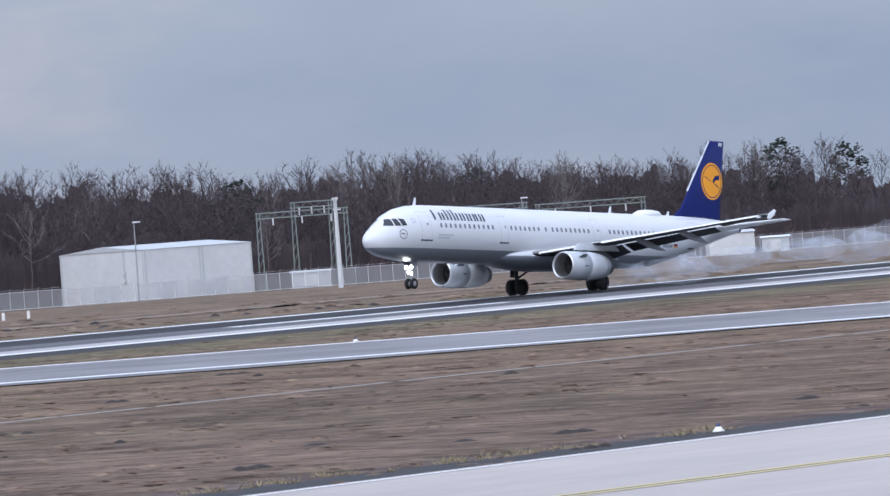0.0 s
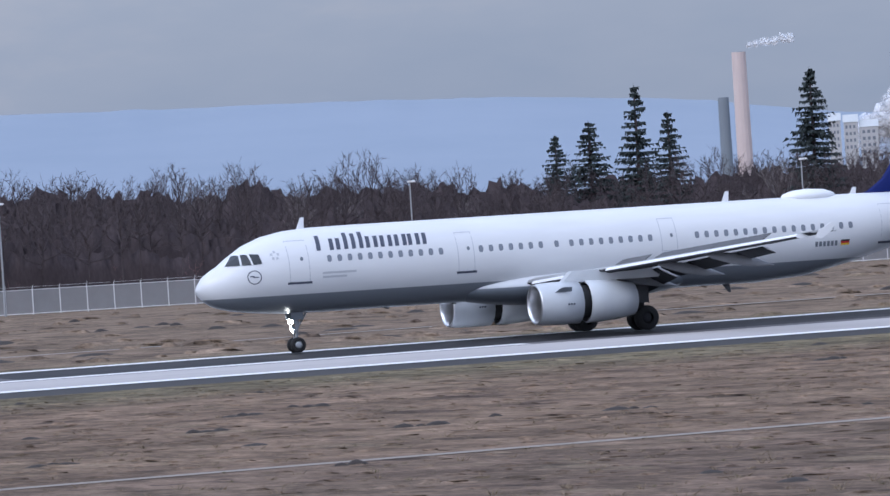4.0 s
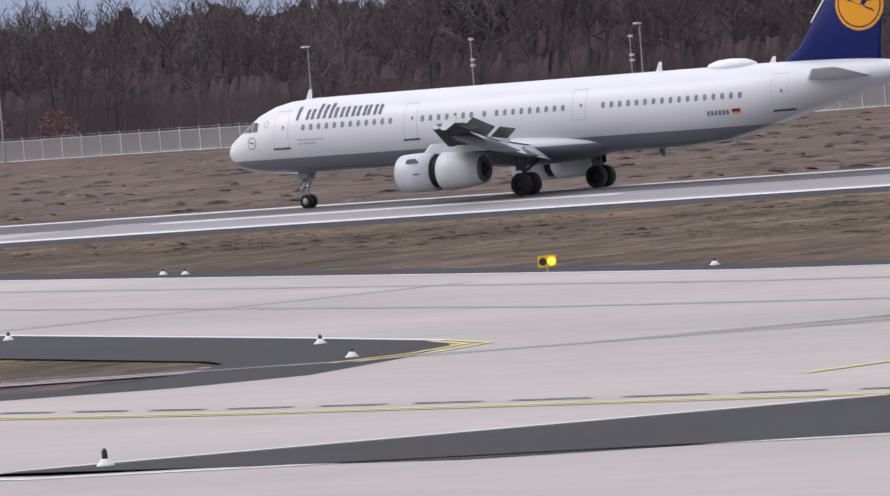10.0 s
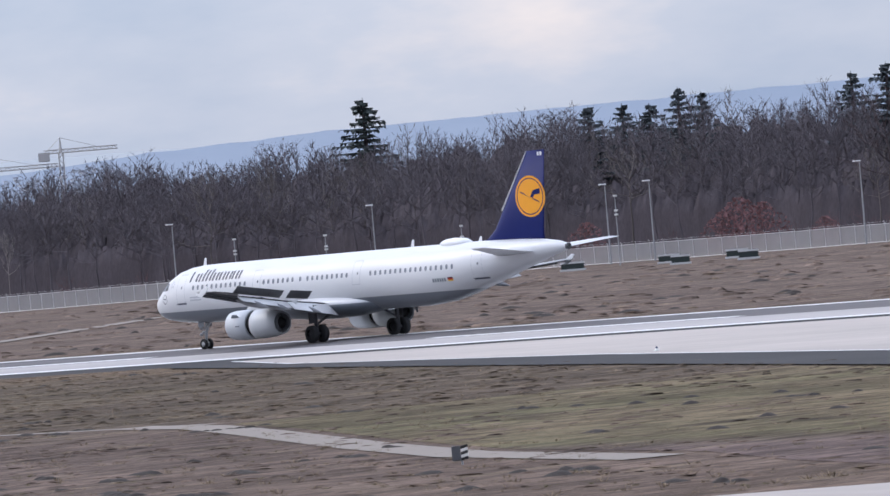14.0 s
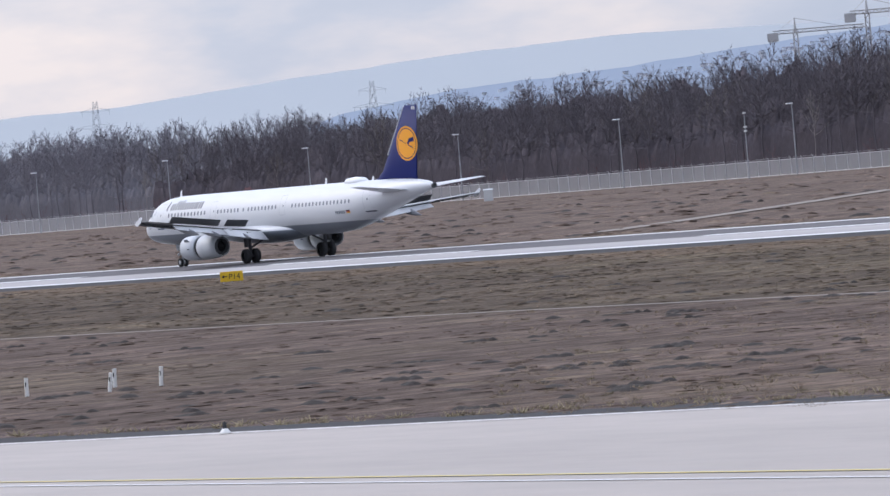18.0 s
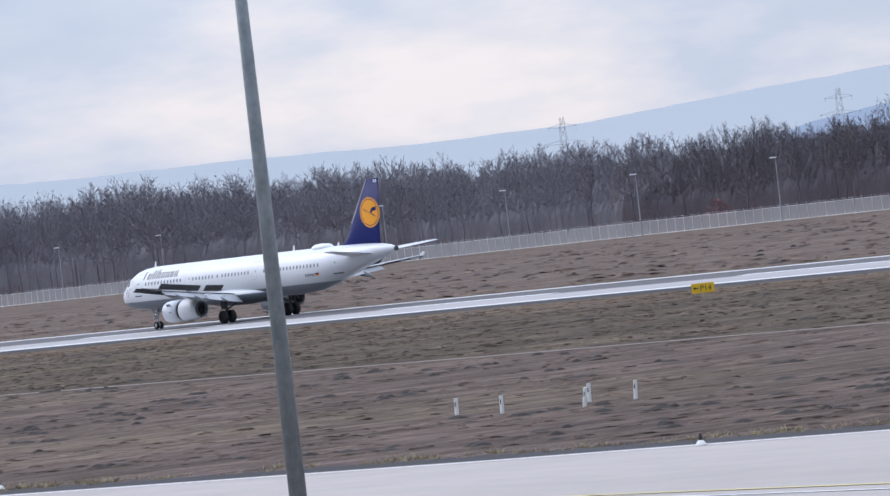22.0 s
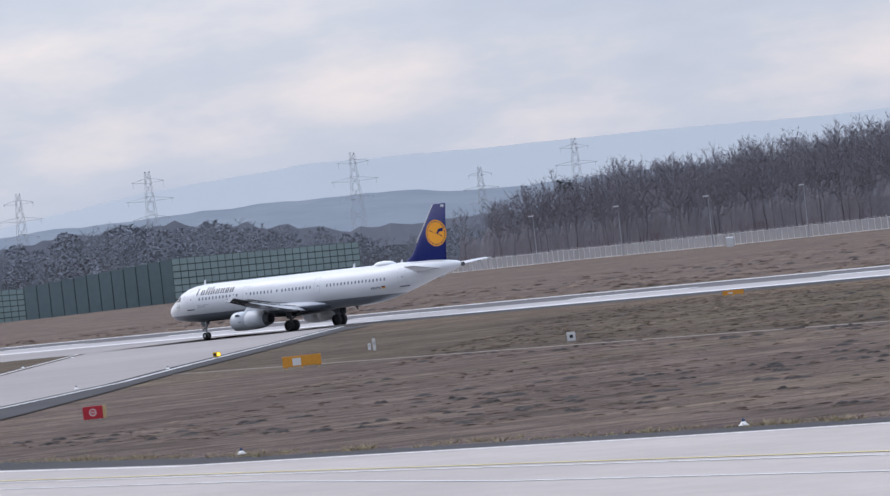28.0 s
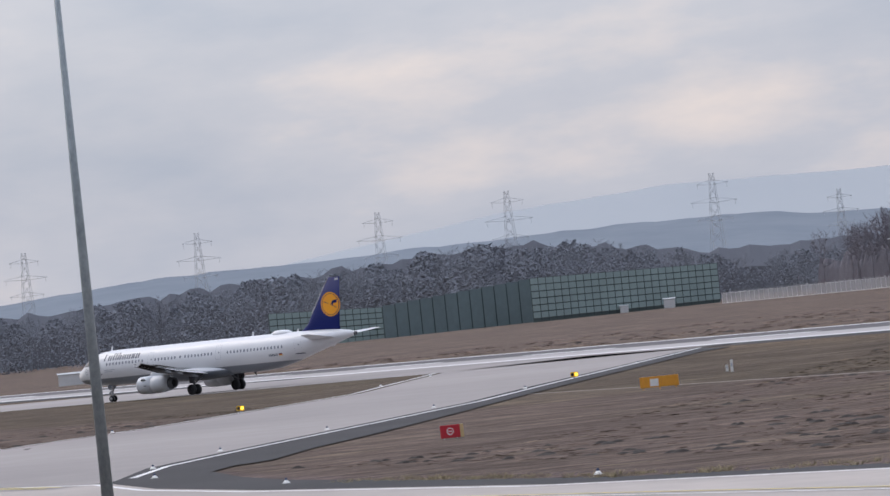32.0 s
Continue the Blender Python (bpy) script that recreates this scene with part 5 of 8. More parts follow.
# ---- conifers ----
def spruce_raw(seed, whorls=17, arms=8, droop=0.35, width=0.15):
    """Whorls of thin arms, each fringed with hanging needle sprays."""
    r = random.Random(seed)
    v, f = [], []
    for i in range(whorls):
        u = i / (whorls - 1)
        for k in range(arms if u < 0.75 else arms - 2):
            z = 0.1 + 0.87 * u + r.uniform(-0.012, 0.012)
            q = (width * (1.04 - u) ** 0.85 + 0.006) * r.uniform(0.55, 1.15)
            a = k * 2 * math.pi / arms + i * 1.1 + r.uniform(-0.35, 0.35)
            d = np.array((math.cos(a), math.sin(a), 0))
            side = np.array((-math.sin(a), math.cos(a), 0))
            root = np.array((0, 0, z))
            bend = root + d * q * 0.6 + np.array((0, 0, -droop * q * 0.5 + 0.3 * q * u))
            tip = root + d * q + np.array((0, 0, -droop * q * 0.55 + 0.4 * q * u))
            cone(v, f, root, bend, 0.004, 0.0025)
            cone(v, f, bend, tip, 0.0025, 0.0)
            n = 9 if u < 0.7 else 6
            for j in range(n):
                t = 0.12 + 0.88 * (j + r.random()) / n
                p = root + (bend - root) * (t / 0.6) if t < 0.6 else bend + (tip - bend) * ((t - 0.6) / 0.4)
                e = p + side * (1 if j % 2 else -1) * (q * 0.26 * (1.15 - t) + 0.006) * r.uniform(0.6, 1.3) + d * q * 0.16 * r.uniform(0.3, 1.2) + np.array((0, 0, -r.uniform(0.004, 0.022)))
                twig(v, f, p, e, r.uniform(0.004, 0.0085), r)
                twig(v, f, p, p + d * q * 0.1 + side * r.uniform(-0.01, 0.01) + np.array((0, 0, -r.uniform(0.008, 0.028))), r.uniform(0.003, 0.007), r)
    cone(v, f, (0, 0, 0.93), (0, 0, 1.0), 0.005, 0)
    return np.array(v), np.array(f, dtype=np.int32)


def pine_raw(seed):
    """A pine's rounded, open crown: needle tufts massed round a few boughs."""
    r = random.Random(seed)
    v, f = [], []
    for k in range(15):
        u = (k + 0.5) / 15
        a = k * 2.4 + r.uniform(-0.4, 0.4)
        q = 0.2 * math.sin(math.pi * (0.22 + 0.72 * u)) * r.uniform(0.6, 1.1)
        bough = np.array((math.cos(a) * q, math.sin(a) * q, 0.50 + 0.44 * u))
        size = r.uniform(0.05, 0.085)
        for i in range(26):
            d = np.array((r.gauss(0, 1), r.gauss(0, 1), r.gauss(0, 0.6)))
            d *= size * r.random() ** 0.4 / (np.linalg.norm(d) + 1e-6)
            i0 = len(v)
            c, s = bough + d, r.uniform(0.010, 0.022)
            for e in ((1, 0, 0), (0, 1, 0), (-1, 0, 0), (0, -1, 0), (0, 0, 0.7), (0, 0, -0.5)):
                v.append(c + np.array(e) * s * r.uniform(0.5, 1.5))
            for n in range(4):
                f += [(i0 + n, i0 + (n + 1) % 4, i0 + 4), (i0 + (n + 1) % 4, i0 + n, i0 + 5)]
    return np.array(v), np.array(f, dtype=np.int32)


def tree_model(name, crown_raw, needle_mat, label, trunk_top=0.95, limbs=False):
    ob = empty(name, Matrix(), label, "tree")
    bm = bmesh.new()
    rod(bm, (0, 0, -0.02), (0, 0, trunk_top), 0.013, 0.003, 7)
    if limbs:
        r = random.Random(5)
        for k in range(9):
            a = k * 2.4
            rod(bm, (0, 0, 0.45 + 0.05 * k), (0.16 * math.cos(a), 0.16 * math.sin(a), 0.56 + 0.045 * k), 0.006, 0.002, 5)
    part("trunk", bm, "bark", ob)
    crown_ob = new("crown", raw_mesh("crown", *crown_raw, needle_mat))
    crown_ob.parent = ob
    return ob


def set_tree(model, az, el, d, wide, turn, label=""):
    """A copy of a tree so that its tip stands that high over the eye."""
    p = spread(az, d)
    base = gz(p.x, p.y) - 0.2
    h = EYE.z + d * math.tan(radians(el)) - base
    m = Matrix.LocRotScale((p.x, p.y, base), Euler((0, 0, turn)), (h * wide, h * wide, h))
    t = copy_thing(model, m)
    t.matrix_basis = m
    return tagged(t, label) if label else t


SPRUCES = [tree_model("spruce", spruce_raw(i, 24 + 2 * i, 9, 0.3 + 0.06 * i, 0.13 + 0.012 * i), "needles", "dark green spruce standing above the leafless wood") for i in range(4)]
HAZED_SPRUCES = [tree_model("spruce", spruce_raw(9 + i, 22 + 2 * i, 8, 0.2 + 0.08 * i, 0.14 + 0.01 * i), "grey_needles", "open spruce above the leafless wood, its needles paled by painted haze") for i in range(3)]
PINES = [tree_model("pine", pine_raw(i), "pine_needles", "dark round-crowned pine above the leafless wood", 0.8, True) for i in range(3)]
DARK_SPRUCES = ((-34.9, 0.40), (-39.4, 0.42), (-28.8, 0.55), (-25.17, 1.15), (-23.62, 1.1), (-23.9, 0.85), (-23.2, 0.8), (-22.9, 0.7), (-3.6, 1.36), (1.2, 1.38), (2.4, 0.9), (2.6, 1.08), (2.9, 0.9), (3.6, 1.06), (4.05, 1.23), (4.5, 1.03), (5.1, 0.99), (5.5, 1.18),
                (6.05, 1.02), (6.4, 1.01), (6.9, 1.22), (7.6, 1.26), (8.3, 1.18), (9.0, 1.09), (9.7, 1.13), (9.97, 1.14), (10.5, 1.08), (11.3, 1.3), (11.5, 1.18), (12.03, 1.09), (12.3, 1.1), (12.5, 1.09), (12.9, 1.2), (13.15, 1.23), (13.7, 1.33))
WEST_SPRUCES = ((14.4, 1.1), (14.65, 1.09), (14.8, 1.15), (15.0, 1.02), (15.7, 1.07), (21.3, 1.04), (22.5, 0.57), (25.4, 0.33), (31.6, 1.19), (32.2, 1.19), (39.3, 1.1), (39.95, 1.17), (41.98, 1.22), (42.24, 1.05), (42.44, 1.1),
                (42.7, 1.05), (43.9, 1.16), (44.56, 1.28), (44.87, 1.23), (46.2, 1.17), (46.4, 1.22), (46.66, 1.1), (46.9, 1.12), (47.2, 1.12), (49.17, 1.36))
ROUND_PINES = ((-48.9, 0.55), (-53.69, 0.55), (-54.28, 0.47), (-51.0, 0.5), (-43.2, 0.5), (-34.15, 0.56), (-33.97, 0.5), (-34.4, 0.58), (-9.9, 1.33), (-1.2, 0.99), (16.9, 1.1), (20.8, 1.02), (23.05, 0.85), (27.4, 1.11), (28.2, 1.11), (29.2, 1.0), (30.4, 1.3), (32.8, 1.12), (33.0, 1.27), (39.0, 1.07), (43.0, 0.92), (65.3, 0.6))
rnd = random.Random(21)
for k, (az, el) in enumerate(DARK_SPRUCES + WEST_SPRUCES):
    d = (FENCE_Y + (rnd.uniform(46, 60) if 2 < az < 15 else 112 if az > 49 else rnd.uniform(60, 90))) / math.cos(radians(az))
    set_tree(HAZED_SPRUCES[k % 3] if 39 < az < 49 else SPRUCES[k % 4], az, el, d, 2.4 if az > 49 else rnd.uniform(2.0, 2.9) if az > 39 else rnd.uniform(1.5, 2.3), rnd.uniform(0, 6.28), "broad dark spruce rising far above the leafless wood" if az > 49 else "")
    if 2 < az < 15:  # the spruce wood stands in several rows
        for j in range(5):
            a2 = az + rnd.uniform(-0.4, 0.4)
            set_tree(SPRUCES[(k + j) % 4], a2, el * rnd.uniform(0.6, 0.95), (FENCE_Y + rnd.uniform(46, 76)) / math.cos(radians(a2)), rnd.uniform(1.3, 2.0), rnd.uniform(0, 6.28))
for k, (az, el) in enumerate(ROUND_PINES):
    set_tree(PINES[k % 3], az, el * 0.96, (FENCE_Y + rnd.uniform(54, 72)) / math.cos(radians(az)), rnd.uniform(0.9, 1.25), rnd.uniform(0, 6.28))
for model in SPRUCES + HAZED_SPRUCES + PINES:  # the models themselves stand deep in the wood
    p = spread(rnd.uniform(4, 13), 820)
    model.matrix_basis = Matrix.LocRotScale((p.x, p.y, gz(p.x, p.y)), None, (17, 17, 17))

# bushes that keep their russet leaves
def bush_raw(seed):
    r = random.Random(seed)
    v, f = bare_tree(seed, limbs=10, subs=3, twigs=1, wide=0.5, fork=0.05)
    v, f = list(v), [tuple(q) for q in f]
    for i in range(620):
        a, u = r.uniform(0, 6.28), r.random()
        q = 0.45 * math.sqrt(r.random()) * math.sin(math.pi * (0.25 + 0.7 * u))
        c = np.array((math.cos(a) * q, math.sin(a) * q, 0.08 + 0.88 * u))
        i0 = len(v)
        for k in range(3):
            v.append(c + np.array((r.uniform(-1, 1), r.uniform(-1, 1), r.uniform(-1, 1))) * 0.03)
        v.append(c + np.array((0, 0, 0.022)))
        f += [(i0, i0 + 1, i0 + 2), (i0, i0 + 1, i0 + 3), (i0 + 1, i0 + 2, i0 + 3), (i0 + 2, i0, i0 + 3)]
    return np.array(v), np.array(f, dtype=np.int32)


BUSHES = [raw_mesh("bush", *bush_raw(60 + i), "withered_leaves") for i in range(3)]
for k, (az, h) in enumerate(((6.9, 6), (7.6, 9), (8.9, 8), (5.6, 10), (4.9, 8), (13.6, 7), (14.2, 5), (16.6, 7), (17.8, 6), (20.6, 7), (21.6, 8), (36.8, 7), (37.5, 9), (38.2, 6), (45.2, 5), (45.75, 8), (45.95, 9), (46.1, 7), (47.3, 7), (47.9, 8), (57.4, 6), (-29.8, 6), (-31.0, 5), (-41.9, 6), (-4.2, 5), (1.3, 5))):
    p = spread(az, (FENCE_Y + 20) / math.cos(radians(az)))
    ob = new("bush", BUSHES[k % 3])
    ob.matrix_basis = Matrix.LocRotScale((p.x, p.y, gz(p.x, p.y) - 0.2), Euler((0, 0, k)), (h * 1.3, h * 1.3, h))
    tagged(ob, "bush with withered russet leaves at the wood's edge", "bush", "russet bushes")

# ---- far woods and hills ----
def far_wood(name, az0, az1, d, table, lo, step, mat, label):
    """A distant wood's edge as joined clumped crowns on trunks."""
    r = random.Random(int(d))
    spots, a = [], az0
    while a < az1:
        el = lerp_table(table, lo, step, a) * r.uniform(0.82, 1.05)
        for k in range(2):
            dd = d + r.uniform(0, 160) + 120 * k
            p = spread(a + r.uniform(-0.05, 0.05), dd)
            h = max(EYE.z + dd * math.tan(radians(el * (1 if k else 0.8))), 9)
            spots.append((p.x, p.y, -0.5, h, h * r.uniform(1.3, 1.9), r.uniform(0, 6.28), r.randrange(9)))
        a += math.degrees(7.0 / d)
    return sown(name, spots, KINDS, mat, label, "woodland")


FAR_WOOD = (0.30, 0.34, 0.35, 0.35, 0.35, 0.50, 0.60, 0.61, 0.55, 0.50, 0.47, 0.41, 0.40, 0.41)
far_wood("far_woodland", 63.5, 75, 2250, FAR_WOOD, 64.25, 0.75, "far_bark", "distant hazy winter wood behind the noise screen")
rnd = random.Random(8)
def dense_raw(seed):
    """A far pine's full domed crown of small needle sprays, low to the ground."""
    r = random.Random(seed)
    v, f = [], []
    wide = r.uniform(0.2, 0.34)
    for i in range(950):
        u = r.random() ** 0.8
        a = r.uniform(0, 6.28)
        q = wide * math.sin(math.pi * (0.3 + u * 0.68)) ** 0.6 * r.uniform(0.35, 1.05) ** 0.6
        c = np.array((math.cos(a) * q, math.sin(a) * q, 0.04 + 0.93 * u))
        twig(v, f, c, c + np.array((r.uniform(-1, 1), r.uniform(-1, 1), r.uniform(-0.6, 1))) * 0.035, 0.012, r)
    return np.array(v), np.array(f, dtype=np.int32)


DENSE = [dense_raw(40 + i) for i in range(5)]
spots = []
for k in range(300):
    az = rnd.uniform(62.6, 75.5)
    dd = rnd.uniform(2100, 2400)
    p = spread(az, dd)
    h = EYE.z + dd * math.tan(radians(lerp_table(FAR_WOOD, 64.25, 0.75, az) * rnd.choice((0.55, 0.7, 0.8, 0.88, 0.95, 1.0)) * (0.8 if az < 67 else 1.0)))
    spots.append((p.x, p.y, -0.5, h, h * rnd.uniform(1.0, 1.8), rnd.uniform(0, 6.28), rnd.randrange(11)))
sown("far_pine_wood", spots, DENSE + KINDS[:5], "hazed_far_needles", "distant hazy dark pine wood behind the noise screen", "woodland")
bm = bmesh.new()
prev, a = None, 62.0
while a < 76:
    p = spread(a, 2420)
    h = EYE.z + 2420 * math.tan(radians(lerp_table(FAR_WOOD, 64.25, 0.75, a))) * rnd.uniform(0.82, 0.97)
    col = [bm.verts.new((p.x, p.y, -0.5)), bm.verts.new((p.x, p.y, h * 0.6)), bm.verts.new((p.x - 6, p.y + 3, h))]
    if prev:
        for i in range(2):
            bm.faces.new((prev[i], col[i], col[i + 1], prev[i + 1]))
    prev = col
    a += 0.09
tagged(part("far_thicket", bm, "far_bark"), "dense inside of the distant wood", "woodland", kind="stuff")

RIDGE = (0.25, 0.42, 0.55, 0.60, 0.61, 0.62, 0.62, 0.72, 0.94, 1.05, 1.11, 1.14, 1.18, 1.22, 1.26, 1.30, 1.34, 1.38, 1.42, 1.46, 1.50, 1.54, 1.60, 1.55, 1.51, 1.46, 1.34, 1.44, 1.36, 1.21, 1.19, 1.18, 1.31, 1.41, 1.30, 1.20, 1.15, 1.18, 1.25, 1.33, 1.37, 1.37, 1.45, 1.44, 1.49, 1.50, 1.46, 1.43, 1.40, 1.38, 1.34, 1.30, 1.26, 1.19, 1.14, 1.13, 1.11, 1.09, 1.03, 0.93, 0.81, 0.74, 0.55)
FAR_RIDGE = (0.9, 1.0, 1.05, 1.06, 1.10, 1.05, 0.95, 0.83, 0.81, 0.85, 0.85, 0.89, 0.90, 0.93, 0.83, 0.63, 0.42, 0.26, 0.15)
NEAR_HILL = (0.45, 0.50, 0.55, 0.54, 0.53, 0.61, 0.62, 0.62, 0.60, 0.60, 0.57, 0.57, 0.57, 0.52, 0.46)


def ridge(name, d, lo, hi, table, t0, step, mat, label, rough):
    bm = bmesh.new()
    prev, a = None, lo
    while a <= hi:
        e = lerp_table(table, t0, step, a) + rough * (noise.noise(Vector((a * 3.1, d, 0))) + 0.5 * noise.noise(Vector((a * 9.7, d, 3))))
        top = EYE.z + d * math.tan(radians(e))
        col = []
        for k in range(6):
            u = k / 5
            dd = d * (0.8 + 0.2 * u)
            p = spread(a, dd)
            col.append(bm.verts.new((p.x, p.y, -1 + (top + 1) * u ** 1.3)))
        if prev:
            for i in range(5):
                bm.faces.new((prev[i], col[i], col[i + 1], prev[i + 1]))
        prev = col
        a += 0.12
    return tagged(part(name, bm, mat, smooth=True), label, "hills", kind="structure")


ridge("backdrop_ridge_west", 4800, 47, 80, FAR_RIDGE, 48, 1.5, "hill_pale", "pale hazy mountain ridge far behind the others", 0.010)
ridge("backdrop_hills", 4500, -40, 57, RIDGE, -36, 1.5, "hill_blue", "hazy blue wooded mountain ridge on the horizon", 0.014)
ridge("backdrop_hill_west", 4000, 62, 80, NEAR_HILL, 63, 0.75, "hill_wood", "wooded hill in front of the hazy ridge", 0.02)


def hill_town():
    """Pale houses with pitched roofs that climb the hill's foot."""
    r = random.Random(63)
    wall, roof = bmesh.new(), bmesh.new()
    for k in range(120):
        az = r.uniform(51.4, 55.6)
        top = lerp_table(RIDGE, -36, 1.5, az)
        el = top - 0.05 - abs(r.gauss(0, 0.09))
        d = 4500 * (0.8 + 0.2 * max(0.05, (el / top)) ** 0.77) - 6
        p = spread(az, d, EYE.z + d * math.tan(radians(el)))
        w, h = r.uniform(1.0, 2.6), r.uniform(0.8, 1.7)
        box(wall, p.x - w / 2, p.x + w / 2, p.y - 1.5, p.y + 1.5, p.z - 3, p.z + h)
        box(roof, p.x - w / 2 - 0.2, p.x + w / 2 + 0.2, p.y - 1.7, p.y + 1.7, p.z + h, p.z + h + r.uniform(0.2, 0.6))
    town = tagged(part("hill_town", wall, "town_wall"), "pale hazy houses of a town on the hillside", "town", kind="stuff")
    part("roof", roof, "town_roof", town)


hill_town()
# ---- fence and lamps along the wood ----
def fence():
    ob = empty("perimeter_fence", Matrix(), "long pale wire-mesh perimeter fence on posts before the wood", "fence")
    bm = bmesh.new()
    prev = None
    for x in np.arange(-1636, 1000, 6.0):
        z = gz(x, FENCE_Y)
        col = [bm.verts.new((x, FENCE_Y, z + 0.05)), bm.verts.new((x, FENCE_Y, z + 2.75))]
        if prev:
            bm.faces.new((prev[0], col[0], col[1], prev[1]))
        prev = col
    part("wire_mesh", bm, "mesh_wire", ob)
    bm = bmesh.new()
    for h, r in ((2.78, 0.035), (0.12, 0.05), (3.1, 0.012)):
        xs = np.arange(-1636, 1000, 12.0)
        for a, b in zip(xs, xs[1:]):
            rod(bm, (a, FENCE_Y - 0.03, gz(a, FENCE_Y) + h), (b, FENCE_Y - 0.03, gz(b, FENCE_Y) + h), r, r, 4, False)
    part("rail", bm, "fence_metal", ob)
    bm = bmesh.new()
    rod(bm, (0, -0.05, -0.3), (0, -0.05, 2.95), 0.065, 0.065, 6)
    rod(bm, (0, -0.05, 2.9), (0, -0.35, 3.3), 0.035, 0.03, 5)
    me = bpy.data.meshes.new("post")
    bm.to_mesh(me)
    me.materials.append(M["fence_metal"])
    raw = [tuple(v.co) for v in bm.verts]
    bm.free()
    for i in range(290):
        x = -560 + i * 3.2
        piece("post", me, ob, Matrix.Translation((x, FENCE_Y, gz(x, FENCE_Y))))
    bm = bmesh.new()
    for x in list(np.arange(-1636, -561, 3.2)) + list(np.arange(-560 + 290 * 3.2, 1000, 3.2)):
        z = gz(x, FENCE_Y)
        rod(bm, (x, FENCE_Y - 0.05, z - 0.3), (x, FENCE_Y - 0.05, z + 2.95), 0.05, 0.05, 4, False)
        rod(bm, (x, FENCE_Y - 0.05, z + 2.9), (x, FENCE_Y - 0.35, z + 3.3), 0.035, 0.03, 4, False)
    tagged(part("joined_post", bm, "fence_metal", ob), kind="stuff")


def mesh_wire_material():
    m = material("mesh_wire", (0.70, 0.70, 0.71), 0.6, 0.2, grain=0.2, scale=0.6)
    n, l = m.node_tree.nodes, m.node_tree.links
    out, b = n["Material Output"], n["Principled BSDF"]
    tr = n.new("ShaderNodeBsdfTransparent")
    mix = n.new("ShaderNodeMixShader")
    mix.inputs["Fac"].default_value = 0.36
    l.new(tr.outputs["BSDF"], mix.inputs[1])
    l.new(b.outputs["BSDF"], mix.inputs[2])
    l.new(mix.outputs["Shader"], out.inputs["Surface"])
    return m


M["mesh_wire"] = mesh_wire_material()
fence()


def lamp_model():
    ob = empty("street_lamp", Matrix(), "tall grey street lamp with a flat head beside the fence", "street lamp", "perimeter lamps")
    bm = bmesh.new()
    rod(bm, (0, 0, -0.3), (0, 0, 12.4), 0.15, 0.08, 8)
    part("pole", bm, "lamp_metal", ob)
    bm = bmesh.new()
    box(bm, -0.28, 0.28, -1.2, 0.15, 12.3, 12.52, 0.06)
    head = part("lamp_head", bm, "lamp_glass", ob)
    return ob


LAMP = lamp_model()
tans = [-0.0389 - 0.0714 * i for i in range(19) if i != 7] + [0.0338 + 0.0727 * i for i in range(13)] + [0.9952, 1.0619, 1.0765] + [1.0076 + 0.0748 * i for i in range(2, 17)]
for k, u in enumerate(tans):
    x, y = -u * (FENCE_Y - 4), FENCE_Y - 4
    m = Matrix.Translation((x, y, gz(x, y)))
    if k == 0:
        LAMP.matrix_basis = m
    else:
        copy_thing(LAMP, m)
# taller camera masts and bare posts between the lamps
for az, h, d in ((-28.42, 12.8, 612), (47.03, 10.6, 985), (48.4, 8.0, 1010), (49.6, 8.3, 1040), (50.4, 9.0, 1060), (53.0, 11.5, 1110), (33.1, 12.0, 800), (31.7, 11.0, 800)):
    p = spread(az, d)
    ob = empty("camera_mast", Matrix.Translation((p.x, p.y, gz(p.x, p.y))), "slim steel mast with small cameras near the fence", "mast", "slim masts")
    bm = bmesh.new()
    rod(bm, (0, 0, -0.3), (0, 0, h), 0.22 if d < 700 else 0.12, 0.16 if d < 700 else 0.07, 7)
    part("pole", bm, "lamp_metal", ob)
    for z in (0.99, 0.78, 0.72):
        bm = bmesh.new()
        box(bm, -0.12, 0.45, -0.3, 0.1, h * z - 0.15, h * z + 0.15, 0.04)
        part("camera_box", bm, "cabin_white", ob)
for az, el in ((-4.33, 0.50), (-4.13, 0.27), (-3.81, 0.32), (-3.62, 0.30), (-3.36, 0.32), (-3.11, 0.50), (-2.53, 0.34)):
    p = spread(az, 716)
    h = EYE.z + 716 * math.tan(radians(el)) - gz(p.x, p.y)
    bm = bmesh.new()
    rod(bm, (0, 0, -0.3), (0, 0, h), 0.3, 0.22, 8)
    ob = part("concrete_post", bm, "cabin_white", pose_m=Matrix.Translation((p.x, p.y, gz(p.x, p.y))))
    tagged(ob, "bare pale post standing before the wood", "post", "bare posts")

# ---- lamp masts close to the eye ----
for x, y, r in ((40.8, 48.0, 1.0), (-22.1, 48.0, 1.0), (-87.9, 48.0, 1.13), (-154.0, 48.0, 1.27)):
    bm = bmesh.new()
    rod(bm, (0, 0, 0.3), (0, 0, 19.0), 0.135 * r, 0.04 * r, 24)
    ob = empty("lamp_mast", Matrix.Translation((x, y, -0.45)), "tall tapered mast of weathered galvanised steel", "mast", "galvanised masts")
    part("pole", bm, "galvanised", ob, smooth=True)
    bm = bmesh.new()
    rod(bm, (0, 0, -0.1), (0, 0, 0.35), 0.2 * r, 0.19 * r, 20)
    part("base_sleeve", bm, "galvanised", ob)
    bm = bmesh.new()
    box(bm, -0.06, 0.06, -0.155 * r, -0.11 * r, 1.0, 1.5, 0.01)
    part("access_cover", bm, "galvanised", ob)

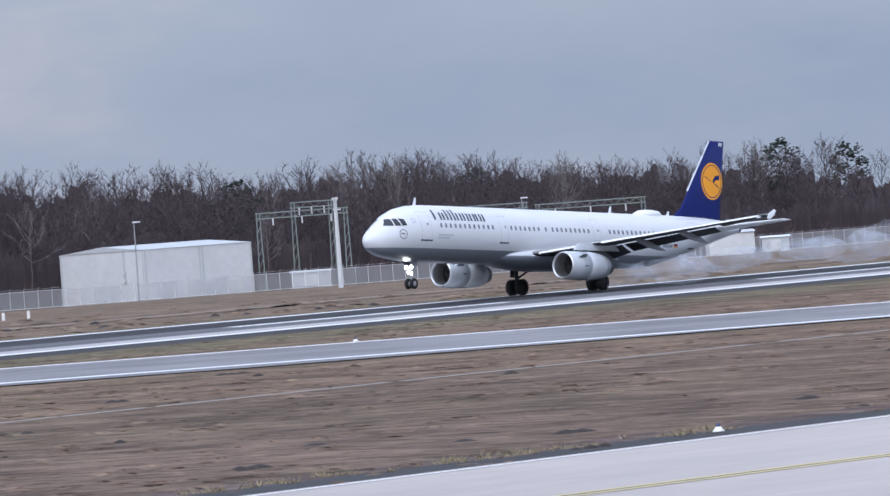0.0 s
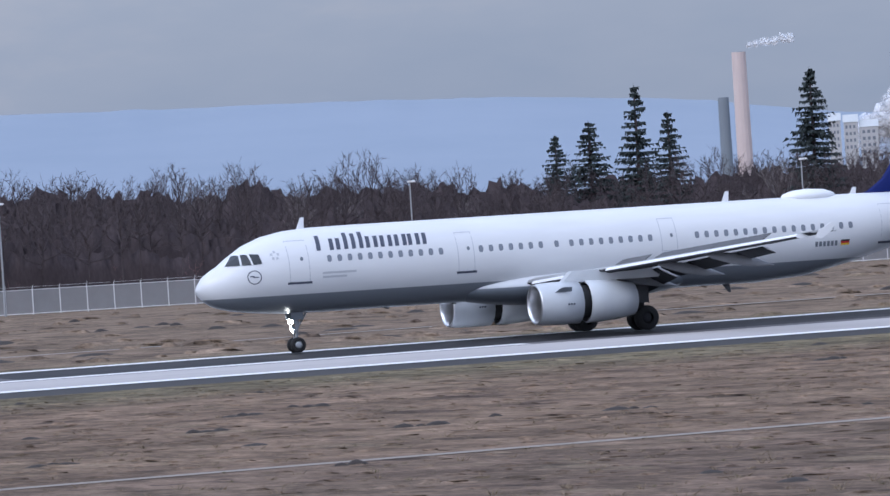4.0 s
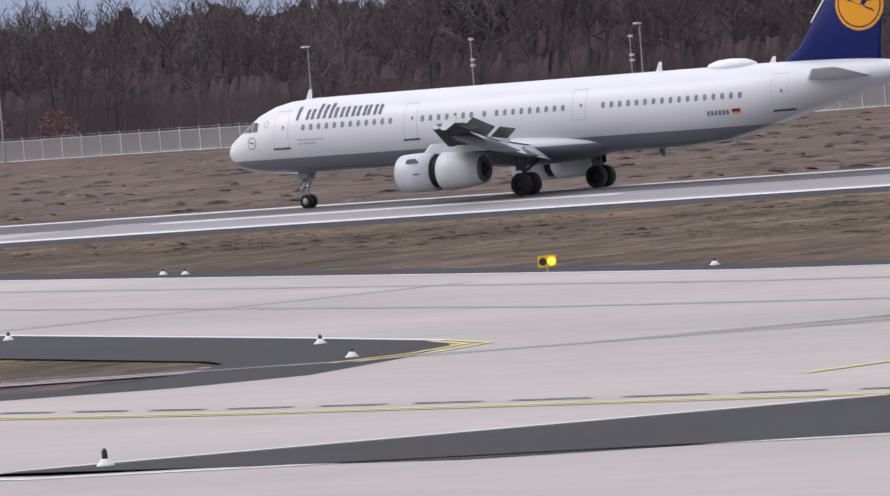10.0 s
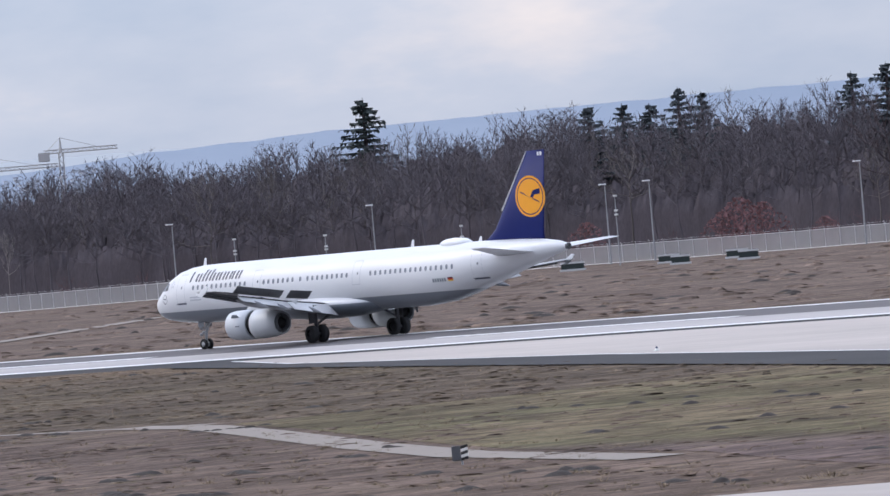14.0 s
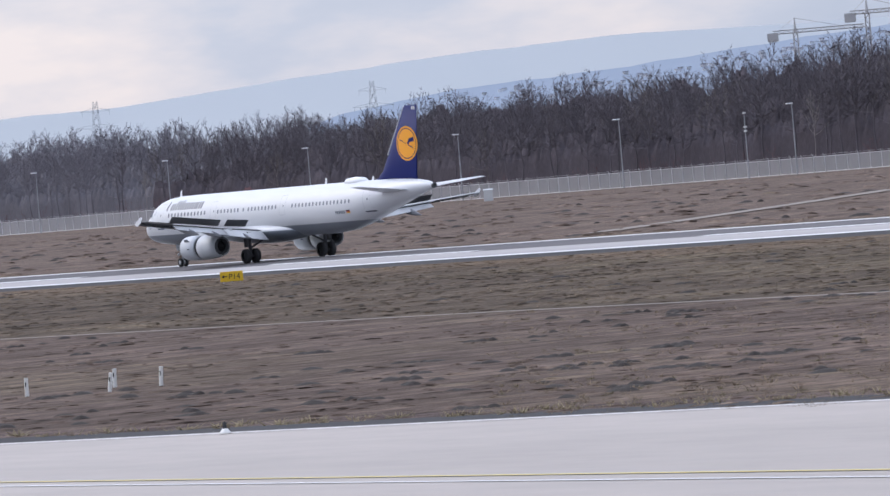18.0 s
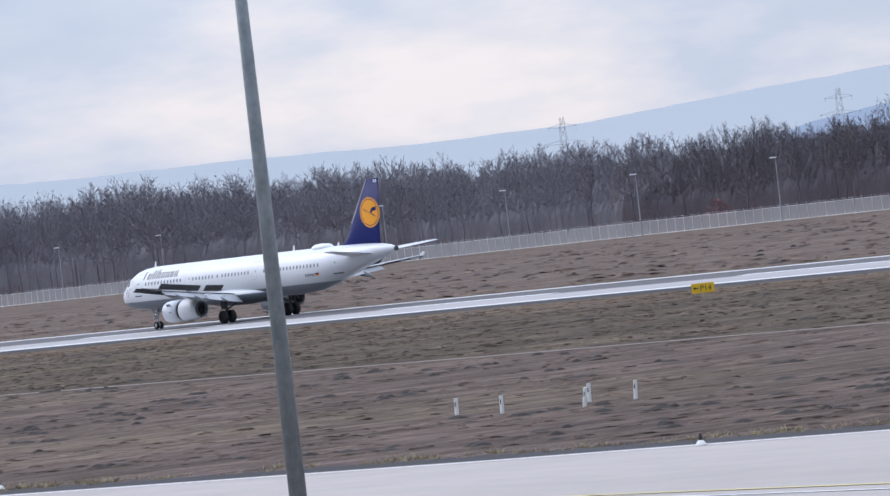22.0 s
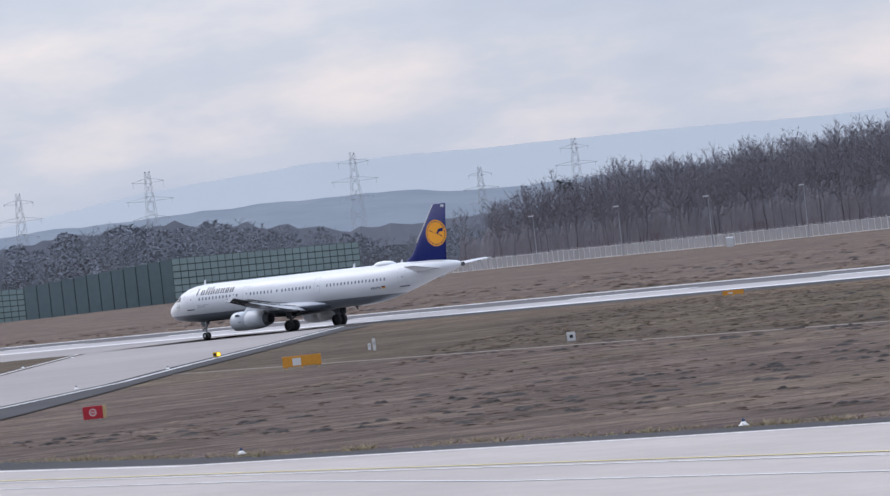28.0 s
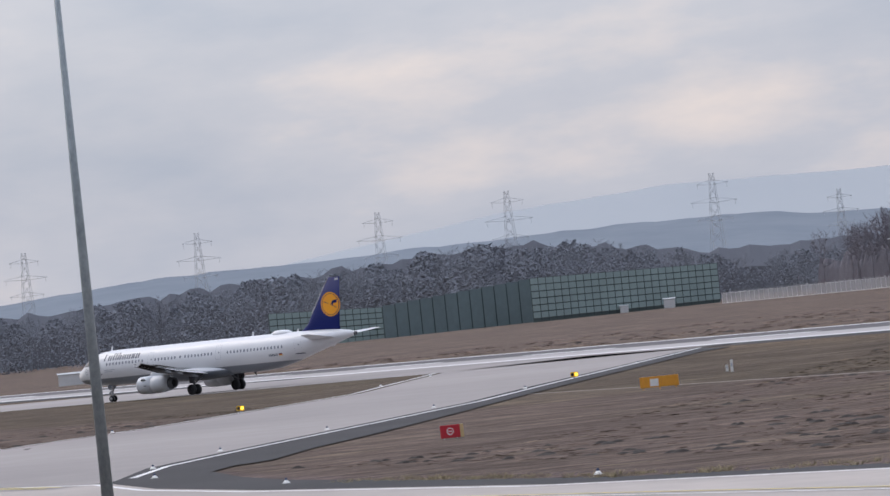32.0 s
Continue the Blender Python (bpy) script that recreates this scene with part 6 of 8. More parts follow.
# ---- east end: hangar, substation, towers ----
def block(name, az, d, w, depth, h, turn, mat, label, category, roof=None, group="", overhang=0.25, z=None):
    p = spread(az, d)
    ob = empty(name, pose(p.x, p.y, gz(p.x, p.y) if z is None else z, 0, 0, turn), label, category, group)
    bm = bmesh.new()
    box(bm, -w / 2, w / 2, -depth / 2, depth / 2, -0.6, h)
    part("wall", bm, mat, ob)
    if roof:
        bm = bmesh.new()
        v = [bm.verts.new(c) for c in ((-w / 2 - overhang, -depth / 2 - overhang, h), (w / 2 + overhang, -depth / 2 - overhang, h), (w / 2 + overhang, depth / 2 + overhang, h), (-w / 2 - overhang, depth / 2 + overhang, h), (-w / 2 - overhang, 0, h * 1.09 + 0.1), (w / 2 + overhang, 0, h * 1.09 + 0.1))]
        for f in ((0, 1, 5, 4), (2, 3, 4, 5), (0, 4, 3), (1, 2, 5), (3, 2, 1, 0)):
            bm.faces.new([v[i] for i in f])
        part("roof", bm, roof, ob)
    return ob


def panel(ob, name, x0, x1, y, z0, z1, mat, label=""):
    bm = bmesh.new()
    box(bm, x0, x1, y - 0.06, y + 0.02, z0, z1)
    return part(name, bm, mat, ob, label)


hangar_c = spread(-48.05, 1040) + Matrix.Rotation(radians(-10), 3, "Z") @ Vector((11.0, 11.1, 0))
hangar = block("hangar", math.degrees(math.atan2(-hangar_c.x, hangar_c.y)), hangar_c.length, 22.0, 22.2, 8.25, -10, "cabin_white", "large white sheet-metal hangar with a low pitched roof", "hangar", "roof_grey", overhang=0.12)
for x0, x1 in ((-1.2, 5.6), (-8.5, -4.8)):
    panel(hangar, "gate", x0, x1, -11.16, 0, 2.6, "roof_grey", "closed grey roller gate")
for x in (-10.9, 0.3, 0.9, 10.9):
    panel(hangar, "wall_rib", x - 0.14, x + 0.14, -11.12, 0, 8.2, "roof_grey")
for y0, y1, z1, mat in ((-3.5, 3.0, 2.6, "roof_grey"), (-10.9, -10.6, 8.2, "roof_grey"), (-6.0, -5.6, 8.6, "roof_grey"), (10.6, 10.9, 8.2, "roof_grey")):
    bm = bmesh.new()
    box(bm, -11.1, -10.98, y0, y1, 0, z1)
    part("gate" if z1 < 3 else "wall_rib", bm, mat, hangar)
for y, z in ((-5.8, 4.5), (-5.8, 3.2)):
    bm = bmesh.new()
    box(bm, -11.5, -11.05, y - 0.4, y + 0.4, z, z + 0.35)
    part("wall_lamp", bm, "cabin_white", hangar)
shed = block("shed", -43.98, 690, 6.6, 4.5, 3.2, 44, "cabin_white", "small white shed with a pitched grey roof", "shed", "roof_grey")
panel(shed, "door", -1.0, 0.2, -2.28, 0, 2.1, "roof_grey")
block("container", -53.2, 1060, 7.5, 4.5, 3.6, -45, "cabin_white", "white container beside the substation", "container", "roof_grey")
for az, d, w, h in ((-45.75, 1010, 4.0, 3.4), (-46.4, 1020, 4.4, 3.2), (-49.5, 1075, 6.5, 2.6), (-52.2, 1080, 6, 2.4), (-53.6, 1080, 4.5, 2.4), (-45.3, 1005, 2.6, 2.6)):
    cab = block("switch_cabinet", az, d, w, 2.2, h, az, "roof_grey", "grey switchgear cabinet in the substation", "cabinet", "cabin_white", "switch cabinets")
    panel(cab, "cabinet_door", -w * 0.2, w * 0.2, -1.12, 0.3, h - 0.4, "cabin_white")

def gantry(az, d, w, h, turn):
    p = spread(az, d)
    ob = empty("gantry", pose(p.x, p.y, gz(p.x, p.y), 0, 0, turn), "grey-green steel substation gantry with crossbeams", "gantry", "substation gantries")
    for x in (-w / 2, w / 2):
        bm = bmesh.new()
        for dx in (-0.5, 0.5):
            rod(bm, (x + dx, 0, -0.3), (x + dx * 0.5, 0, h), 0.11, 0.09, 5)
        for k in range(7):
            z0, z1 = h * k / 7, h * (k + 1) / 7
            rod(bm, (x - 0.45, 0, z0), (x + 0.42, 0, z1), 0.05, 0.05, 4)
        part("gantry_post", bm, "gantry_steel", ob)
    for dz in (0, -0.9):
        bm = bmesh.new()
        rod(bm, (-w / 2 - 0.5, 0, h + dz), (w / 2 + 0.5, 0, h + dz), 0.1, 0.1, 5)
        part("crossbeam", bm, "gantry_steel", ob)
    bm = bmesh.new()
    n = int(w / 1.2)
    for k in range(n):
        rod(bm, (-w / 2 + w * k / n, 0, h - 0.9 * (k % 2)), (-w / 2 + w * (k + 1) / n, 0, h - 0.9 * ((k + 1) % 2)), 0.045, 0.045, 4)
    part("lattice", bm, "gantry_steel", ob)
    for k in range(3):
        bm = bmesh.new()
        x = -w / 3 + k * w / 3
        rod(bm, (x, 0, h - 0.9), (x, 0, h - 2.1), 0.12, 0.12, 6)
        part("insulator", bm, "cabin_white", ob)


M["gantry_steel"] = material("gantry_steel", (0.25, 0.29, 0.27), 0.6, 0.3, grain=0.3, scale=2)
gantry(-49.46, 1080, 14.5, 12.9, -50)
gantry(-49.55, 1095, 6.5, 14.5, -35)
gantry(-50.9, 1090, 20, 11.5, -50)
gantry(-52.0, 1100, 18, 11.0, -45)
for az, el in ((-49.76, 0.26), (-45.25, 0.08), (-44.49, 0.10), (-46.0, 0.08)):
    p = spread(az, 820)
    h = EYE.z + 820 * math.tan(radians(el)) - gz(p.x, p.y)
    ob = empty("line_post", pose(p.x, p.y, gz(p.x, p.y), 0, 0, 45), "concrete post with a crossarm carrying power lines", "post", "line posts")
    bm = bmesh.new()
    rod(bm, (0, 0, -0.3), (0, 0, h), 0.32, 0.22, 8)
    part("pole", bm, "cabin_white", ob)
    bm = bmesh.new()
    box(bm, -2.6, 2.6, -0.2, 0.2, h - 0.25, h + 0.1, 0.05)
    part("crossarm", bm, "cabin_white", ob)


def banded_mast(az, d, h):
    """A red and white lattice aerial mast on two legs."""
    p = spread(az, d)
    ob = empty("aerial_mast", pose(p.x, p.y, gz(p.x, p.y), 0, 0, az), "red and white banded lattice aerial mast of the landing system", "mast", "banded masts")
    n = 9
    for x in (-0.62, 0.62):
        for k in range(n):
            z0, z1 = h * k / n, h * (k + 1) / n
            s0, s1 = 1 - 0.28 * k / n, 1 - 0.28 * (k + 1) / n
            bm = bmesh.new()
            for dx, dy in ((-0.22, -0.22), (0.22, -0.22), (0.0, 0.25)):
                rod(bm, (x * s0 + dx * s0, dy, z0 - (0.3 if k == 0 else 0)), (x * s1 + dx * s1, dy, z1), 0.055, 0.055, 5)
            for j in range(4):
                za, zb = z0 + (z1 - z0) * j / 4, z0 + (z1 - z0) * (j + 1) / 4
                rod(bm, (x * s0 - 0.2, -0.22, za), (x * s1 + 0.2, -0.22, zb), 0.04, 0.04, 4)
                rod(bm, (x * s0 + 0.2, -0.22, za), (x * s1 - 0.2, -0.22, zb), 0.04, 0.04, 4)
            part("mast_section", bm, "band_red" if k % 2 else "band_white", ob)
    for z, w in ((h * 0.32, 1.0), (h * 0.66, 1.3), (h * 0.92, 0.9)):
        bm = bmesh.new()
        box(bm, -w, w, -0.5, -0.3, z - 0.12, z + 0.12)
        box(bm, -w, w, -0.5, -0.3, z + 0.75, z + 0.9)
        rod(bm, (-w, -0.4, z), (w * 0.8, -0.4, z + 0.85), 0.06, 0.06, 4)
        part("aerial", bm, "band_white" if z < h * 0.8 else "band_red", ob)
        bm = bmesh.new()
        rod(bm, (w, -0.4, z + 0.2), (w + 0.7, -0.4, z + 0.2), 0.12, 0.12, 6)
        part("horn", bm, "band_white", ob)


M["band_red"] = material("band_red", (0.50, 0.035, 0.04), 0.5, grain=0.2, scale=3)
M["band_white"] = material("band_white", (0.75, 0.74, 0.73), 0.5, grain=0.2, scale=3)
banded_mast(-41.75, 545, 15.3)
banded_mast(-40.70, 540, 15.5)
for az, w in ((-39.68, 5.0), (-40.25, 4.9)):
    p = spread(az, 548)
    ob = empty("striped_cabin", pose(p.x, p.y, gz(p.x, p.y), 0, 0, az), "low equipment cabin with orange and white stripes", "cabin", "striped cabins")
    for k in range(6):
        bm = bmesh.new()
        box(bm, -w / 2 + w * k / 6, -w / 2 + w * (k + 1) / 6, -1.2, 1.2, -0.2, 2.35 - 0.12 * (k % 2))
        part("striped_panel", bm, "cabin_orange" if k % 2 == 0 else "band_white", ob)


mast = empty("banded_pole", Matrix.Translation((*spread(-33.7, 512).xy, gz(*spread(-33.7, 512).xy))), "slender red and white pole with a thin red crossbar", "pole")
for k in range(5):
    bm = bmesh.new()
    rod(bm, (0, 0, 1.9 * k - (0.3 if k == 0 else 0)), (0, 0, 1.9 * (k + 1)), 0.22, 0.22, 8)
    part("pole_section", bm, "band_red" if k % 2 == 0 else "band_white", mast)
bm = bmesh.new()
box(bm, -2.0, 0.5, -0.1, 0.1, 9.4, 9.6, 0.04)
part("aerial", bm, "band_red", mast)
tower = empty("radar_tower", Matrix.Translation((*spread(-28.55, 900).xy, gz(*spread(-28.55, 900).xy) + 1.0)), "dark round tower top with a white disc and beacon", "tower")
bm = bmesh.new()
rod(bm, (0, 0, -2), (0, 0, 14.6), 1.1, 1.0, 14)
part("shaft", bm, "gantry_steel", tower)
bm = bmesh.new()
rod(bm, (0, 0, 14.6), (0, 0, 18.0), 1.0, 1.0, 16)
part("cabin", bm, "black_paint", tower)
bm = bmesh.new()
rod(bm, (0, -0.95, 16.4), (0, -1.08, 16.4), 0.45, 0.45, 14)
part("disc", bm, "cabin_white", tower)
bm = bmesh.new()
rod(bm, (0, 0, 18.0), (0, 0, 19.3), 0.12, 0.25, 8)
part("beacon", bm, "cabin_white", tower)
for az, d, w, h, mat, label in ((-28.26, 600, 1.3, 1.0, "cabin_white", "white roadside switch box"), (-28.49, 598, 0.8, 1.5, "cabin_white", "white roadside switch box"), (11.82, 668, 4.6, 3.6, "cabin_white", "white equipment cabin inside the fence"), (1.96, 680, 1.5, 1.9, "cabin_white", "pale switch box at a lamp's foot"), (-3.84, 684, 1.9, 1.7, "cabin_white", "pale switch box by the fence"), (55.3, 1150, 1.6, 1.9, "cabin_white", "white switch box by the fence"), (-33.98, 520, 1.2, 0.8, "cabin_white", "pale equipment box beside the pole"), (-34.36, 520, 0.9, 0.9, "cabin_white", "small pale box beside the pole"), (63.9, 1500, 1.6, 2.0, "cabin_white", "white switch box by the far fence")):
    block("switch_box", az, d, w, 1.2, h, az, mat, label, "box", "roof_grey", overhang=0.08)
for az, d, w in ((-31.2, 560, 2.4), (-31.63, 565, 3.0), (-32.43, 563, 2.5), (-30.7, 560, 2.4), (-26.3, 590, 2.6), (46.5, 890, 2.5), (45.9, 870, 2.6), (47.45, 958, 3.4), (46.6, 942, 3.0), (46.0, 918, 3.0), (42.85, 832, 2.2), (42.5, 803, 3.0), (13.0, 655, 2.8), (38.9, 790, 2.6)):
    cr = block("skip_container", az, d, w, 1.8, 1.25, az, "dark_green", "low dark green skip on the grass", "skip", None, "green skips")
    panel(cr, "rim", -w / 2 - 0.08, w / 2 + 0.08, -0.93, 1.05, 1.3, "cabin_white" if az > 10 else "dark_green")
    if az > 10:
        panel(cr, "foot", -w / 2 - 0.2, w / 2 + 0.2, -0.95, -0.05, 0.28, "cabin_white", "pale concrete foot")
for k in range(12):
    p = spread(-44.4 - 0.24 * k + (0.02 * (k % 3)), 640 + k * 3)
    bm = bmesh.new()
    box(bm, -0.3, 0.3, -0.15, 0.15, -0.2, 0.8, 0.04)
    tagged(part("marker_board", bm, "sign_white", pose_m=pose(p.x, p.y, gz(p.x, p.y), 0, 0, 40)), "small white marker board beyond the runway", "marker", "marker boards")
for k, (x, y) in enumerate(((351, 489), (338, 462), (371, 493), (349, 458), (370, 480), (342, 440), (344, 434), (450, 460), (461, 462), (320, 470), (300, 480))):
    bm = bmesh.new()
    rod(bm, (0, 0, -0.2), (0, 0, 0.9 + 0.5 * (k % 3)), 0.16, 0.14, 8)
    tagged(part("white_stake", bm, "sign_white", pose_m=Matrix.Translation((x, y, gz(x, y)))), "short white stake in the grass", "stake", "white stakes")

# ---- noise screen in the west ----
def noise_screen():
    ob = empty("noise_screen", Matrix(), "tall green noise-barrier wall of framed panels at the runway's end", "noise barrier")
    d = 1880
    for az0, az1, e0, e1, mat, pitch in ((67.15, 68.8, 0.205, 0.235, "screen_pale", 2.4), (68.8, 70.12, 0.23, 0.12, "screen_green", 4.2), (70.12, 71.12, 0.12, 0.16, "screen_pale", 2.8)):
        a, b = spread(az0, d), spread(az1, d - 30)
        n = max(int((b - a).length / pitch), 1)
        out_ = Vector((b.y - a.y, a.x - b.x, 0)).normalized()
        if out_.dot(-a) < 0:
            out_ = -out_
        plinth = 2.1 if az0 < 68 else 0.5
        for k in range(n):
            p, q = a + (b - a) * (k / n), a + (b - a) * ((k + 1) / n)
            e = e0 + (e1 - e0) * (k + 0.5) / n
            top = EYE.z + d * math.tan(radians(e))
            rows = 6 if mat == "screen_pale" else 1
            for j in range(rows):
                bm = bmesh.new()
                z0, z1 = plinth + (top - plinth) * j / rows, plinth + (top - plinth) * (j + 1) / rows - (0.3 if rows > 1 else 0)
                g = p + (q - p) * 0.04, p + (q - p) * 0.96
                v = [bm.verts.new((c.x + o.x, c.y + o.y, z)) for o in (out_ * 0.12, -out_ * 0.12) for c, z in ((g[0], z0), (g[1], z0), (g[1], z1), (g[0], z1))]
                for f in ((0, 1, 2, 3), (7, 6, 5, 4), (0, 4, 5, 1), (1, 5, 6, 2), (2, 6, 7, 3), (3, 7, 4, 0)):
                    bm.faces.new([v[i] for i in f])
                bmesh.ops.recalc_face_normals(bm, faces=bm.faces)
                part("screen_panel", bm, mat, ob)
            bm = bmesh.new()
            w = 0.11 if mat == "screen_green" else 0.07
            rod(bm, p + out_ * 0.16 + Vector((0, 0, -0.5)), p + out_ * 0.16 + Vector((0, 0, top)), w, w, 5)
            part("screen_post", bm, "screen_rib", ob)
        back = bmesh.new()  # the frames and the plinth behind the panels
        v = [back.verts.new((c.x - out_.x * s_, c.y - out_.y * s_, z)) for s_ in (0.16, 0.3) for c, z in ((a, -0.5), (b, -0.5), (b, EYE.z + d * math.tan(radians(e1)) - 0.2), (a, EYE.z + d * math.tan(radians(e0)) - 0.2))]
        for f in ((0, 1, 2, 3), (7, 6, 5, 4), (0, 4, 5, 1), (1, 5, 6, 2), (2, 6, 7, 3), (3, 7, 4, 0)):
            back.faces.new([v[i] for i in f])
        bmesh.ops.recalc_face_normals(back, faces=back.faces)
        part("screen_frame", back, "screen_rib", ob)


M["screen_rib"] = material("screen_rib", (0.085, 0.115, 0.112), 0.6, grain=0.2, scale=1)
noise_screen()
# far end of the field: small sheds
for az, d, w, h in ((70.9, 1700, 3.5, 2.4), (72.9, 1250, 5.0, 2.2), (67.6, 1860, 3.2, 2.6), (68.0, 1862, 2.4, 2.0)):
    block("field_cabin", az, d, w, 2.2, h, az, "cabin_white", "small white cabin far along the field", "cabin", "roof_grey")

# ---- power pylons, cranes, chimneys ----
def pylon(az, el, d, arms, mat="pylon_steel", wide=1.0, arm_mat="pylon_steel"):
    p = spread(az, d)
    h = EYE.z + d * math.tan(radians(el)) + 1
    ob = empty("power_pylon", pose(p.x, p.y, -1, 0, 0, az + 12), "grey lattice power pylon standing beyond the woods", "pylon", "power pylons")
    t = 0.08 * d / 2600 + 0.03
    bm = bmesh.new()
    foot = h * 0.075
    for sx, sy in ((-1, -1), (1, -1), (1, 1), (-1, 1)):
        rod(bm, (sx * foot, sy * foot, 0), (sx * foot * 0.22, sy * foot * 0.22, h), t, t * 0.7, 4)
    for k in range(11):
        u0, u1 = k / 11, (k + 1) / 11
        w0, w1 = foot * (1 - 0.78 * u0), foot * (1 - 0.78 * u1)
        for s in (-1, 1):
            rod(bm, (-w0 * s, -w0, h * u0), (w1 * s, -w1, h * u1), t * 0.6, t * 0.6, 3)
            rod(bm, (-w0 * s, w0, h * u0), (w1 * s, w1, h * u1), t * 0.6, t * 0.6, 3)
    part("lattice_mast", bm, mat, ob)
    for z, w in arms:
        bm = bmesh.new()
        for s in (-1, 1):
            rod(bm, (0, 0, h * z + h * 0.03), (s * h * w * wide, 0, h * z), t * 0.8, t * 0.5, 4)
            rod(bm, (0, 0, h * z - h * 0.01), (s * h * w * wide, 0, h * z), t * 0.8, t * 0.5, 4)
            rod(bm, (s * h * w * wide * 0.9, 0, h * z), (s * h * w * wide * 0.9, 0, h * z - h * 0.04), t * 0.5, t * 0.5, 4)
        part("crossarm", bm, arm_mat, ob)


STD = ((0.92, 0.13), (0.78, 0.19), (0.64, 0.15))
for az, el in ((73.21, 0.91), (71.68, 0.93), (70.08, 0.95), (68.93, 1.02), (67.12, 0.99), (66.02, 0.74), (65.17, 0.90), (58.68, 0.90), (56.24, 0.88)):
    pylon(az, el, 2900, STD)
pylon(8.34, 1.75, 1500, ((0.88, 0.30), (0.62, 0.24)), arm_mat="crane_orange")
pylon(15.2, 1.55, 1700, ((0.95, 0.22), (0.8, 0.34), (0.66, 0.26)))
pylon(16.75, 1.9, 1600, ((0.92, 0.24), (0.78, 0.36), (0.62, 0.28)))
for az, el in ((10.5, 1.58), (10.21, 1.41), (9.35, 1.41), (10.0, 1.34)):
    p = spread(az, 1400)
    bm = bmesh.new()
    rod(bm, (0, 0, -1), (0, 0, EYE.z + 1400 * math.tan(radians(el))), 0.7, 0.45, 8)
    tagged(part("line_mast", bm, "pylon_steel", pose_m=Matrix.Translation((p.x, p.y, 0))), "bare grey line mast behind the spruce wood", "mast", "line masts")


def crane(az, el, az_back, az_tip, d, mat, thick):
    p = spread(az, d)
    h = EYE.z + d * math.tan(radians(el)) + 1
    ob = empty("tower_crane", pose(p.x, p.y, -1, 0, 0, az), "tower crane standing over the far treetops", "crane", "tower cranes")
    bm = bmesh.new()
    for sx in (-1, 1):
        rod(bm, (sx * thick, 0, 0), (sx * thick, 0, h - 4), thick * 0.35, thick * 0.35, 4)
    for k in range(24):
        s = 1 if k % 2 else -1
        rod(bm, (-s * thick, 0, (h - 4) * k / 24), (s * thick, 0, (h - 4) * (k + 1) / 24), thick * 0.25, thick * 0.25, 3)
    part("mast", bm, mat, ob)
    a, b = d * math.tan(radians(az - az_tip)), d * math.tan(radians(az - az_back))
    bm = bmesh.new()
    for dz in (0, 1.6 * thick):
        rod(bm, (a, 0, h - 4 + dz + 0.06 * abs(a) * 0), (b, 0, h - 4 + dz), thick * 0.3, thick * 0.3, 4)
    for k in range(20):
        x0, x1 = a + (b - a) * k / 20, a + (b - a) * (k + 1) / 20
        rod(bm, (x0, 0, h - 4 + (1.6 * thick if k % 2 else 0)), (x1, 0, h - 4 + (0 if k % 2 else 1.6 * thick)), thick * 0.22, thick * 0.22, 3)
    part("jib", bm, mat, ob)
    bm = bmesh.new()
    rod(bm, (0, 0, h - 4), (0, 0, h + 2), thick * 0.8, thick * 0.2, 4)
    rod(bm, (0, 0, h + 1.8), (a * 0.7, 0, h - 3), thick * 0.12, thick * 0.12, 3)
    rod(bm, (0, 0, h + 1.8), (b * 0.8, 0, h - 3), thick * 0.12, thick * 0.12, 3)
    part("peak", bm, mat, ob)
    bm = bmesh.new()
    e = b if abs(b) < abs(a) else a
    box(bm, e - 2.2, e + 2.2, -1, 1, h - 7, h - 3.5, 0.2)
    part("counterweight", bm, mat, ob)


crane(43.38, 1.17, 43.28, 43.80, 1900, "crane_orange", 0.75)
crane(51.85, 1.19, 52.0, 51.35, 2500, "far_wall", 0.8)
crane(52.49, 1.07, 52.69, 51.88, 2600, "far_wall", 0.8)
p = spread(42.11, 2400)
ob = empty("concrete_tower", Matrix.Translation((p.x, p.y, -1)), "tall pale concrete tower with a wider head", "tower")
bm = bmesh.new()
rod(bm, (0, 0, 0), (0, 0, 58), 2.6, 2.3, 16)
part("shaft", bm, "far_wall", ob)
bm = bmesh.new()
rod(bm, (0, 0, 58), (0, 0, 64.5), 2.9, 3.2, 16)
part("tower_head", bm, "far_wall", ob)
for az, el, d, r, mat in ((-24.56, 1.31, 3400, 3.7, "chimney_pale"), (-25.94, 1.23, 3500, 3.1, "chimney_grey"), (-24.40, 0.92, 3600, 3.0, "hill_wood"), (-27.33, 0.72, 3600, 1.4, "far_wall")):
    p = spread(az, d)
    bm = bmesh.new()
    rod(bm, (0, 0, -1), (0, 0, EYE.z + d * math.tan(radians(el))), r * 1.15, r, 14)
    tagged(part("chimney", bm, mat, pose_m=Matrix.Translation((p.x, p.y, 0))), "tall pale power-station chimney on the horizon", "chimney", "chimneys")
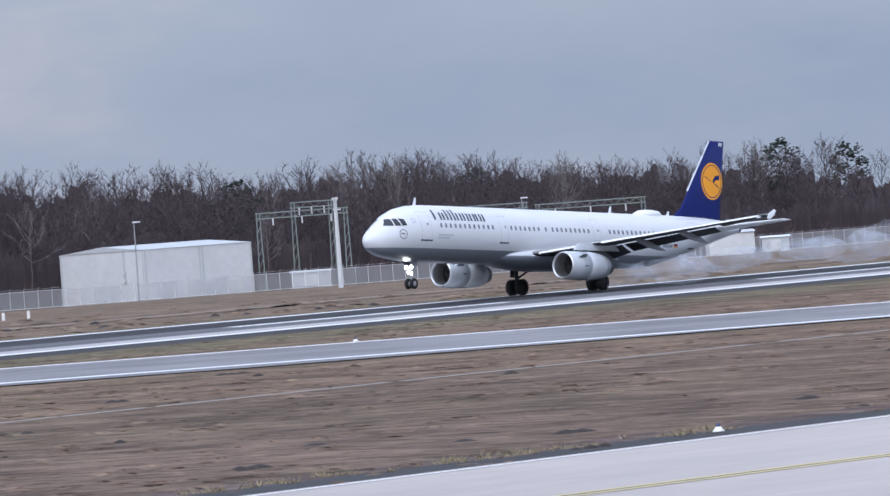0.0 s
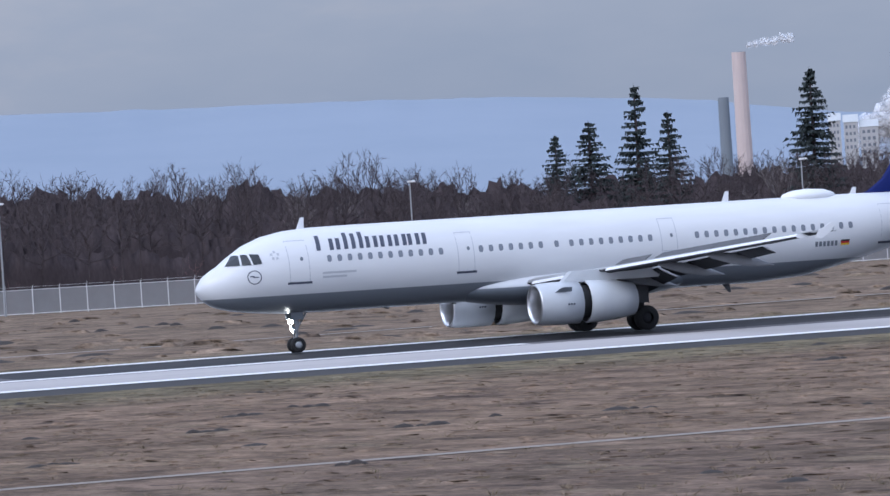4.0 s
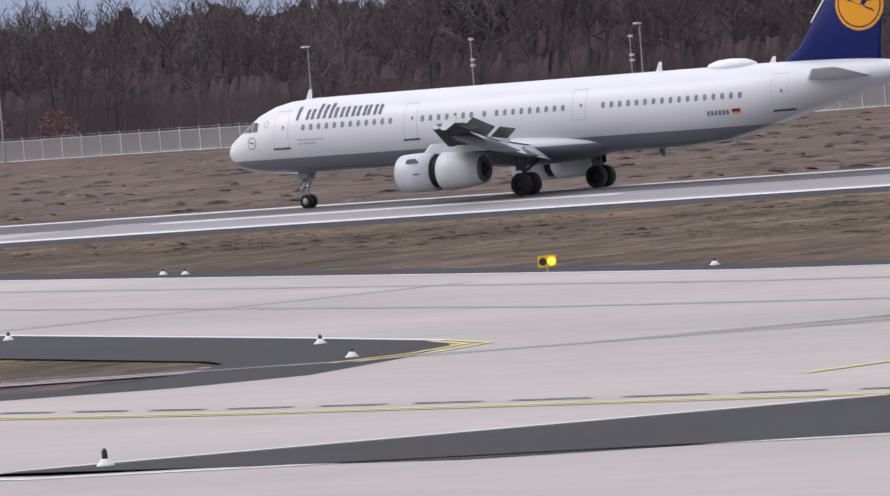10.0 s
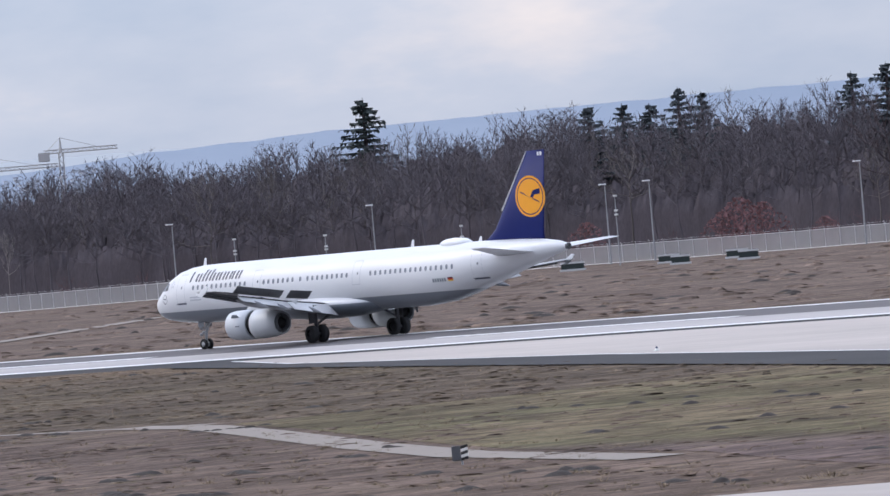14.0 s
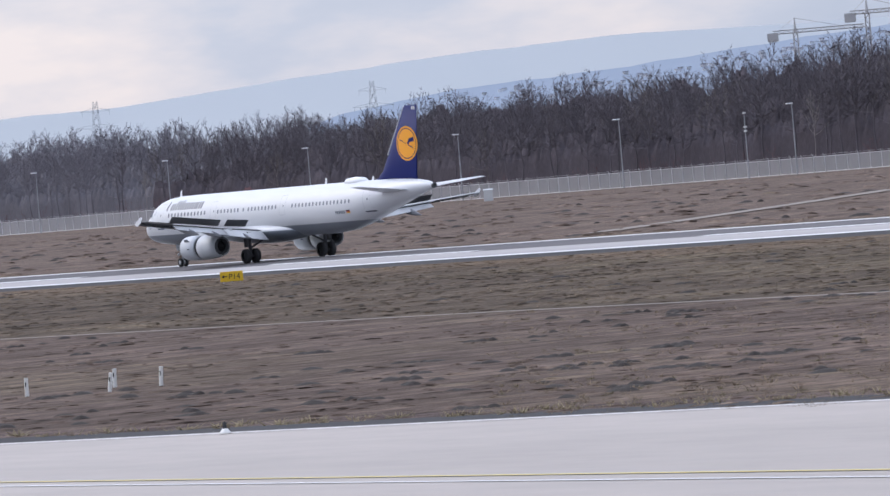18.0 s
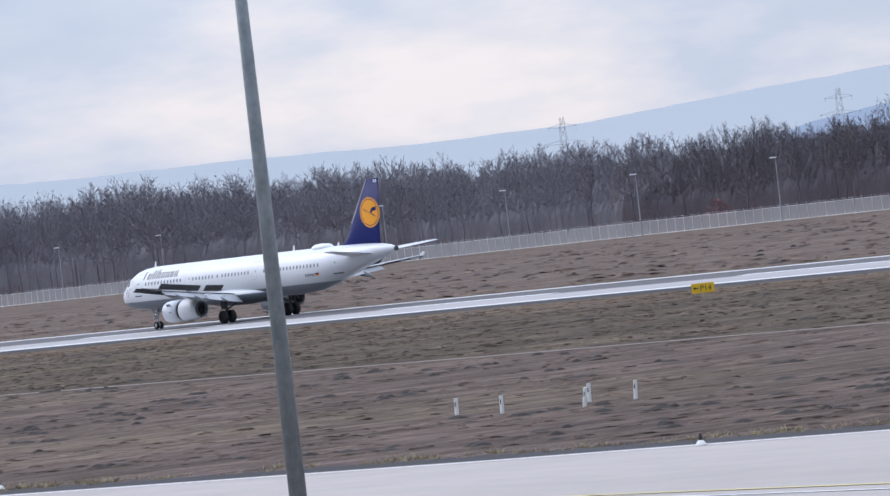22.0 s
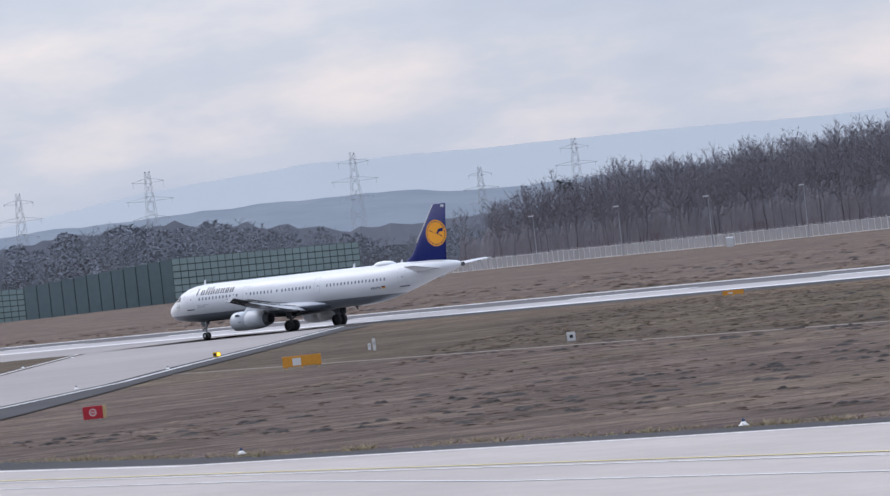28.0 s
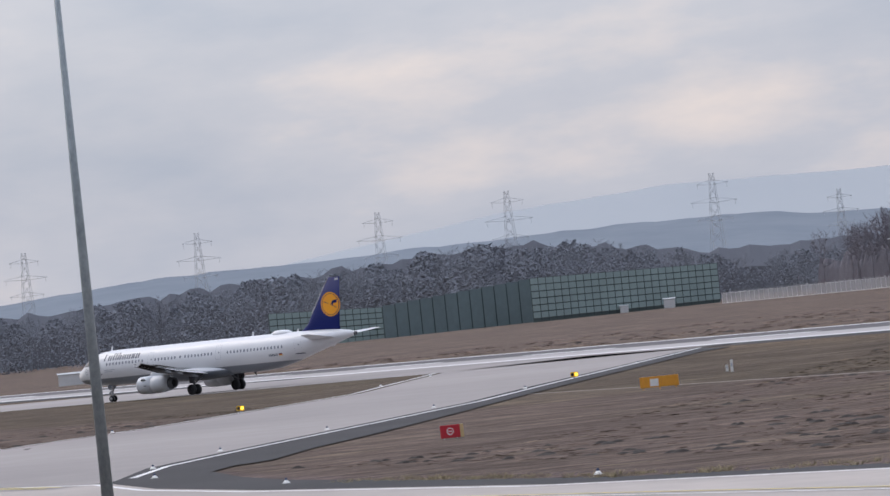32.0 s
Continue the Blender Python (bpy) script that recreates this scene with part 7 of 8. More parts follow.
for k, (az, el, w) in enumerate(((-26.18, 0.75, 5.4), (-26.37, 0.75, 5.4), (-26.58, 0.75, 5.4), (-25.36, 0.65, 6), (-25.5, 0.63, 7), (-25.66, 0.58, 9), (-33.3, 0.37, 24), (-32.6, 0.36, 20), (-30.6, 0.45, 15), (-28.0, 0.38, 12),  (-43.62, 0.64, 7), (-43.44, 0.56, 6), (-43.8, 0.5, 5))):
    d = 3300 if az < 0 else 3600
    if az < -40:
        d = 2200
    p = spread(az, d)
    h = EYE.z + d * math.tan(radians(el))
    ob = block("distant_building", az, d, w, 10, h, az, "far_wall", "pale distant building above the treetops", "building", "roof_grey", "distant buildings", 0.4, 0.0)
    for j in range(4):
        for i in range(3):
            panel(ob, "window", -w * 0.38 + i * w * 0.28, -w * 0.38 + i * w * 0.28 + w * 0.16, -5.02, h - 3.2 - j * 3.4, h - 1.6 - j * 3.4, "cabin_pane")
def steam_material():
    """White water vapour: thin, with ragged holes."""
    m = material("steam", (0.86, 0.87, 0.9), 1.0, spec=0.0)
    n, l = m.node_tree.nodes, m.node_tree.links
    tc, nz, mr = n.new("ShaderNodeTexCoord"), n.new("ShaderNodeTexNoise"), n.new("ShaderNodeMapRange")
    nz.inputs["Scale"].default_value, nz.inputs["Detail"].default_value = 0.16, 5
    mr.inputs["From Min"].default_value, mr.inputs["From Max"].default_value, mr.inputs["To Max"].default_value = 0.34, 0.62, 0.55
    l.new(tc.outputs["Object"], nz.inputs["Vector"])
    l.new(nz.outputs["Fac"], mr.inputs["Value"])
    tr, mix = n.new("ShaderNodeBsdfTransparent"), n.new("ShaderNodeMixShader")
    l.new(mr.outputs["Result"], mix.inputs["Fac"])
    l.new(tr.outputs["BSDF"], mix.inputs[1])
    l.new(n["Principled BSDF"].outputs["BSDF"], mix.inputs[2])
    l.new(mix.outputs["Shader"], n["Material Output"].inputs["Surface"])
    return m


M["steam"] = steam_material()


def steam_plume(az0, el0, az1, el1, w0, w1, count, seed):
    """Puffs of steam that widen from a stack's mouth along the wind."""
    r = random.Random(seed)
    d = 3450
    a = spread(az0, d, EYE.z + d * math.tan(radians(el0)))
    b = spread(az1, d, EYE.z + d * math.tan(radians(el1)))
    ob = empty("steam_plume", Matrix.Translation(a), "white steam plume drifting from the distant power station", "steam", "steam plumes")
    for k in range(count):
        u = k / (count - 1)
        q = w0 + (w1 - w0) * u
        bm = bmesh.new()
        bmesh.ops.create_icosphere(bm, subdivisions=3, radius=1.0)
        for v in bm.verts:
            v.co *= q * (1 + 0.45 * noise.noise(v.co * 1.7 + Vector((k * 5, seed, 0))))
        c = (b - a) * u + Vector((r.uniform(-0.4, 0.4) * q, r.uniform(-0.4, 0.4) * q, r.uniform(-0.35, 0.35) * q))
        part("steam_puff", bm, "steam", ob, smooth=True, pose_m=Matrix.Translation(c))


steam_plume(-25.7, 0.5, -26.08, 1.0, 9, 5, 10, 2)
steam_plume(-25.55, 0.48, -25.95, 0.62, 6, 8, 6, 5)
steam_plume(-27.6, 0.5, -28.05, 0.62, 7, 4, 8, 3)
steam_plume(-24.66, 1.37, -25.0, 1.41, 1.6, 2.6, 7, 4)

# ---- signs, lights and markers on the field ----
G = -0.45


def face_eye(x, y, z=G):
    """Stands at a place with its front, -y, towards the eye."""
    return pose(x, y, z, 0, 0, math.degrees(math.atan2(-x, y)))


def red_sign(x, y, s=0.92):
    ob = empty("no_entry_sign", face_eye(x, y), "red box sign with a white ring and bar", "sign", "red signs")
    bm = bmesh.new()
    box(bm, -0.38 * s, 0.38 * s, -0.12, 0.22, 0.08, 0.76 * s, 0.015)
    body = part("sign_box", bm, "red_paint", ob)
    bm = bmesh.new()
    box(bm, 0.385 * s, 0.52 * s, -0.1, 0.22, 0.08, 0.76 * s, 0.01)
    part("side_cover", bm, "sign_side", ob, "yellowish side cover")
    bm = bmesh.new()
    n = 24
    for k in range(n):
        a, b = 2 * math.pi * k / n, 2 * math.pi * (k + 1) / n
        f = [bm.verts.new((r * math.cos(t) * 0.68 * s, -0.126, 0.42 * s + r * math.sin(t) * s)) for r, t in ((0.15, a), (0.2, a), (0.2, b), (0.15, b))]
        bm.faces.new(f)
    part("ring", bm, "sign_white", body)
    bm = bmesh.new()
    box(bm, -0.07 * s, 0.07 * s, -0.13, -0.122, 0.395 * s, 0.445 * s)
    part("bar", bm, "sign_white", body)
    for sx in (-0.25, 0.25):
        bm = bmesh.new()
        rod(bm, (sx * s, 0.05, -0.1), (sx * s, 0.05, 0.12), 0.03, 0.03, 8)
        part("leg", bm, "gear_metal", ob)
    if s > 1.2:  # the far one is flattened to fit the camera's view
        ob.matrix_basis = ob.matrix_basis @ Matrix.Diagonal((1, 1, 0.7, 1))


M["sign_side"] = material("sign_side", (0.62, 0.45, 0.22), 0.6, grain=0.2, scale=6)
M["blue_glass"] = material("blue_glass", (0.03, 0.05, 0.12), 0.2)
M["amber_glow"] = material("amber_glow", (1.0, 0.62, 0.06), emit=3.0)
for x, y, s in ((-35.5, 109.4, 1.0), (-46.0, 105.7, 1.0), (-106.0, 117.0, 0.92), (-316.0, 117.3, 1.35)):
    red_sign(x, y, s)


def orange_box(x, y, w, h, legs=3):
    ob = empty("orange_barrier", face_eye(x, y), "orange rectangular field box on short legs with a white plate", "box", "orange boxes")
    bm = bmesh.new()
    box(bm, -w / 2, w / 2, -0.2, 0.25, 0.14, h, 0.02)
    body = part("box_body", bm, "orange_paint", ob)
    bm = bmesh.new()
    box(bm, -w * 0.24, -w * 0.02, -0.212, -0.198, 0.22, h - 0.14)
    part("plate", bm, "sign_white", body)
    for k in range(legs):
        bm = bmesh.new()
        sx = -w * 0.42 + w * 0.84 * k / max(legs - 1, 1)
        box(bm, sx - 0.03, sx + 0.03, -0.215, 0.2, -0.05, h + 0.03)
        part("leg", bm, "orange_paint", ob)


for x, y, w, h in ((-75.8, 171.2, 1.85, 0.72), (-27.3, 252.8, 0.85, 0.72), (-404.0, 165.2, 2.6, 0.85), (-521.0, 255.0, 1.9, 0.5)):
    orange_box(x, y, w, h)


def direction_sign(x, y):
    ob = empty("taxiway_sign", face_eye(x, y), "yellow taxiway sign with a black arrow and code", "sign")
    bm = bmesh.new()
    box(bm, -0.83, 0.83, -0.12, 0.12, 0.12, 0.84, 0.02)
    board = part("board", bm, "yellow_paint", ob)
    cu = bpy.data.curves.new("code", "FONT")
    cu.body, cu.size, cu.extrude = "P14", 0.56, 0.004
    tmp = new("code_text", cu)
    me = bpy.data.meshes.new_from_object(tmp)
    bpy.data.objects.remove(tmp)
    me.materials.clear()
    me.materials.append(M["black_paint"])
    code = new("code", me)
    code.parent = board
    code.matrix_basis = pose(-0.22, -0.128, 0.28, 90, 0, 0)
    bm = bmesh.new()
    box(bm, -0.6, -0.3, -0.13, -0.122, 0.45, 0.52)
    f = [bm.verts.new(c) for c in ((-0.72, -0.13, 0.485), (-0.55, -0.13, 0.36), (-0.55, -0.13, 0.61))]
    bm.faces.new(f)
    part("arrow", bm, "black_paint", board)
    for sx in (-0.6, 0, 0.6):
        bm = bmesh.new()
        rod(bm, (sx, 0, -0.1), (sx, 0, 0.14), 0.035, 0.035, 8)
        part("leg", bm, "gear_metal", ob)


direction_sign(-396.5, 251.5)


def guard_light(x, y, s=1.0):
    ob = empty("guard_light", face_eye(x, y), "yellow runway guard light with two round lamps, one lit", "light", "guard lights")
    bm = bmesh.new()
    box(bm, -0.32 * s, 0.32 * s, -0.1, 0.14, 0.22 * s, 0.62 * s, 0.03)
    body = part("housing", bm, "yellow_paint", ob)
    for sx, mat in ((-0.15, "black_paint"), (0.15, "amber_glow")):
        bm = bmesh.new()
        rod(bm, (sx * s, -0.1, 0.42 * s), (sx * s, -0.15, 0.42 * s), 0.12 * s, 0.13 * s, 14)
        part("lens", bm, mat, body)
    bm = bmesh.new()
    rod(bm, (0, 0, -0.1), (0, 0, 0.24 * s), 0.05, 0.05, 8)
    part("leg", bm, "gear_metal", ob)


for x, y, s in ((-118.2, 185.0, 1.0), (-128.3, 157.8, 1.0), (-498.5, 196.4, 1.0), (-512.0, 171.8, 1.0)):
    guard_light(x, y, s)


def edge_light_model(dark):
    ob = empty("edge_light", Matrix(), "low white taxiway edge light on a round base" if not dark else "white taxiway light base with a dark top", "light", "taxiway lights")
    bm = bmesh.new()
    lathe(bm, [(0.0, 0.17), (0.02, 0.17), (0.05, 0.13), (0.13, 0.07), (0.14, 0.02)], "Z", 14)
    base = part("base", bm, "sign_white", ob, smooth=True)
    bm = bmesh.new()
    lathe(bm, [(0.1, 0.055), (0.27 if dark else 0.2, 0.055), (0.32 if dark else 0.24, 0.02)], "Z", 10)
    part("lens", bm, "black_paint" if dark else "blue_glass", ob, smooth=True)
    return ob


EDGE, CONE = edge_light_model(False), edge_light_model(True)
spots = ((-40.3, 151.5), (-148, 205.5), (-110, 182.3), (-154, 175.5), (-117, 153.3), (-199, 205.8), (-246, 231.2), (-195, 238.5), (-150, 206.8), (-94, 122.2), (-104, 110.9), (-120.5, 103.8), (-185, 90.4), (-221, 87.6), (-259, 88.6), (-297, 95.0), (-319, 102), (-97, 140.5), (-90.5, 132.4), (144, 108.6), (90, 106.8), (278, 234.5), (-347, 115), (-380, 133), (-423, 156), (-470, 181), (-560, 227), (-472, 148), (-525, 176), (-600, 216), (-640, 236), (-59.4, 113.4))
for k, (x, y) in enumerate(spots):
    m = pose(x, y, PAVE + 0.02)
    if k == 0:
        EDGE.matrix_basis = m
    else:
        copy_thing(EDGE, m)
for k, (x, y) in enumerate(((-71.2, 95.9), (-54.8, 131.0), (-147.6, 93.0), (-59.3, 112.2))):
    if k == 0:
        CONE.matrix_basis = pose(x, y, PAVE + 0.02)
    else:
        copy_thing(CONE, pose(x, y, PAVE + 0.02))
for x, y in ((-60.1, 112.7), (-59.8, 113.8), (-30.0, 122.9), (-29.5, 124.2), (-97.8, 116.8), (-96.6, 116.4)):
    ob = empty("stop_light", pose(x, y, PAVE + 0.02), "short light on a reddish-brown pot", "light", "stop lights")
    bm = bmesh.new()
    lathe(bm, [(0.0, 0.07), (0.12, 0.08), (0.19, 0.12), (0.26, 0.12), (0.28, 0.02)], "Z", 12)
    part("pot", bm, "orange_dull", ob, smooth=True)

# white posts in the grass, some leaning
for k, (x, y, tilt) in enumerate(((-199.0, 115.4, 2), (-195.5, 115.2, 1), (-192.1, 116.5, 9), (-196.1, 119.15, 3), (-193.0, 119.15, 5))):
    ob = empty("white_post", pose(x, y, G, 0, tilt, 30), "white plastic marker post with a dark reflector in the grass", "post", "white posts")
    bm = bmesh.new()
    rod(bm, (0, 0, -0.1), (0, 0, 0.66), 0.075, 0.07, 10)
    part("post_body", bm, "sign_white", ob)
    bm = bmesh.new()
    box(bm, -0.02, 0.02, -0.078, -0.068, 0.36, 0.52)
    part("reflector", bm, "black_paint", ob)
for x, y, h in ((-48.2, 172.4, 0.68), (-446.5, 188.5, 0.9), (-451, 190, 0.5)):
    ob = empty("marker_post", face_eye(x, y), "small white marker post with a dark number plate", "marker", "field markers")
    bm = bmesh.new()
    box(bm, -0.11, 0.11, -0.06, 0.06, -0.05, h, 0.02)
    part("post_body", bm, "sign_white", ob)
    bm = bmesh.new()
    box(bm, -0.06, 0.06, -0.068, -0.058, h * 0.45, h * 0.7)
    part("plate", bm, "seam_grey", ob)
ob = empty("distance_board", face_eye(-384.5, 176.2), "square white board with a dark emblem by the track", "board")
bm = bmesh.new()
box(bm, -0.28, 0.28, -0.04, 0.04, 0.0, 0.6, 0.02)
part("board", bm, "sign_white", ob)
bm = bmesh.new()
box(bm, -0.1, 0.12, -0.05, -0.035, 0.2, 0.42)
part("emblem", bm, "black_paint", ob)
ob = empty("striped_board", face_eye(-143.5, 126.6), "dark square board with a black and white striped edge", "board")
bm = bmesh.new()
box(bm, -0.24, 0.02, -0.05, 0.05, 0.12, 0.56, 0.01)
part("board", bm, "wing_dark", ob)
for k in range(5):
    bm = bmesh.new()
    f = [bm.verts.new((a, -0.055, z)) for a, z in ((0.03, 0.12 + k * 0.088), (0.24, 0.17 + k * 0.088), (0.24, 0.25 + k * 0.088), (0.03, 0.2 + k * 0.088))]
    bm.faces.new(f)
    part("stripe", bm, "sign_white" if k % 2 else "black_paint", ob)
bm = bmesh.new()
rod(bm, (0.05, 0.02, -0.1), (0.05, 0.02, 0.3), 0.03, 0.03, 8)
part("leg", bm, "gear_metal", ob)


# ---- turf: tufts, molehills ----
def tuft_raw(seed, blades=9):
    r = random.Random(seed)
    v, f = [], []
    for i in range(blades):
        a, q = r.uniform(0, 6.28), r.uniform(0, 0.5)
        x, y = math.cos(a) * q, math.sin(a) * q
        lean = r.uniform(0.1, 0.8)
        i0 = len(v)
        w = 0.05
        v += [(x - w, y, 0), (x + w, y, 0), (x, y + w, 0), (x + math.cos(a) * lean, y + math.sin(a) * lean, r.uniform(0.5, 1.0))]
        f += [(i0, i0 + 1, i0 + 3), (i0 + 1, i0 + 2, i0 + 3), (i0 + 2, i0, i0 + 3)]
    return np.array(v), np.array(f, dtype=np.int32)


def mound_raw(seed):
    r = random.Random(seed)
    v, f = [(0, 0, 1.0)], []
    n = 7
    for k in range(n):
        a = 2 * math.pi * k / n
        q = r.uniform(0.75, 1.25)
        v.append((math.cos(a) * q * 0.5, math.sin(a) * q * 0.5, r.uniform(0.55, 0.8)))
    for k in range(n):
        a = 2 * math.pi * k / n
        q = r.uniform(0.8, 1.3)
        v.append((math.cos(a) * q, math.sin(a) * q, -0.1))
    for k in range(n):
        j = (k + 1) % n
        f += [(0, 1 + k, 1 + j), (1 + k, 1 + n + k, 1 + n + j), (1 + k, 1 + n + j, 1 + j)]
    return np.array(v, float), np.array(f, dtype=np.int32)


def tussock_raw(seed):
    """A low clump of matted grass with a ragged outline."""
    r = random.Random(seed)
    n = 5
    v = [(r.uniform(-0.2, 0.2), r.uniform(-0.2, 0.2), 1.0)]
    for ring, (q0, z) in enumerate(((0.55, 0.72), (1.0, -0.15))):
        for k in range(n):
            a = 2 * math.pi * (k + 0.3 * ring + r.uniform(-0.2, 0.2)) / n
            q = q0 * r.uniform(0.7, 1.3)
            v.append((math.cos(a) * q, math.sin(a) * q, z * r.uniform(0.75, 1.2)))
    f = []
    for k in range(n):
        j = (k + 1) % n
        f += [(0, 1 + k, 1 + j), (1 + k, 1 + n + k, 1 + n + j), (1 + k, 1 + n + j, 1 + j)]
    return np.array(v, float), np.array(f, dtype=np.int32)


TUFTS = [tuft_raw(i) for i in range(6)]
CLUMPS = [tussock_raw(20 + i) for i in range(8)]
MOUNDS = [mound_raw(i) for i in range(5)]


def paved(x, y):
    """Whether a place lies on concrete or asphalt."""
    if y > 268 and y < 329:
        return True
    if x > 150 and x < 345 and abs(y - (268 - (x - 195) * 0.95)) < 34:
        return True
    if x < -290 and abs(y - (113 + (-x - 347) * 0.545)) < 30:
        return True
    if x < -640 and y > 200:
        return True
    if -340 < x < 20 and y < 150 - (x + 24) * 0.597 and y > 139 - (x + 92) * 0.555 and x > -340:
        return True
    if -125 < x < -28 and y < 145 - max(-x - 95, 0) * 0.0 and y > 88 and x > -112:
        return True
    return y < 106 if x > -110 else y < 96.5


rnd = random.Random(77)


def grass_field(name, count, x0, x1, y0, y1, h0, h1, mat, label):
    spots = []
    while len(spots) < count:
        u = rnd.random() ** 1.5
        y = y0 + (y1 - y0) * u
        x = rnd.uniform(x0, x1) * (y / y1) if x0 < 0 else rnd.uniform(x0, x1)
        if paved(x, y) or abs(y - 169) < 1.2:
            continue
        if noise.noise(Vector((x * 0.08, y * 0.16, 4))) < -0.1 and rnd.random() < 0.7:
            continue
        h = rnd.uniform(h0, h1)
        spots.append((x, y, G - 0.01, h, h * rnd.uniform(1.0, 2.4), rnd.uniform(0, 6.28), rnd.randrange(6)))
    return sown(name, spots, TUFTS, mat, label, "grass")


grass_field("dry_grass_tufts", 6500, -380, 230, 97, 262, 0.07, 0.2, "dead_grass", "dry straw-coloured grass tufts")
grass_field("green_grass_tufts", 3800, -380, 230, 97, 262, 0.05, 0.14, "green_grass", "short green-brown grass tufts")
# a fringe of longer pale grass along the taxiway's shoulder
spots = []
for a, b in zip(TAXI_FAR[2:12], TAXI_FAR[3:13]):
    n = int(abs(a[0] - b[0]) * 7)
    for k in range(n):
        u = rnd.random()
        x, y = a[0] + (b[0] - a[0]) * u, a[1] + (b[1] - a[1]) * u + rnd.uniform(2.6, 4.6)
        if -112 < x < -20:
            continue
        if noise.noise(Vector((x * 0.3, 2, 9))) > -0.1:
            h = rnd.uniform(0.08, 0.26)
            spots.append((x, y, G, h, h * rnd.uniform(1.2, 2.6), rnd.uniform(0, 6.28), rnd.randrange(6)))
bm = bmesh.new()
for run in ([q for q in TAXI_FAR if q[0] > -50], [q for q in TAXI_FAR if -320 < q[0] < -115]):
    band(bm, [(x, y + 4.3) for x, y in run], 1.6, G + 0.012)
tagged(part("verge", bm, "green_turf"), "strip of olive winter grass along the taxiway", "grass", kind="structure")
sown("verge_grass", spots, TUFTS, "straw", "pale straw-coloured verge along the taxiway", "grass")
spots = []
while len(spots) < 24000:  # matted clumps all over the near grass
    x, y = rnd.uniform(-540, 330), 98 + 168 * rnd.random() ** 1.3
    if paved(x, y) or abs(y - 169) < 1.5:
        continue
    rough = noise.noise(Vector((x * 0.05, y * 0.07, 7)))
    if rough < rnd.uniform(-0.5, 0.35) and y < 169:
        continue
    h = rnd.uniform(0.02, 0.08) * (1.3 if y > 172 and x < -150 else 1.0)
    spots.append((x, y, G - 0.012, h, rnd.uniform(0.2, 0.75), rnd.uniform(0, 6.28), rnd.randrange(8)))
for k in range(5200):
    x, y = rnd.uniform(-1000, 480), 333 + 300 * rnd.random() ** 1.4
    spots.append((x, y, gz(x, y) - 0.02, rnd.uniform(0.08, 0.28), rnd.uniform(0.5, 1.8), rnd.uniform(0, 6.28), rnd.randrange(8)))
sown("grass_tussocks", spots, CLUMPS, "tussock", "low matted tussocks of brown winter grass", "grass")
spots = []
while len(spots) < 1300:  # dark earth thrown up in the bare strip
    x, y = rnd.uniform(-520, 230), 99 + 160 * rnd.random() ** 1.5
    if paved(x, y) or noise.noise(Vector((x * 0.035, y * 0.05, 1))) < -0.05:
        continue
    if (y > 168 or x > -110) and rnd.random() < 0.75:
        continue
    turn = rnd.uniform(-0.5, 0.5)
    for j in range(rnd.choice((1, 1, 2, 3))):
        spots.append((x + j * 0.55 * math.cos(turn), y + j * 0.55 * math.sin(turn), G - 0.01, rnd.uniform(0.07, 0.15), rnd.uniform(0.22, 0.5), rnd.uniform(0, 6.28), j))
for k in range(700):
    x, y = rnd.uniform(-900, 420), rnd.uniform(335, 560)
    spots.append((x, y, gz(x, y), rnd.uniform(0.12, 0.28), rnd.uniform(0.4, 1.2), rnd.uniform(0, 6.28), k))
sown("molehills", spots, MOUNDS, "soil", "dark earth molehills scattered over the grass", "molehills")
bm = bmesh.new()
band(bm, [(x, y + 1.6) for x, y in TAXI_FAR if not -120 < x < -50][:4], 1.6, G + 0.02)
band(bm, [(x, y + 1.5) for x, y in TAXI_FAR if x < -115], 1.5, G + 0.02)
band(bm, [(40, 120.2), (-24, 144.2), (-47, 153.7), (-106, 179.4), (-162, 214.6), (-250, 275)], 1.7, G + 0.02)
tagged(part("taxiway_shoulder", bm, "asphalt"), "narrow dark asphalt shoulder along the taxiway", "shoulder", kind="structure")


# ---- tyre smoke at the touchdown ----
def smoke_material():
    m = bpy.data.materials.new("tyre_smoke")
    m.use_nodes = True
    n, l = m.node_tree.nodes, m.node_tree.links
    b = n["Principled BSDF"]
    b.inputs["Base Color"].default_value, b.inputs["Roughness"].default_value = (0.72, 0.76, 0.84, 1), 1.0
    tc, nz, mr = n.new("ShaderNodeTexCoord"), n.new("ShaderNodeTexNoise"), n.new("ShaderNodeMapRange")
    nz.inputs["Scale"].default_value, nz.inputs["Detail"].default_value = 0.5, 4
    mr.inputs["From Min"].default_value, mr.inputs["From Max"].default_value, mr.inputs["To Max"].default_value = 0.36, 0.75, 0.26
    l.new(tc.outputs["Object"], nz.inputs["Vector"])
    l.new(nz.outputs["Fac"], mr.inputs["Value"])
    tr, mix = n.new("ShaderNodeBsdfTransparent"), n.new("ShaderNodeMixShader")
    l.new(mr.outputs["Result"], mix.inputs["Fac"])
    l.new(tr.outputs["BSDF"], mix.inputs[1])
    l.new(b.outputs["BSDF"], mix.inputs[2])
    l.new(mix.outputs["Shader"], n["Material Output"].inputs["Surface"])
    return m


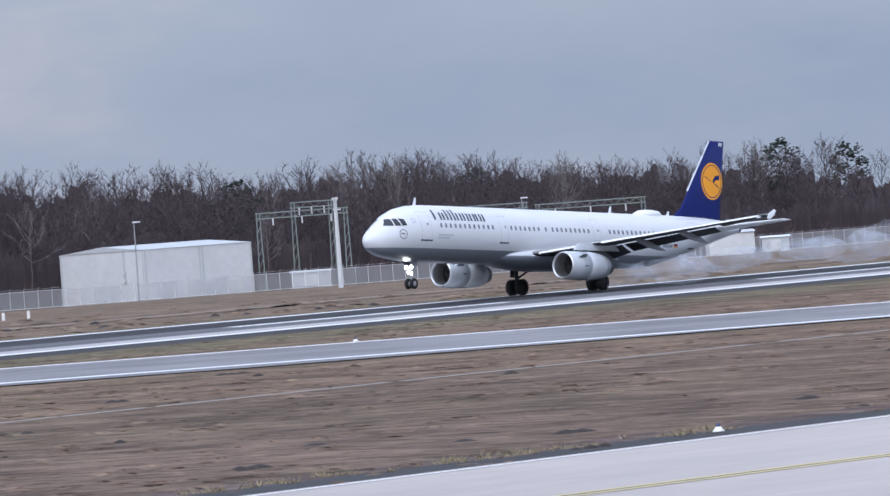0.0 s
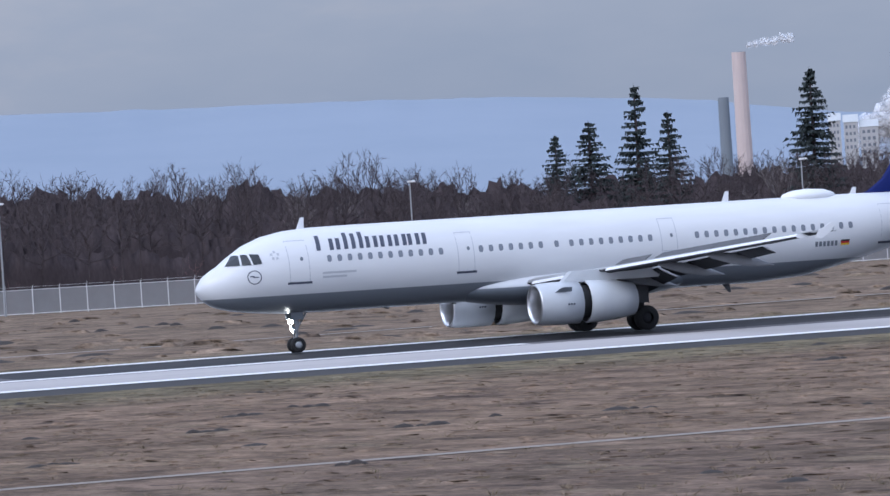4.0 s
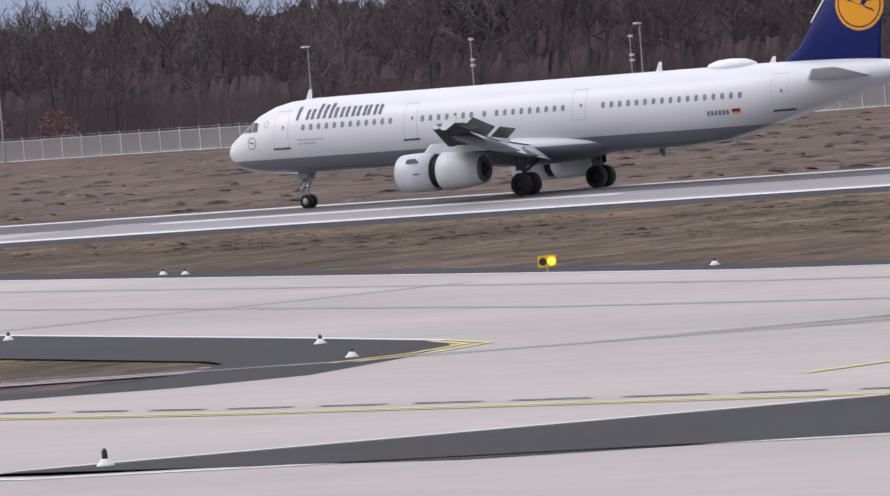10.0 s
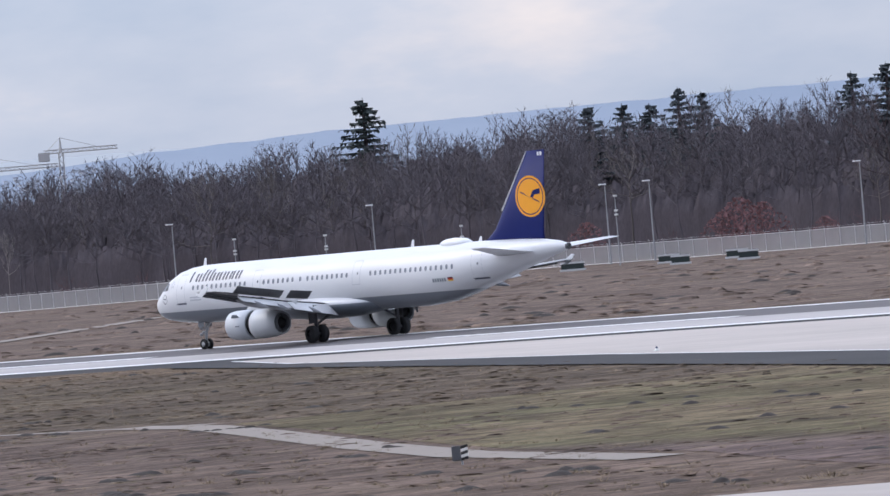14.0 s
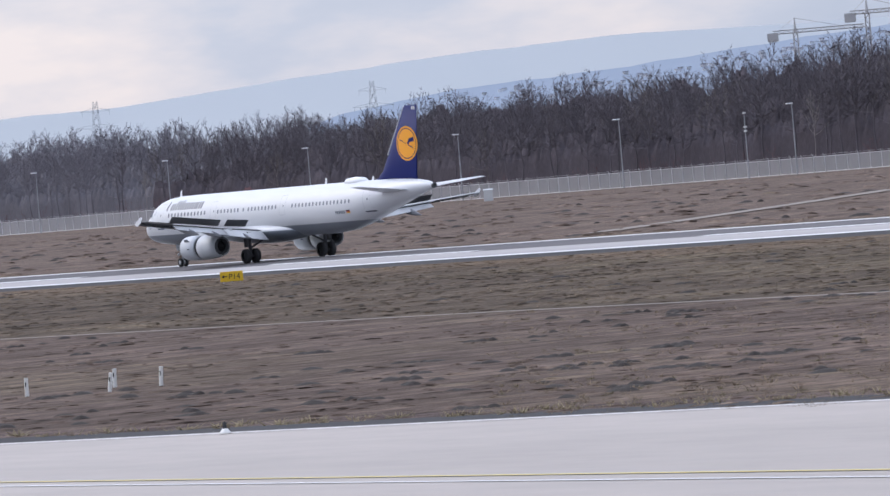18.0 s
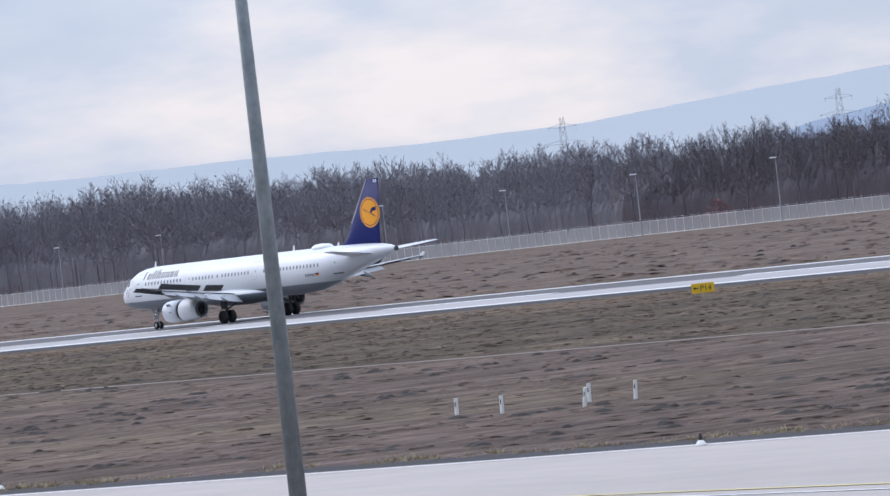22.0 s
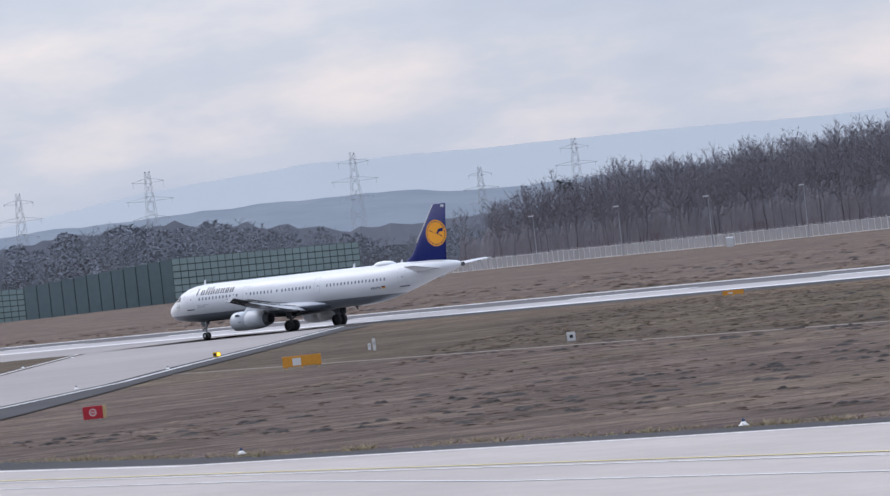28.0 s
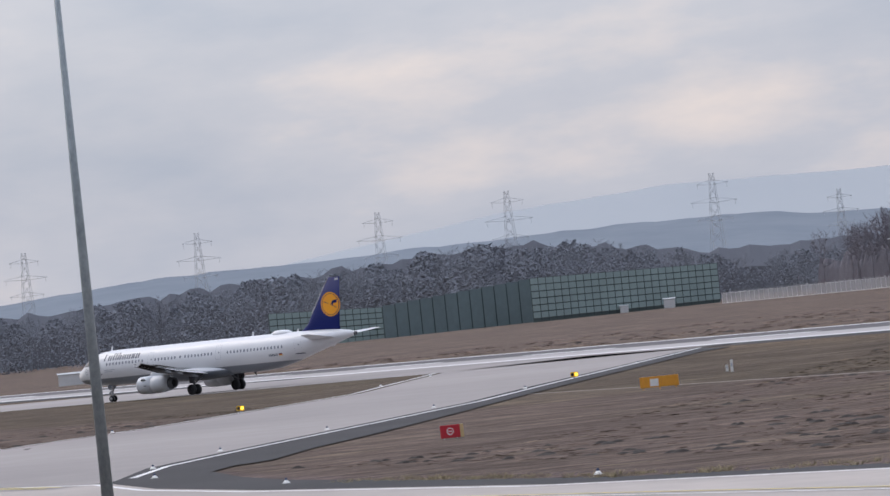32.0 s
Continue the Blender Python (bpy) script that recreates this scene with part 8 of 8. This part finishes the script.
M["tyre_smoke"] = smoke_material()
tyre_smoke = empty("tyre_smoke", Matrix.Translation((382, RWY_Y - 4, 0)), "thin bluish-white tyre smoke drifting over the runway", "smoke")
rnd = random.Random(31)
for k in range(9):
    bm = bmesh.new()
    bmesh.ops.create_icosphere(bm, subdivisions=3, radius=1.0)
    ln, ht = rnd.uniform(3.5, 6.5), rnd.uniform(0.7, 1.25)
    for v in bm.verts:
        j = 1 + 0.35 * noise.noise(v.co * 2.2 + Vector((k * 7, 0, 0)))
        v.co = Vector((v.co.x * ln * j, v.co.y * 1.1 * j, v.co.z * ht * j))
    puff = part("smoke_puff", bm, "tyre_smoke", tyre_smoke, smooth=True, pose_m=Matrix.Translation((4.2 * k - 2, rnd.uniform(-1.5, 1.5), 0.9 + 0.12 * k + rnd.uniform(-0.2, 0.3))))
# ---- what moves ----
def motions():
    rows = (  # seconds, main gear's place along and across the runway, turn to the left, nose up
        (0.0, 377.66, 298.76, 0.00, 4.17),
        (0.5, 345.83, 298.76, 0.00, 3.46),
        (1.0, 314.13, 298.76, 0.00, 3.26),
        (1.5, 282.46, 298.76, 0.00, 2.91),
        (2.0, 250.92, 298.76, 0.00, 2.57),
        (2.5, 219.67, 298.76, 0.00, 1.78),
        (3.0, 188.72, 298.76, 0.00, 1.36),
        (3.5, 158.28, 298.76, 0.00, 0.61),
        (4.0, 128.67, 298.76, 0.00, 0.17),
        (4.5, 99.86, 298.76, 0.00, 0.01),
        (5.0, 71.52, 298.76, 0.00, -0.01),
        (5.5, 43.32, 298.76, 0.00, 0.00),
        (6.0, 15.21, 298.76, 0.00, 0.00),
        (6.5, -12.24, 298.76, 0.00, 0.00),
        (7.0, -39.27, 298.76, 0.00, 0.00),
        (7.5, -65.69, 298.76, 0.00, 0.00),
        (8.0, -91.61, 298.76, 0.00, 0.00),
        (8.5, -117.09, 298.76, 0.00, 0.00),
        (9.0, -141.86, 298.76, 0.00, 0.00),
        (9.5, -165.98, 298.76, 0.00, 0.00),
        (10.0, -189.40, 298.76, 0.00, 0.00),
        (10.5, -211.95, 298.76, 0.00, 0.00),
        (11.0, -233.80, 298.76, 0.00, 0.00),
        (11.5, -254.72, 298.76, 0.00, 0.00),
        (12.0, -274.91, 298.76, 0.00, 0.00),
        (12.5, -294.30, 298.76, 0.00, 0.00),
        (13.0, -313.02, 298.76, 0.00, 0.00),
        (13.5, -330.93, 298.76, 0.00, 0.00),
        (14.0, -348.31, 298.76, 0.00, 0.00),
        (14.5, -364.88, 298.76, 0.00, 0.00),
        (15.0, -380.77, 298.76, 0.00, 0.00),
        (15.5, -395.91, 298.76, 0.00, 0.00),
        (16.0, -410.46, 298.76, 0.00, 0.00),
        (16.5, -424.41, 298.76, 0.00, 0.00),
        (17.0, -437.65, 298.76, 0.00, 0.00),
        (17.5, -450.07, 298.76, 0.00, 0.00),
        (18.0, -461.67, 298.76, 0.00, 0.00),
        (18.5, -472.89, 298.76, 0.00, 0.00),
        (19.0, -484.02, 298.76, 0.00, 0.00),
        (19.5, -494.92, 298.76, 0.00, 0.00),
        (20.0, -505.60, 298.67, 2.10, 0.00),
        (20.5, -516.06, 298.34, 3.57, 0.00),
        (21.0, -526.32, 298.01, 5.08, 0.00),
        (21.5, -536.38, 297.23, 6.22, 0.00),
        (22.0, -546.25, 296.44, 7.42, 0.00),
        (22.5, -555.94, 295.00, 8.66, 0.00),
        (23.0, -565.46, 293.73, 9.96, 0.00),
        (23.5, -574.82, 292.05, 11.21, 0.00),
        (24.0, -584.02, 290.26, 12.57, 0.00),
        (24.5, -593.07, 288.24, 13.56, 0.00),
        (25.0, -602.39, 286.27, 14.72, 0.00),
        (25.5, -611.94, 284.33, 16.05, 0.00),
        (26.0, -621.63, 282.31, 17.56, 0.00),
        (26.5, -631.33, 280.10, 19.23, 0.00),
        (27.0, -641.03, 277.68, 21.08, 0.00),
        (27.5, -650.54, 274.94, 22.55, 0.00),
        (28.0, -659.85, 272.01, 24.02, 0.00),
        (28.5, -668.98, 268.70, 25.03, 0.00),
        (29.0, -677.90, 265.23, 26.09, 0.00),
        (29.5, -686.60, 261.48, 26.88, 0.00),
        (30.0, -695.06, 257.50, 27.50, 0.00),
        (30.5, -703.27, 253.37, 28.07, 0.00),
        (31.0, -711.18, 249.21, 28.72, 0.00),
        (31.5, -718.77, 245.10, 28.74, 0.00),
        (32.0, -726.01, 240.97, 28.71, 0.00),    )
    walk(airliner, [(t, pose(x, y, crown(y) if y > 277 else PAVE + 0.03, 0, nose_up, turn)) for t, x, y, turn, nose_up in rows])
    for sleeve, at in moving_parts["sleeve"]:
        walk(sleeve, [(t, Matrix.Translation(at + Vector((d, 0, 0)))) for t, d in ((0, 0), (2.4, 0.02), (3.2, 0.3), (4.2, 0.48), (16, 0.48), (24.0, 0.46), (26.0, 0.2), (27.2, 0.03), (28, 0), (32, 0))])
    for spoiler, at, axis in moving_parts["spoiler"]:
        walk(spoiler, [(t, Matrix.Translation(at) @ Matrix.Rotation(radians(-a), 4, axis)) for t, a in ((0, 0), (3.0, 0), (4.4, 40), (25.0, 42), (26.5, 3), (27, 0), (32, 0))])
    for wing, side in moving_parts["wing"]:  # the wings bend up until the weight is on the wheels
        root = Vector((0, side * 1.6, 2.6))
        walk(wing, [(t, Matrix.Translation(root) @ Matrix.Rotation(radians(a * side), 4, "X") @ Matrix.Translation(-root)) for t, a in ((0, 2.6), (2.2, 2.4), (3.2, 1.6), (4.6, 0.0), (32, 0))])
    for flap, at, axis in moving_parts["flap"]:
        walk(flap, [(t, Matrix.Translation(at) @ Matrix.Rotation(radians(a), 4, axis)) for t, a in ((0, 30), (24.5, 30), (27, 24), (32, 12))])
    for aileron, at, axis in moving_parts["aileron"]:
        walk(aileron, [(t, Matrix.Translation(at) @ Matrix.Rotation(radians(a), 4, axis)) for t, a in ((0, 5), (3.0, 5), (4.4, -10), (25.0, -10), (26.5, 4), (32, 4))])
    walk(tyre_smoke, [(t, Matrix.Translation((x, RWY_Y - 4, z))) for t, x, z in ((0, 382, 0), (0.6, 374, 0.3), (1.4, 368, 0.8), (3, 362, 1.5), (32, 340, 3.0))])


motions()
